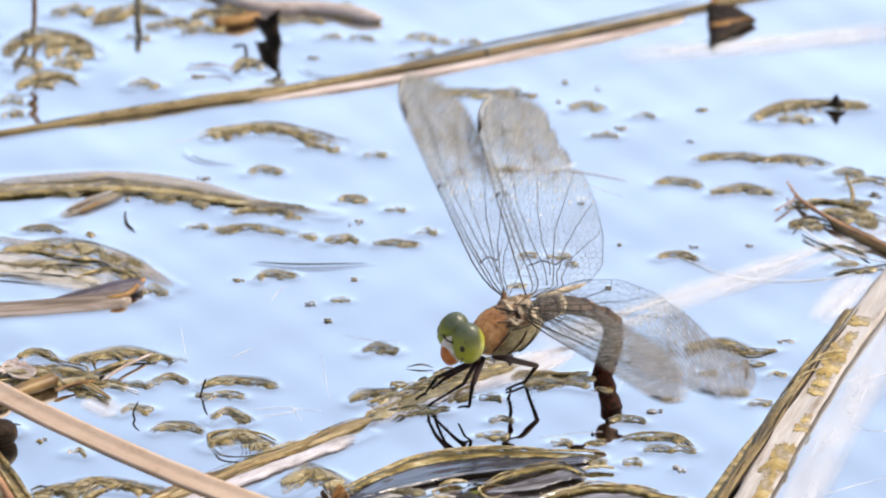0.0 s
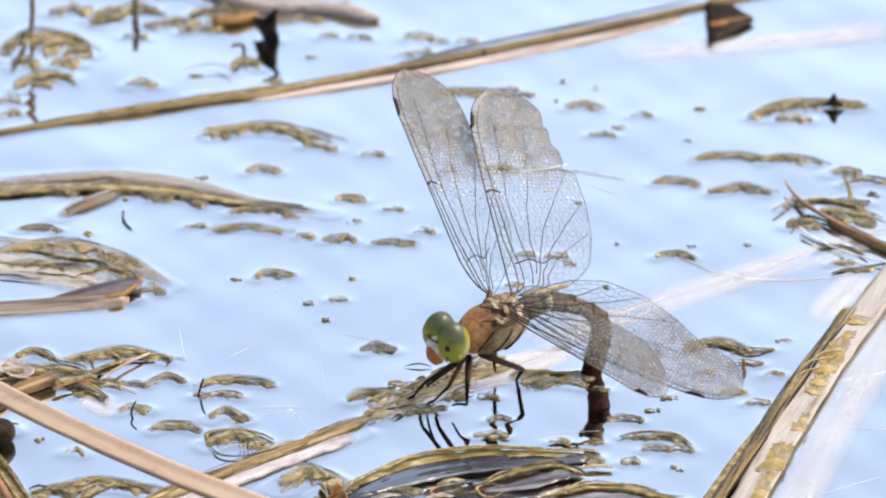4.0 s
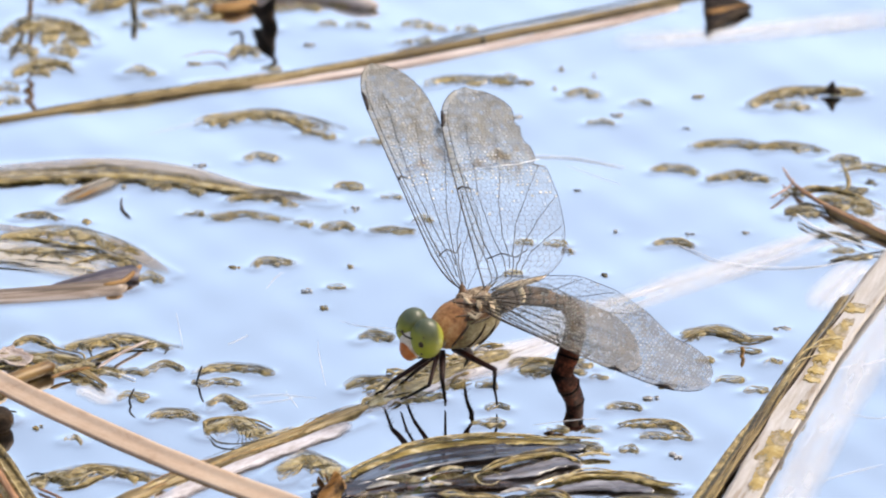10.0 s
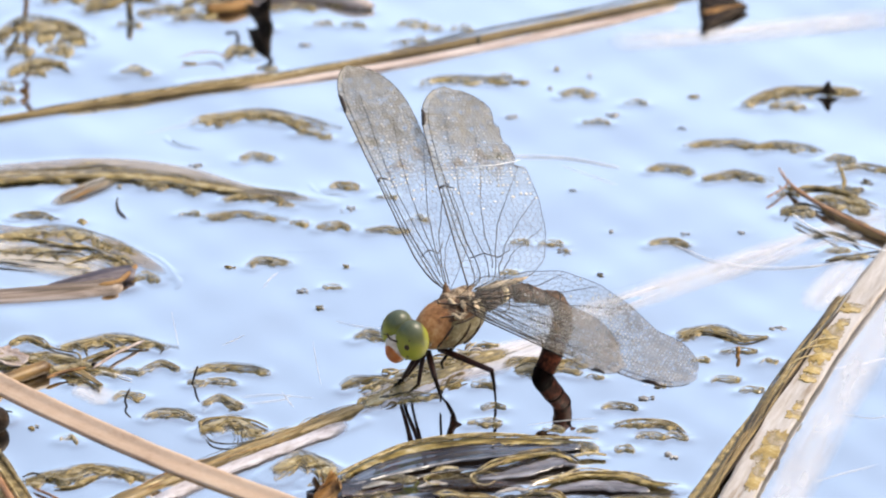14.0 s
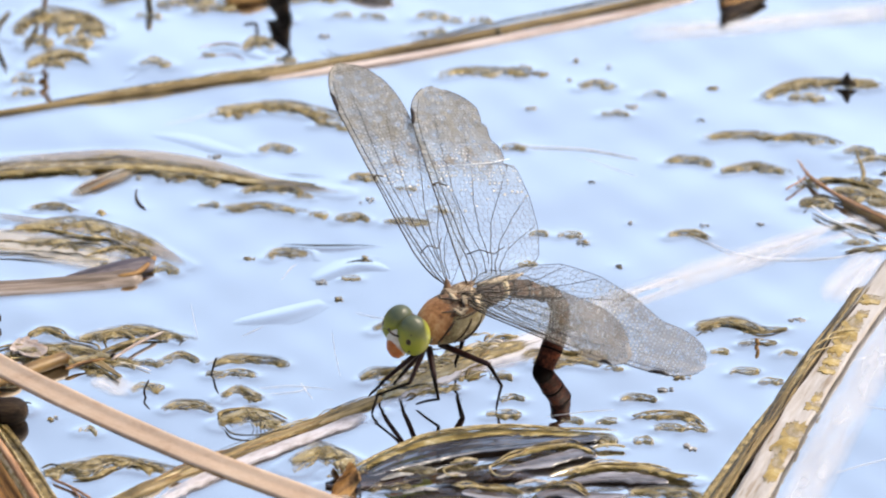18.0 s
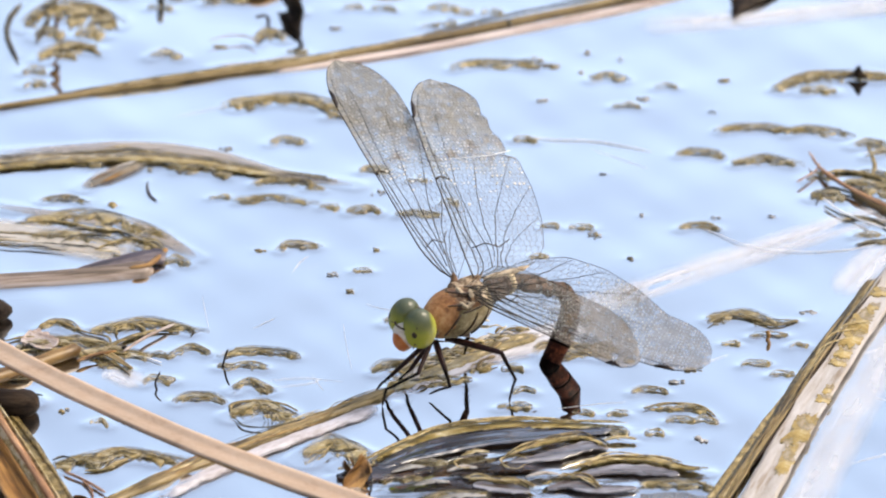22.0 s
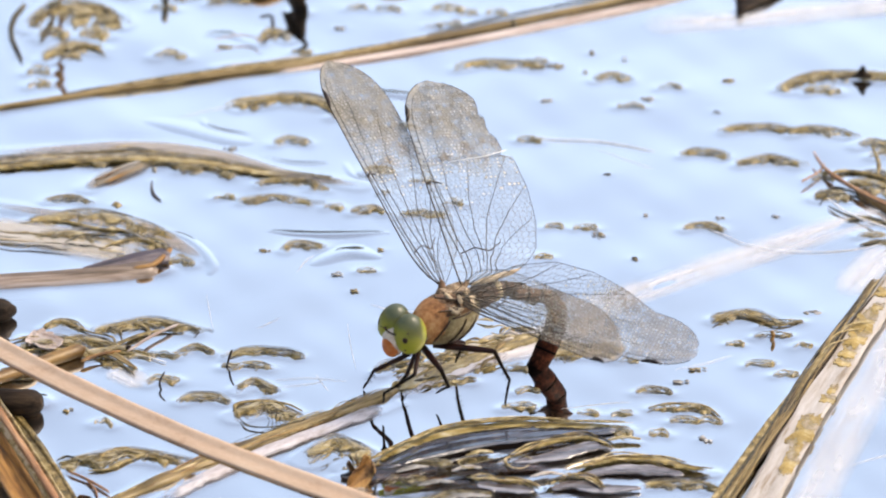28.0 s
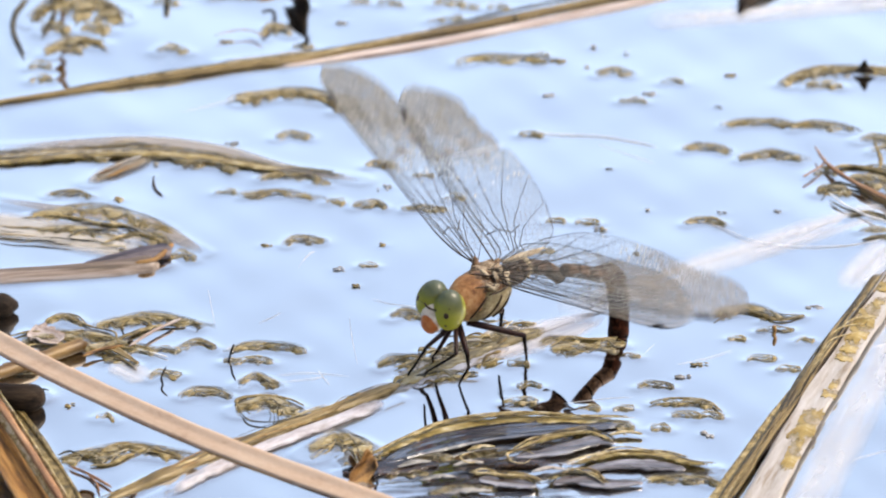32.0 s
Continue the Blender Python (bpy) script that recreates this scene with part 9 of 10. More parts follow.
    walk(leg_lm[1], [
        (0, pose(0.00627, 0.00000, -0.00000, 113.9, 65.9, -23.6)),
        (1, pose(0.00627, -0.00000, 0.00000, 125.9, 39.0, -19.0)),
        (2, pose(0.00627, 0.00000, 0.00000, 6.2, 5.5, -1.5)),
        (3.5, pose(0.00627, -0.00000, -0.00000, 101.1, 67.2, -10.3)),
        (5, pose(0.00627, -0.00000, 0.00000, -176.7, 78.8, 2.1)),
        (6, pose(0.00627, -0.00000, -0.00000, -129.5, 81.0, 39.8)),
        (7, pose(0.00627, -0.00000, -0.00000, -113.5, 65.1, 39.1)),
        (8, pose(0.00627, -0.00000, 0.00000, -89.9, 45.6, 33.8)),
        (9, pose(0.00627, 0.00000, 0.00000, -123.3, 62.9, 28.4)),
        (10, pose(0.00627, -0.00000, -0.00000, -131.7, 70.4, 20.6)),
        (11, pose(0.00627, 0.00000, 0.00000, -0.9, 60.1, 5.6)),
        (11.5, pose(0.00627, 0.00000, -0.00000, -3.0, 62.9, 9.8)),
        (13, pose(0.00627, -0.00000, 0.00000, -63.3, 71.8, 59.8)),
        (14.5, pose(0.00627, 0.00000, 0.00000, -76.9, 71.0, 48.8)),
        (16.5, pose(0.00627, 0.00000, -0.00000, -104.7, 64.5, 24.8)),
        (18, pose(0.00627, 0.00000, 0.00000, -111.0, 60.8, 18.6)),
        (19.5, pose(0.00627, -0.00000, -0.00000, -108.6, 61.8, 28.8)),
        (21, pose(0.00627, 0.00000, -0.00000, -99.9, 60.9, 39.5)),
        (22, pose(0.00627, -0.00000, -0.00000, -87.3, 68.5, 53.5)),
        (23, pose(0.00627, -0.00000, -0.00000, -66.4, 73.3, 73.6)),
        (24, pose(0.00627, 0.00000, -0.00000, -59.8, 67.5, 69.2)),
        (25, pose(0.00627, -0.00000, 0.00000, -53.6, 61.6, 64.8)),
        (26.5, pose(0.00627, 0.00000, -0.00000, -46.9, 61.4, 68.0)),
        (28, pose(0.00627, -0.00000, 0.00000, -40.3, 61.1, 70.6)),
        (28.5, pose(0.00627, 0.00000, 0.00000, -67.1, 74.0, 75.1)),
        (29, pose(0.00627, -0.00000, -0.00000, -154.5, 81.5, 17.4)),
        (30, pose(0.00627, 0.00000, 0.00000, 124.6, 73.6, -22.2)),
        (31, pose(0.00627, 0.00000, 0.00000, 55.6, 62.3, -26.9)),
        (31.5, pose(0.00627, -0.00000, 0.00000, 157.3, 79.2, -15.2)),
        (32, pose(0.00627, 0.00000, 0.00000, -83.7, 74.0, 73.5)),
    ])
    walk(leg_lm[2], [
        (0, pose(0.00807, -0.00079, -0.00439, 30.5, 44.4, -118.7)),
        (1, pose(0.00980, -0.00121, -0.00302, 67.4, 15.0, -82.4)),
        (2, pose(0.01105, -0.00012, -0.00046, -50.9, -43.5, 53.2)),
        (3.5, pose(0.00810, -0.00033, -0.00443, 17.9, 45.0, -137.1)),
        (5, pose(0.00720, 0.00003, -0.00471, 19.5, 53.9, -144.5)),
        (6, pose(0.00685, 0.00048, -0.00474, 18.9, 60.1, -149.7)),
        (7, pose(0.00784, 0.00127, -0.00436, 10.1, 68.9, -166.9)),
        (8, pose(0.00906, 0.00187, -0.00343, -19.3, 70.7, 156.3)),
        (9, pose(0.00819, 0.00104, -0.00428, -0.0, 72.9, 180.0)),
        (10, pose(0.00778, 0.00057, -0.00453, 0.3, 65.8, -179.5)),
        (11, pose(0.00865, 0.00023, -0.00417, -0.5, 39.4, 173.9)),
        (11.5, pose(0.00843, 0.00037, -0.00427, -1.0, 40.7, 172.7)),
        (13, pose(0.00703, 0.00129, -0.00456, -7.1, 52.7, 161.7)),
        (14.5, pose(0.00730, 0.00118, -0.00454, -1.4, 57.1, 177.0)),
        (16.5, pose(0.00815, 0.00087, -0.00434, 29.6, 50.4, -123.2)),
        (18, pose(0.00849, 0.00075, -0.00419, 35.9, 40.4, -108.8)),
        (19.5, pose(0.00826, 0.00109, -0.00423, 42.0, 33.2, -93.1)),
        (21, pose(0.00807, 0.00148, -0.00420, 44.3, 22.3, -79.9)),
        (22, pose(0.00732, 0.00141, -0.00447, 32.4, 49.7, -117.5)),
        (23, pose(0.00666, 0.00132, -0.00460, 10.2, 49.4, -156.2)),
        (24, pose(0.00692, 0.00172, -0.00444, 8.2, 52.4, -162.1)),
        (25, pose(0.00724, 0.00207, -0.00422, 5.4, 55.4, -168.9)),
        (26.5, pose(0.00713, 0.00213, -0.00422, 2.1, 54.9, -175.4)),
        (28, pose(0.00704, 0.00219, -0.00420, -0.5, 53.9, 178.7)),
        (28.5, pose(0.00661, 0.00128, -0.00462, 4.2, 55.0, -170.7)),
        (29, pose(0.00695, 0.00021, -0.00475, 11.0, 53.8, -157.1)),
        (30, pose(0.00752, -0.00051, -0.00461, 13.0, 50.8, -151.3)),
        (31, pose(0.00826, -0.00101, -0.00425, 14.5, 48.3, -145.6)),
        (31.5, pose(0.00714, -0.00024, -0.00472, 20.6, 64.6, -146.1)),
        (32, pose(0.00665, 0.00127, -0.00462, 104.8, 74.9, -53.8)),
    ])
    walk(leg_lh[0], [
        (0, pose(-0.00476, -0.00300, 0.01046, 0.0, 24.7, 40.2)),
        (1, pose(-0.00476, -0.00300, 0.01046, 0.0, 23.3, 38.3)),
        (2, pose(-0.00476, -0.00300, 0.01046, 0.0, 22.0, 36.5)),
        (3.5, pose(-0.00476, -0.00300, 0.01046, 0.0, 31.3, 41.7)),
        (5, pose(-0.00476, -0.00300, 0.01046, 0.0, 30.1, 30.2)),
        (6, pose(-0.00476, -0.00300, 0.01046, 0.0, 29.1, 24.1)),
        (7, pose(-0.00476, -0.00300, 0.01046, 0.0, 17.8, -12.9)),
        (8, pose(-0.00476, -0.00300, 0.01046, 0.0, 0.7, -44.3)),
        (9, pose(-0.00476, -0.00300, 0.01046, 0.0, 0.4, -47.0)),
        (10, pose(-0.00476, -0.00300, 0.01046, 0.0, 0.0, -49.6)),
        (11, pose(-0.00476, -0.00300, 0.01046, 0.0, 16.4, 20.8)),
        (11.5, pose(-0.00476, -0.00300, 0.01046, 0.0, 16.0, 12.8)),
        (13, pose(-0.00476, -0.00300, 0.01046, 0.0, 8.3, -33.4)),
        (14.5, pose(-0.00476, -0.00300, 0.01046, 0.0, 7.1, -35.2)),
        (16.5, pose(-0.00476, -0.00300, 0.01046, 0.0, 4.0, -39.8)),
        (18, pose(-0.00476, -0.00300, 0.01046, 0.0, 2.8, -41.5)),
        (19.5, pose(-0.00476, -0.00300, 0.01046, 0.0, 2.7, -34.7)),
        (21, pose(-0.00476, -0.00300, 0.01046, 0.0, 2.7, -27.8)),
        (22, pose(-0.00476, -0.00300, 0.01046, 0.0, 1.0, -31.4)),
        (23, pose(-0.00476, -0.00300, 0.01046, -0.0, -0.7, -35.1)),
        (24, pose(-0.00476, -0.00300, 0.01046, 0.0, 4.4, -34.1)),
        (25, pose(-0.00476, -0.00300, 0.01046, 0.0, 9.5, -33.2)),
        (26.5, pose(-0.00476, -0.00300, 0.01046, 0.0, 3.8, -27.2)),
        (28, pose(-0.00476, -0.00300, 0.01046, -0.0, -2.1, -21.2)),
        (28.5, pose(-0.00476, -0.00300, 0.01046, 0.0, 3.2, -29.3)),
        (29, pose(-0.00476, -0.00300, 0.01046, 0.0, 8.4, -37.5)),
        (30, pose(-0.00476, -0.00300, 0.01046, 0.0, 10.8, -41.4)),
        (31, pose(-0.00476, -0.00300, 0.01046, 0.0, 13.2, -45.4)),
        (31.5, pose(-0.00476, -0.00300, 0.01046, 0.0, 17.2, -19.7)),
        (32, pose(-0.00476, -0.00300, 0.01046, 0.0, 17.9, 6.7)),
    ])
    walk(leg_lh[1], [
        (0, pose(0.01146, -0.00000, 0.00000, -31.7, 39.3, 54.5)),
        (1, pose(0.01146, 0.00000, 0.00000, -30.1, 39.9, 55.1)),
        (2, pose(0.01146, -0.00000, 0.00000, -28.5, 40.4, 55.7)),
        (3.5, pose(0.01146, 0.00000, -0.00000, -29.4, 22.7, 44.3)),
        (5, pose(0.01146, 0.00000, -0.00000, -31.9, 27.3, 50.3)),
        (6, pose(0.01146, 0.00000, -0.00000, -32.2, 29.5, 52.7)),
        (7, pose(0.01146, 0.00000, 0.00000, -20.3, 48.3, 116.8)),
        (8, pose(0.01146, -0.00000, 0.00000, -0.8, 54.8, 139.1)),
        (9, pose(0.01146, -0.00000, -0.00000, -0.4, 55.9, 140.4)),
        (10, pose(0.01146, -0.00000, -0.00000, -0.0, 57.1, 141.4)),
        (11, pose(0.01146, 0.00000, -0.00000, -64.6, 78.3, 76.5)),
        (11.5, pose(0.01146, 0.00000, -0.00000, -47.1, 76.6, 96.7)),
        (13, pose(0.01146, 0.00000, -0.00000, -13.7, 58.7, 109.7)),
        (14.5, pose(0.01146, -0.00000, 0.00000, -12.7, 59.6, 104.4)),
        (16.5, pose(0.01146, 0.00000, -0.00000, -7.9, 59.9, 87.7)),
        (18, pose(0.01146, -0.00000, -0.00000, -5.4, 59.1, 81.2)),
        (19.5, pose(0.01146, -0.00000, 0.00000, -5.0, 63.2, 50.2)),
        (21, pose(0.01146, 0.00000, -0.00000, -1.6, 61.3, 15.0)),
        (22, pose(0.01146, 0.00000, -0.00000, -1.7, 64.5, 45.3)),
        (23, pose(0.01146, 0.00000, 0.00000, 1.4, 61.9, 75.5)),
        (24, pose(0.01146, 0.00000, -0.00000, -8.1, 57.0, 79.9)),
        (25, pose(0.01146, 0.00000, 0.00000, -15.6, 52.2, 82.4)),
        (26.5, pose(0.01146, 0.00000, -0.00000, -1.9, 60.5, 12.7)),
        (28, pose(0.01146, 0.00000, -0.00000, -1.7, 37.6, -40.7)),
        (28.5, pose(0.01146, -0.00000, -0.00000, -4.5, 75.1, 17.0)),
        (29, pose(0.01146, 0.00000, 0.00000, -10.9, 55.6, 124.4)),
        (30, pose(0.01146, 0.00000, 0.00000, 7.4, 78.0, -164.6)),
        (31, pose(0.01146, -0.00000, -0.00000, 24.4, 57.9, -85.1)),
        (31.5, pose(0.01146, -0.00000, -0.00000, -25.5, 78.7, 139.0)),
        (32, pose(0.01146, -0.00000, 0.00000, -21.6, 40.1, 51.2)),
    ])
    walk(leg_lh[2], [
        (0, pose(0.01433, 0.00402, -0.00404, -1.4, 31.7, 176.7)),
        (1, pose(0.01426, 0.00402, -0.00409, 8.1, 37.1, -160.0)),
        (2, pose(0.01420, 0.00402, -0.00414, 21.5, 37.2, -117.3)),
        (3.5, pose(0.01567, 0.00411, -0.00247, 25.4, 16.6, -124.4)),
        (5, pose(0.01508, 0.00437, -0.00293, 27.0, 13.0, -115.3)),
        (6, pose(0.01483, 0.00442, -0.00315, 27.0, 13.4, -110.9)),
        (7, pose(0.00954, 0.00379, -0.00477, 28.3, 55.8, -35.2)),
        (8, pose(0.00868, 0.00241, -0.00522, -3.9, 79.1, 78.5)),
        (9, pose(0.00870, 0.00228, -0.00529, -1.3, 73.9, 106.4)),
        (10, pose(0.00875, 0.00217, -0.00536, -0.1, 67.6, 120.5)),
        (11, pose(0.01176, 0.00126, -0.00625, 15.8, 65.9, -143.2)),
        (11.5, pose(0.01129, 0.00147, -0.00621, -83.0, 84.6, 77.8)),
        (13, pose(0.01034, 0.00312, -0.00546, -12.6, 54.8, 109.0)),
        (14.5, pose(0.01065, 0.00313, -0.00550, -14.1, 66.5, 115.1)),
        (16.5, pose(0.01158, 0.00320, -0.00552, 16.5, 76.9, -95.7)),
        (18, pose(0.01196, 0.00324, -0.00548, 7.3, 67.5, -82.9)),
        (19.5, pose(0.01330, 0.00221, -0.00570, 6.7, 66.2, -93.4)),
        (21, pose(0.01442, 0.00079, -0.00560, 6.9, 68.3, -100.5)),
        (22, pose(0.01339, 0.00195, -0.00576, 2.3, 75.3, -141.3)),
        (23, pose(0.01221, 0.00291, -0.00563, 0.3, 72.2, 173.3)),
        (24, pose(0.01207, 0.00342, -0.00536, 11.9, 68.4, -88.9)),
        (25, pose(0.01198, 0.00388, -0.00504, 12.2, 40.7, -67.2)),
        (26.5, pose(0.01452, 0.00069, -0.00556, 5.6, 48.7, -94.2)),
        (28, pose(0.01529, -0.00330, -0.00389, -5.3, 67.3, -104.7)),
        (28.5, pose(0.01303, 0.00048, -0.00617, 12.3, 75.2, -90.1)),
        (29, pose(0.00942, 0.00297, -0.00527, -19.9, 65.0, 62.6)),
        (30, pose(0.01018, -0.00035, -0.00625, 71.4, 78.8, -31.3)),
        (31, pose(0.01175, -0.00338, -0.00541, 23.1, 56.4, -88.5)),
        (31.5, pose(0.01051, 0.00082, -0.00626, 25.4, 47.1, -79.9)),
        (32, pose(0.01452, 0.00380, -0.00411, 34.0, 56.7, -62.1)),
    ])
    walk(leg_rf[0], [
        (0, pose(-0.00916, -0.00600, 0.01019, 0.0, 34.6, 143.9)),
        (1, pose(-0.00916, -0.00600, 0.01019, 0.0, 36.9, 141.7)),
        (2, pose(-0.00916, -0.00600, 0.01019, 0.0, 39.1, 139.5)),
        (3.5, pose(-0.00916, -0.00600, 0.01019, 0.0, 42.8, 144.8)),
        (5, pose(-0.00916, -0.00600, 0.01019, 0.0, 36.3, 169.3)),
        (6, pose(-0.00916, -0.00600, 0.01019, 0.0, 31.0, -179.6)),
        (7, pose(-0.00916, -0.00600, 0.01019, 0.0, 36.3, 173.8)),
        (8, pose(-0.00916, -0.00600, 0.01019, 0.0, 41.1, 166.2)),
        (9, pose(-0.00916, -0.00600, 0.01019, 0.0, 39.8, 168.2)),
        (10, pose(-0.00916, -0.00600, 0.01019, 0.0, 38.5, 170.1)),
        (11, pose(-0.00916, -0.00600, 0.01019, 0.0, 34.8, 134.9)),
        (11.5, pose(-0.00916, -0.00600, 0.01019, 0.0, 37.2, 131.8)),
        (13, pose(-0.00916, -0.00600, 0.01019, 0.0, 48.5, 110.2)),
        (14.5, pose(-0.00916, -0.00600, 0.01019, 0.0, 49.7, 121.1)),
        (16.5, pose(-0.00916, -0.00600, 0.01019, 0.0, 47.6, 151.2)),
        (18, pose(-0.00916, -0.00600, 0.01019, 0.0, 45.1, 160.9)),
        (19.5, pose(-0.00916, -0.00600, 0.01019, 0.0, 48.1, 160.4)),
        (21, pose(-0.00916, -0.00600, 0.01019, 0.0, 51.1, 159.9)),
        (22, pose(-0.00916, -0.00600, 0.01019, 0.0, 46.9, 167.8)),
        (23, pose(-0.00916, -0.00600, 0.01019, 0.0, 42.2, 174.5)),
        (24, pose(-0.00916, -0.00600, 0.01019, 0.0, 46.5, 172.8)),
        (25, pose(-0.00916, -0.00600, 0.01019, 0.0, 50.9, 170.8)),
        (26.5, pose(-0.00916, -0.00600, 0.01019, 0.0, 43.1, 160.1)),
        (28, pose(-0.00916, -0.00600, 0.01019, 0.0, 34.4, 151.8)),
        (28.5, pose(-0.00916, -0.00600, 0.01019, 0.0, 37.7, 140.9)),
        (29, pose(-0.00916, -0.00600, 0.01019, 0.0, 39.9, 129.1)),
        (30, pose(-0.00916, -0.00600, 0.01019, 0.0, 39.7, 123.5)),
        (31, pose(-0.00916, -0.00600, 0.01019, 0.0, 39.2, 117.8)),
        (31.5, pose(-0.00916, -0.00600, 0.01019, 0.0, 40.3, 114.6)),
        (32, pose(-0.00916, -0.00600, 0.01019, 0.0, 41.3, 111.2)),
    ])
    walk(leg_rf[1], [
        (0, pose(0.00874, -0.00000, 0.00000, -7.7, 24.3, 7.1)),
        (1, pose(0.00874, 0.00000, 0.00000, -3.4, 20.7, 3.1)),
        (2, pose(0.00874, -0.00000, 0.00000, 0.7, 16.8, -0.6)),
        (3.5, pose(0.00874, 0.00000, 0.00000, 5.2, 10.9, -4.6)),
        (5, pose(0.00874, -0.00000, 0.00000, 26.3, 16.5, -31.7)),
        (6, pose(0.00874, -0.00000, -0.00000, 27.9, 20.6, -43.6)),
        (7, pose(0.00874, -0.00000, 0.00000, 30.0, 17.5, -37.8)),
        (8, pose(0.00874, 0.00000, 0.00000, 29.4, 13.6, -30.9)),
        (9, pose(0.00874, 0.00000, -0.00000, 28.3, 14.1, -31.0)),
        (10, pose(0.00874, 0.00000, 0.00000, 27.2, 14.6, -31.0)),
        (11, pose(0.00874, -0.00000, -0.00000, -30.8, 29.8, 29.0)),
        (11.5, pose(0.00874, 0.00000, 0.00000, -27.8, 26.3, 24.2)),
        (13, pose(0.00874, 0.00000, 0.00000, -6.2, -7.1, 6.3)),
        (14.5, pose(0.00874, -0.00000, 0.00000, 1.6, -7.9, -1.6)),
        (16.5, pose(0.00874, -0.00000, 0.00000, 23.4, 2.1, -22.3)),
        (18, pose(0.00874, -0.00000, -0.00000, 27.2, 8.1, -26.2)),
        (19.5, pose(0.00874, -0.00000, 0.00000, 30.4, 3.2, -29.8)),
        (21, pose(0.00874, 0.00000, 0.00000, 33.6, -1.8, -33.7)),
        (22, pose(0.00874, -0.00000, -0.00000, 33.8, 5.0, -35.2)),
        (23, pose(0.00874, 0.00000, 0.00000, 32.4, 11.3, -35.8)),
        (24, pose(0.00874, 0.00000, -0.00000, 39.2, 10.2, -40.6)),
        (25, pose(0.00874, -0.00000, -0.00000, 45.5, 9.0, -44.8)),
        (26.5, pose(0.00874, -0.00000, -0.00000, 34.0, 14.3, -34.3)),
        (28, pose(0.00874, -0.00000, 0.00000, 22.2, 23.7, -23.2)),
        (28.5, pose(0.00874, -0.00000, 0.00000, 2.4, 22.2, -2.0)),
        (29, pose(0.00874, -0.00000, -0.00000, -24.0, 23.3, 18.7)),
        (30, pose(0.00874, -0.00000, -0.00000, -13.4, 19.7, 11.0)),
        (31, pose(0.00874, 0.00000, 0.00000, -4.9, 14.4, 4.6)),
        (31.5, pose(0.00874, -0.00000, -0.00000, -43.3, 30.1, 35.1)),
        (32, pose(0.00874, -0.00000, -0.00000, -54.7, 40.5, 73.3)),
    ])
    walk(leg_rf[2], [
        (0, pose(0.01257, 0.00048, -0.00174, -9.5, 8.8, 12.3)),
        (1, pose(0.01270, 0.00021, -0.00150, -2.4, 4.5, 3.0)),
        (2, pose(0.01280, -0.00004, -0.00122, 5.0, -0.1, -6.2)),
        (3.5, pose(0.01289, -0.00033, -0.00080, -37.5, 2.7, 53.7)),
        (5, pose(0.01220, -0.00213, -0.00120, 22.7, 6.9, -31.5)),
        (6, pose(0.01161, -0.00274, -0.00149, 28.8, 17.0, -50.4)),
        (7, pose(0.01193, -0.00248, -0.00127, 22.2, 8.8, -29.6)),
        (8, pose(0.01227, -0.00212, -0.00100, -11.9, -1.7, 14.4)),
        (9, pose(0.01226, -0.00212, -0.00104, 2.1, -0.3, -2.5)),
        (10, pose(0.01225, -0.00211, -0.00107, 13.4, 1.7, -17.0)),
        (11, pose(0.01196, 0.00178, -0.00211, -10.8, 7.8, 14.3)),
        (11.5, pose(0.01221, 0.00156, -0.00188, -16.2, 5.0, 20.9)),
        (13, pose(0.01292, 0.00046, 0.00053, -44.7, 42.1, 113.7)),
        (14.5, pose(0.01294, -0.00012, 0.00059, -43.4, 30.0, 115.8)),
        (16.5, pose(0.01266, -0.00161, -0.00016, -47.6, 1.7, 91.0)),
        (18, pose(0.01250, -0.00186, -0.00060, -43.9, -5.8, 77.5)),
        (19.5, pose(0.01241, -0.00210, -0.00024, -48.1, -0.0, 89.9)),
        (21, pose(0.01226, -0.00235, 0.00014, -50.8, 4.4, 95.7)),
        (22, pose(0.01219, -0.00243, -0.00037, -45.1, -2.3, 71.8)),
        (23, pose(0.01211, -0.00243, -0.00083, -12.4, 1.3, 13.8)),
        (24, pose(0.01190, -0.00272, -0.00075, -22.8, -9.1, 26.9)),
        (25, pose(0.01171, -0.00295, -0.00067, -33.8, -18.9, 42.5)),
        (26.5, pose(0.01213, -0.00231, -0.00104, 3.7, 7.3, -3.5)),
        (28, pose(0.01231, -0.00153, -0.00171, 24.9, 18.3, -31.2)),
        (28.5, pose(0.01266, -0.00014, -0.00161, 14.0, 11.5, -15.5)),
        (29, pose(0.01243, 0.00125, -0.00168, -2.1, 10.1, 2.1)),
        (30, pose(0.01266, 0.00076, -0.00143, -28.5, 21.7, 25.2)),
        (31, pose(0.01283, 0.00033, -0.00106, -48.3, 33.0, 48.4)),
        (31.5, pose(0.01174, 0.00211, -0.00213, -49.6, 33.8, 41.6)),
        (32, pose(0.00966, 0.00309, -0.00276, -43.3, 30.8, 30.3)),
    ])
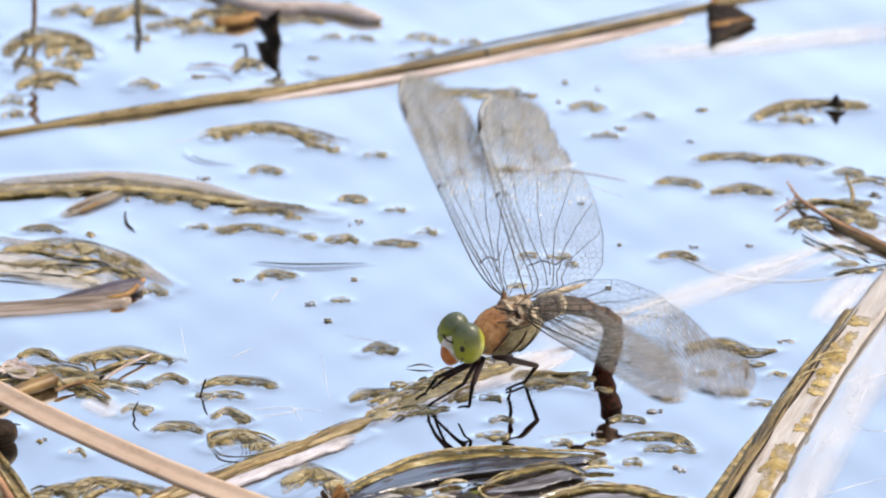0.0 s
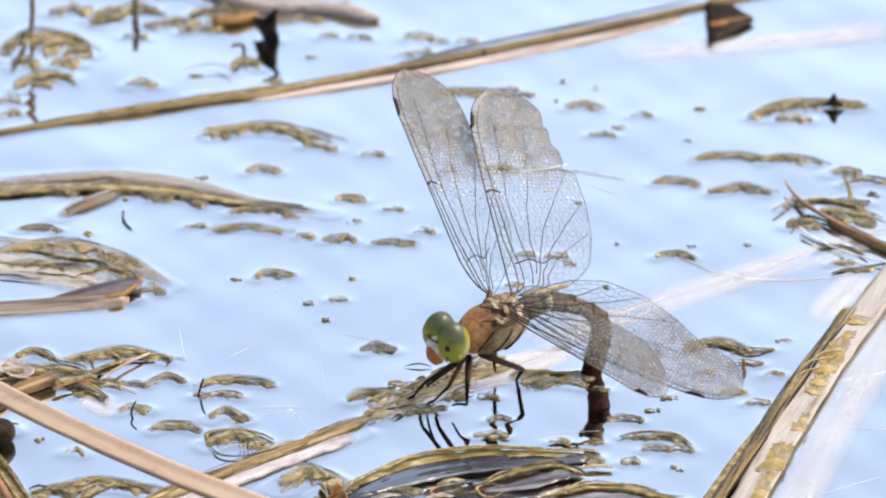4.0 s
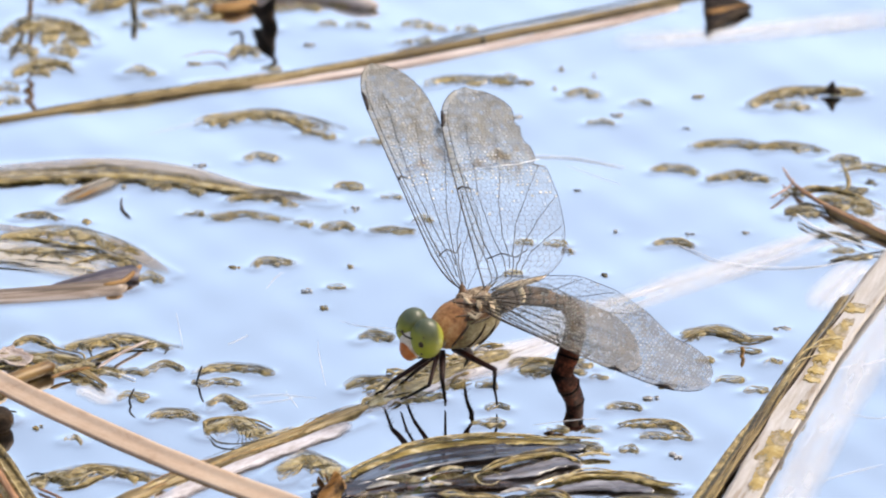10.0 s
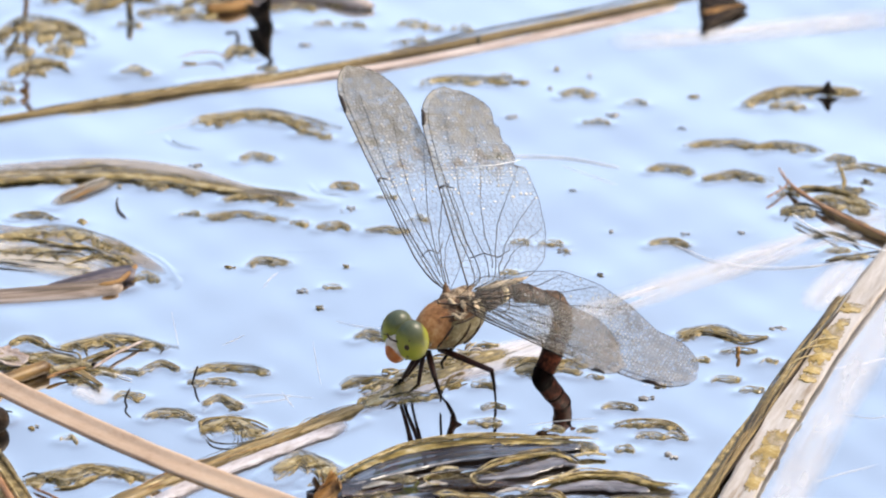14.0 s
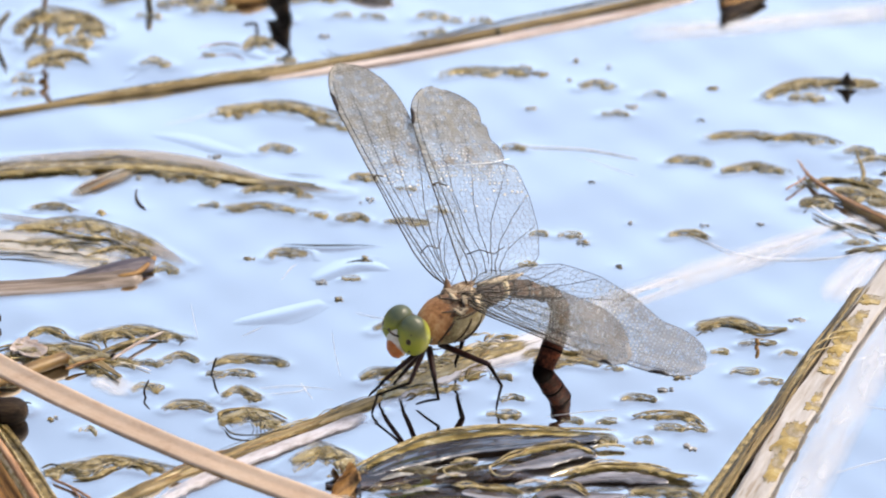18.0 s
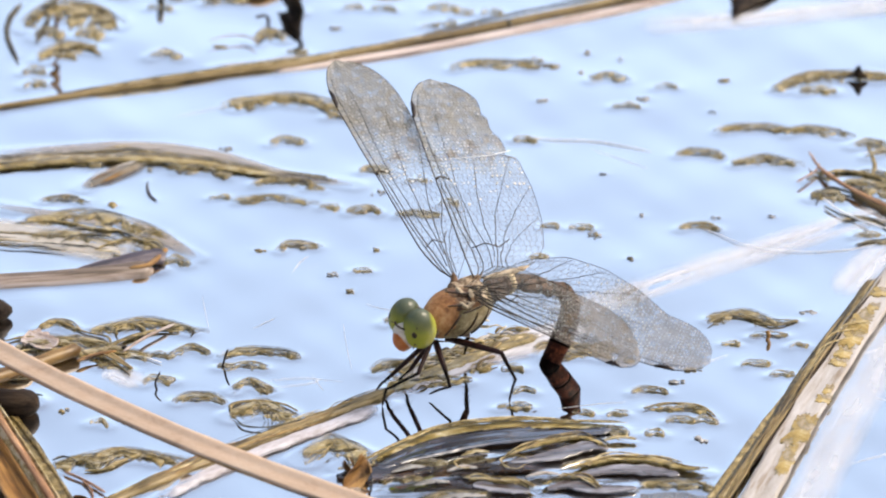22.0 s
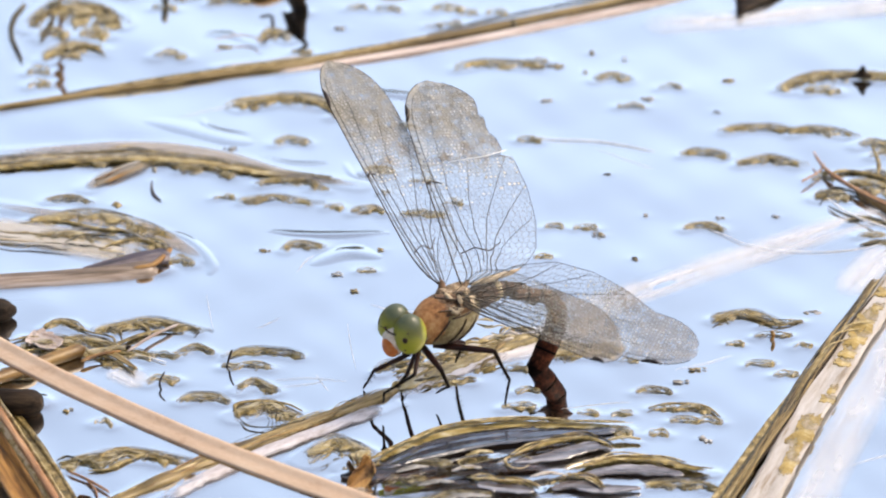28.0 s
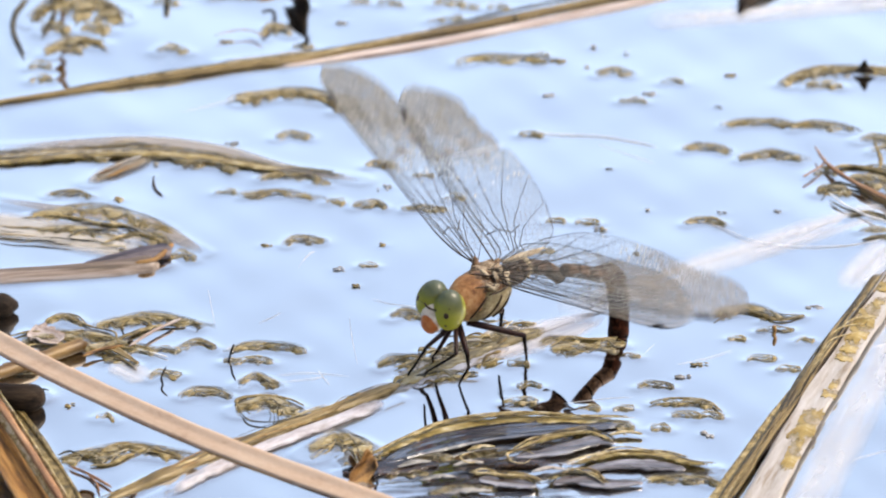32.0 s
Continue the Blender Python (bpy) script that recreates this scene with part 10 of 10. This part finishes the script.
    walk(leg_rm[0], [
        (0, pose(-0.00783, -0.00400, 0.00980, 0.0, 35.2, 171.0)),
        (1, pose(-0.00783, -0.00400, 0.00980, 0.0, 37.9, 162.2)),
        (2, pose(-0.00783, -0.00400, 0.00980, 0.0, 39.8, 152.9)),
        (3.5, pose(-0.00783, -0.00400, 0.00980, 0.0, 43.0, 148.8)),
        (5, pose(-0.00783, -0.00400, 0.00980, 0.0, 41.4, 141.7)),
        (6, pose(-0.00783, -0.00400, 0.00980, 0.0, 40.4, 138.1)),
        (7, pose(-0.00783, -0.00400, 0.00980, 0.0, 43.4, 142.6)),
        (8, pose(-0.00783, -0.00400, 0.00980, 0.0, 46.3, 147.7)),
        (9, pose(-0.00783, -0.00400, 0.00980, 0.0, 45.8, 147.4)),
        (10, pose(-0.00783, -0.00400, 0.00980, 0.0, 45.2, 147.1)),
        (11, pose(-0.00783, -0.00400, 0.00980, 0.0, 38.6, 111.6)),
        (11.5, pose(-0.00783, -0.00400, 0.00980, 0.0, 40.7, 113.6)),
        (13, pose(-0.00783, -0.00400, 0.00980, 0.0, 51.5, 127.7)),
        (14.5, pose(-0.00783, -0.00400, 0.00980, 0.0, 52.0, 132.0)),
        (16.5, pose(-0.00783, -0.00400, 0.00980, 0.0, 52.6, 143.8)),
        (18, pose(-0.00783, -0.00400, 0.00980, 0.0, 52.5, 148.4)),
        (19.5, pose(-0.00783, -0.00400, 0.00980, 0.0, 57.5, 137.7)),
        (21, pose(-0.00783, -0.00400, 0.00980, 0.0, 61.3, 124.2)),
        (22, pose(-0.00783, -0.00400, 0.00980, 0.0, 56.8, 159.7)),
        (23, pose(-0.00783, -0.00400, 0.00980, 0.0, 45.1, -176.9)),
        (24, pose(-0.00783, -0.00400, 0.00980, 0.0, 51.1, 159.0)),
        (25, pose(-0.00783, -0.00400, 0.00980, 0.0, 51.2, 131.9)),
        (26.5, pose(-0.00783, -0.00400, 0.00980, 0.0, 57.2, 127.8)),
        (28, pose(-0.00783, -0.00400, 0.00980, 0.0, 63.0, 121.9)),
        (28.5, pose(-0.00783, -0.00400, 0.00980, 0.0, 49.2, 107.5)),
        (29, pose(-0.00783, -0.00400, 0.00980, 0.0, 34.4, 99.7)),
        (30, pose(-0.00783, -0.00400, 0.00980, 0.0, 35.7, 116.7)),
        (31, pose(-0.00783, -0.00400, 0.00980, 0.0, 34.6, 133.8)),
        (31.5, pose(-0.00783, -0.00400, 0.00980, 0.0, 45.9, 126.4)),
        (32, pose(-0.00783, -0.00400, 0.00980, 0.0, 56.4, 115.5)),
    ])
    walk(leg_rm[1], [
        (0, pose(0.00677, 0.00000, 0.00000, 24.9, 14.6, -32.5)),
        (1, pose(0.00677, -0.00000, 0.00000, 21.9, 9.5, -26.8)),
        (2, pose(0.00677, 0.00000, -0.00000, 17.2, 4.9, -20.2)),
        (3.5, pose(0.00677, -0.00000, -0.00000, 13.6, 1.6, -14.6)),
        (5, pose(0.00677, 0.00000, -0.00000, 16.9, 1.5, -19.7)),
        (6, pose(0.00677, -0.00000, 0.00000, 18.2, 1.1, -22.3)),
        (7, pose(0.00677, 0.00000, 0.00000, 15.9, 1.1, -17.2)),
        (8, pose(0.00677, 0.00000, -0.00000, 12.4, 0.4, -12.0)),
        (9, pose(0.00677, -0.00000, -0.00000, 14.1, 0.5, -14.1)),
        (10, pose(0.00677, 0.00000, -0.00000, 15.7, 0.5, -16.0)),
        (11, pose(0.00677, 0.00000, 0.00000, -37.2, 22.6, 41.3)),
        (11.5, pose(0.00677, 0.00000, 0.00000, -33.2, 18.0, 33.6)),
        (13, pose(0.00677, 0.00000, 0.00000, 11.9, -7.6, -11.1)),
        (14.5, pose(0.00677, -0.00000, -0.00000, 15.0, -7.3, -13.9)),
        (16.5, pose(0.00677, -0.00000, -0.00000, 23.3, -4.8, -21.2)),
        (18, pose(0.00677, 0.00000, -0.00000, 26.1, -3.2, -23.6)),
        (19.5, pose(0.00677, -0.00000, -0.00000, 20.8, -13.7, -18.7)),
        (21, pose(0.00677, -0.00000, 0.00000, 10.6, -23.1, -9.6)),
        (22, pose(0.00677, -0.00000, -0.00000, 35.1, -5.5, -31.0)),
        (23, pose(0.00677, -0.00000, -0.00000, 38.8, 15.6, -36.7)),
        (24, pose(0.00677, -0.00000, -0.00000, 31.3, 4.0, -26.8)),
        (25, pose(0.00677, -0.00000, -0.00000, 14.5, -1.5, -12.3)),
        (26.5, pose(0.00677, -0.00000, -0.00000, 18.2, -11.8, -15.8)),
        (28, pose(0.00677, -0.00000, -0.00000, 20.2, -22.6, -17.9)),
        (28.5, pose(0.00677, 0.00000, -0.00000, -17.8, 4.3, 14.7)),
        (29, pose(0.00677, -0.00000, -0.00000, -39.4, 33.5, 41.1)),
        (30, pose(0.00677, 0.00000, 0.00000, -10.3, 20.6, 10.0)),
        (31, pose(0.00677, 0.00000, 0.00000, 17.7, 14.4, -22.0)),
        (31.5, pose(0.00677, -0.00000, 0.00000, 20.8, -0.6, -21.8)),
        (32, pose(0.00677, 0.00000, 0.00000, 19.1, -16.2, -18.3)),
    ])
    walk(leg_rm[2], [
        (0, pose(0.01104, -0.00271, -0.00132, 34.5, 14.6, -58.3)),
        (1, pose(0.01138, -0.00232, -0.00086, 34.1, 8.9, -52.8)),
        (2, pose(0.01166, -0.00179, -0.00045, 32.1, 3.4, -46.6)),
        (3.5, pose(0.01183, -0.00132, -0.00015, 32.0, 0.9, -41.5)),
        (5, pose(0.01169, -0.00176, -0.00014, 28.0, -0.4, -37.4)),
        (6, pose(0.01161, -0.00199, -0.00010, 25.6, -0.7, -34.6)),
        (7, pose(0.01177, -0.00154, -0.00010, 27.7, -2.0, -34.7)),
        (8, pose(0.01189, -0.00109, -0.00004, 25.2, -4.0, -28.6)),
        (9, pose(0.01184, -0.00127, -0.00004, 24.4, -3.4, -27.6)),
        (10, pose(0.01180, -0.00144, -0.00005, 23.6, -2.9, -26.9)),
        (11, pose(0.01040, 0.00318, -0.00201, -1.0, 0.5, 1.3)),
        (11.5, pose(0.01091, 0.00275, -0.00162, 2.0, -2.4, -2.4)),
        (13, pose(0.01186, -0.00100, 0.00069, -59.2, 24.4, 56.9)),
        (14.5, pose(0.01180, -0.00125, 0.00066, -59.2, 27.2, 74.8)),
        (16.5, pose(0.01163, -0.00188, 0.00043, -54.1, 21.4, 91.8)),
        (18, pose(0.01155, -0.00209, 0.00029, -53.4, 18.2, 92.4)),
        (19.5, pose(0.01158, -0.00162, 0.00124, -54.3, 27.5, 105.9)),
        (21, pose(0.01151, -0.00080, 0.00205, -52.4, 40.1, 115.5)),
        (22, pose(0.01123, -0.00268, 0.00050, -57.9, 9.8, 81.6)),
        (23, pose(0.01081, -0.00301, -0.00141, 43.2, 15.7, -46.4)),
        (24, pose(0.01143, -0.00235, -0.00036, -32.2, 8.1, 25.0)),
        (25, pose(0.01188, -0.00112, 0.00014, -56.4, 31.8, 88.0)),
        (26.5, pose(0.01170, -0.00139, 0.00107, -58.5, 35.0, 98.0)),
        (28, pose(0.01137, -0.00148, 0.00201, -65.2, 40.9, 96.6)),
        (28.5, pose(0.01181, 0.00132, -0.00040, 8.4, -6.5, -8.2)),
        (29, pose(0.01006, 0.00287, -0.00289, 1.9, -2.0, -2.8)),
        (30, pose(0.01159, 0.00085, -0.00184, 16.9, -3.2, -25.9)),
        (31, pose(0.01147, -0.00190, -0.00130, 25.4, 7.2, -39.5)),
        (31.5, pose(0.01162, -0.00194, 0.00006, 30.4, 14.5, -24.7)),
        (32, pose(0.01154, -0.00158, 0.00146, -97.8, 66.0, 64.4)),
    ])
    walk(leg_rh[0], [
        (0, pose(-0.00322, 0.00000, 0.01017, 0.0, 32.8, 69.1)),
        (1, pose(-0.00322, 0.00000, 0.01017, 0.0, 32.0, 68.2)),
        (2, pose(-0.00322, 0.00000, 0.01017, 0.0, 31.1, 67.3)),
        (3.5, pose(-0.00322, 0.00000, 0.01017, 0.0, 32.7, 75.0)),
        (5, pose(-0.00322, 0.00000, 0.01017, 0.0, 40.2, 76.7)),
        (6, pose(-0.00322, 0.00000, 0.01017, 0.0, 44.2, 77.7)),
        (7, pose(-0.00322, 0.00000, 0.01017, 0.0, 41.2, 69.1)),
        (8, pose(-0.00322, 0.00000, 0.01017, 0.0, 37.6, 61.3)),
        (9, pose(-0.00322, -0.00000, 0.01017, 0.0, 40.6, 64.2)),
        (10, pose(-0.00322, -0.00000, 0.01017, 0.0, 43.4, 67.3)),
        (11, pose(-0.00322, 0.00000, 0.01017, 0.0, 25.2, 58.8)),
        (11.5, pose(-0.00322, 0.00000, 0.01017, 0.0, 26.8, 61.8)),
        (13, pose(-0.00322, 0.00000, 0.01017, 0.0, 34.3, 79.9)),
        (14.5, pose(-0.00322, 0.00000, 0.01017, 0.0, 32.8, 74.5)),
        (16.5, pose(-0.00322, 0.00000, 0.01017, 0.0, 27.7, 61.2)),
        (18, pose(-0.00322, 0.00000, 0.01017, 0.0, 25.5, 56.7)),
        (19.5, pose(-0.00322, 0.00000, 0.01017, 0.0, 25.7, 52.5)),
        (21, pose(-0.00322, 0.00000, 0.01017, 0.0, 25.7, 48.3)),
        (22, pose(-0.00322, -0.00000, 0.01017, 0.0, 28.6, 60.2)),
        (23, pose(-0.00322, -0.00000, 0.01017, 0.0, 30.4, 72.8)),
        (24, pose(-0.00322, -0.00000, 0.01017, 0.0, 25.0, 61.5)),
        (25, pose(-0.00322, 0.00000, 0.01017, 0.0, 18.7, 51.3)),
        (26.5, pose(-0.00322, 0.00000, 0.01017, 0.0, 21.6, 43.5)),
        (28, pose(-0.00322, 0.00000, 0.01017, 0.0, 24.0, 35.5)),
        (28.5, pose(-0.00322, -0.00000, 0.01017, 0.0, 18.4, 39.2)),
        (29, pose(-0.00322, -0.00000, 0.01017, 0.0, 12.8, 42.6)),
        (30, pose(-0.00322, 0.00000, 0.01017, 0.0, 0.4, 28.2)),
        (31, pose(-0.00322, 0.00000, 0.01017, 0.0, -12.3, 13.7)),
        (31.5, pose(-0.00322, 0.00000, 0.01017, 0.0, -9.1, 13.0)),
        (32, pose(-0.00322, 0.00000, 0.01017, 0.0, -5.9, 12.3)),
    ])
    walk(leg_rh[1], [
        (0, pose(0.00580, -0.00000, 0.00000, -12.3, 10.4, 17.1)),
        (1, pose(0.00580, -0.00000, -0.00000, -12.0, 9.3, 17.7)),
        (2, pose(0.00580, 0.00000, -0.00000, -11.7, 8.2, 18.3)),
        (3.5, pose(0.00580, 0.00000, 0.00000, -11.4, 16.7, 14.1)),
        (5, pose(0.00580, 0.00000, -0.00000, -10.3, 20.1, 8.1)),
        (6, pose(0.00580, -0.00000, -0.00000, -7.9, 21.7, 4.7)),
        (7, pose(0.00580, -0.00000, -0.00000, -25.2, 23.6, 18.3)),
        (8, pose(0.00580, 0.00000, -0.00000, -34.2, 26.5, 32.2)),
        (9, pose(0.00580, -0.00000, -0.00000, -31.1, 18.9, 29.7)),
        (10, pose(0.00580, -0.00000, -0.00000, -27.9, 11.3, 27.2)),
        (11, pose(0.00580, 0.00000, 0.00000, -44.8, 53.8, 38.3)),
        (11.5, pose(0.00580, -0.00000, -0.00000, -44.4, 51.0, 39.5)),
        (13, pose(0.00580, 0.00000, -0.00000, -36.9, 31.9, 38.8)),
        (14.5, pose(0.00580, 0.00000, -0.00000, -44.2, 40.8, 42.2)),
        (16.5, pose(0.00580, -0.00000, -0.00000, -72.2, 63.7, 47.6)),
        (18, pose(0.00580, -0.00000, -0.00000, -89.1, 71.5, 46.6)),
        (19.5, pose(0.00580, 0.00000, 0.00000, -52.7, 57.4, 33.5)),
        (21, pose(0.00580, 0.00000, 0.00000, -27.5, 41.8, 30.6)),
        (22, pose(0.00580, 0.00000, -0.00000, -20.1, 31.8, 23.2)),
        (23, pose(0.00580, -0.00000, -0.00000, -10.9, 21.9, 13.5)),
        (24, pose(0.00580, -0.00000, 0.00000, -23.3, 38.2, 29.8)),
        (25, pose(0.00580, -0.00000, -0.00000, -30.7, 52.6, 48.6)),
        (26.5, pose(0.00580, -0.00000, 0.00000, -30.9, 47.2, 47.1)),
        (28, pose(0.00580, -0.00000, 0.00000, -30.3, 41.1, 46.8)),
        (28.5, pose(0.00580, -0.00000, -0.00000, -38.1, 63.4, 85.2)),
        (29, pose(0.00580, 0.00000, 0.00000, -10.3, 57.3, 146.1)),
        (30, pose(0.00580, 0.00000, -0.00000, -0.3, 54.9, 149.2)),
        (31, pose(0.00580, 0.00000, 0.00000, 17.4, 53.6, 138.4)),
        (31.5, pose(0.00580, -0.00000, 0.00000, 19.3, 61.7, 116.0)),
        (32, pose(0.00580, 0.00000, -0.00000, 12.8, 63.5, 84.7)),
    ])
    walk(leg_rh[2], [
        (0, pose(0.01034, 0.00140, -0.00088, -10.6, -4.0, 17.5)),
        (1, pose(0.01034, 0.00145, -0.00078, -10.8, -3.8, 18.4)),
        (2, pose(0.01034, 0.00150, -0.00069, -10.9, -3.5, 19.3)),
        (3.5, pose(0.01029, 0.00113, -0.00139, -9.1, 4.5, 13.6)),
        (5, pose(0.01029, 0.00064, -0.00166, 116.4, 51.4, -4.5)),
        (6, pose(0.01027, 0.00037, -0.00179, 36.5, 69.9, -132.7)),
        (7, pose(0.01000, 0.00139, -0.00194, -22.8, 33.8, 9.7)),
        (8, pose(0.00946, 0.00231, -0.00216, -20.4, 1.5, 28.3)),
        (9, pose(0.00977, 0.00227, -0.00157, -18.7, -4.2, 24.7)),
        (10, pose(0.01001, 0.00217, -0.00095, -16.6, -9.5, 20.9)),
        (11, pose(0.00804, 0.00177, -0.00390, -13.5, 10.0, 27.9)),
        (11.5, pose(0.00814, 0.00194, -0.00376, -12.7, 9.4, 24.0)),
        (13, pose(0.00899, 0.00257, -0.00256, -0.8, 15.6, 0.9)),
        (14.5, pose(0.00851, 0.00245, -0.00316, -3.9, 14.8, 4.9)),
        (16.5, pose(0.00724, 0.00158, -0.00434, -11.6, 17.3, 18.4)),
        (18, pose(0.00685, 0.00111, -0.00459, -13.6, 20.0, 23.6)),
        (19.5, pose(0.00797, 0.00144, -0.00407, -19.0, 27.8, 29.7)),
        (21, pose(0.00890, 0.00183, -0.00322, -28.9, 40.0, 36.5)),
        (22, pose(0.00957, 0.00162, -0.00255, -18.2, 22.8, 26.3)),
        (23, pose(0.01016, 0.00105, -0.00180, -9.7, 10.0, 15.0)),
        (24, pose(0.00910, 0.00189, -0.00299, -16.5, 25.6, 27.5)),
        (25, pose(0.00774, 0.00220, -0.00384, -22.2, 43.3, 42.0)),
        (26.5, pose(0.00804, 0.00241, -0.00355, -23.4, 37.1, 43.1)),
        (28, pose(0.00829, 0.00266, -0.00318, -25.2, 32.2, 46.2)),
        (28.5, pose(0.00598, 0.00216, -0.00432, -18.1, 26.1, 52.8)),
        (29, pose(0.00363, 0.00146, -0.00407, -13.2, 28.2, 58.0)),
        (30, pose(0.00341, 0.00142, -0.00396, -0.4, 33.6, 67.8)),
        (31, pose(0.00365, 0.00191, -0.00389, 14.7, 35.8, 83.2)),
        (31.5, pose(0.00479, 0.00206, -0.00426, 10.9, 37.5, 78.0)),
        (32, pose(0.00600, 0.00215, -0.00433, 7.1, 39.6, 71.7)),
    ])
    calm = -0.0015
    for k, (ob, o) in enumerate(RIPPLES):
        x, y, d = o.x * M, o.y * M, 0.0007 * (k % 3)
        walk(ob, [(t + 0.1 * (k % 4) * (0 < t < 32), pose(x + dx * 0.0022 + (d if z == 0 else 0), y - dx * 0.0012, z)) for t, dx, z in (
            (0.0, 0, 0.0 if k % 3 == 1 else calm), (0.4, 0, calm if k % 3 else 0.0), (1.2, 0, 0.0), (2.5, 1, 0.0), (3.2, 1, calm), (13.2, -1, calm), (14.1, -1, 0.0), (17.8, 1, 0.0), (18.7, 1, calm),
            (27.0, -1, calm), (27.9, -1, 0.0), (30.2, 1, 0.0), (31.1, 1, calm), (32.0, 1, calm))])


motions()
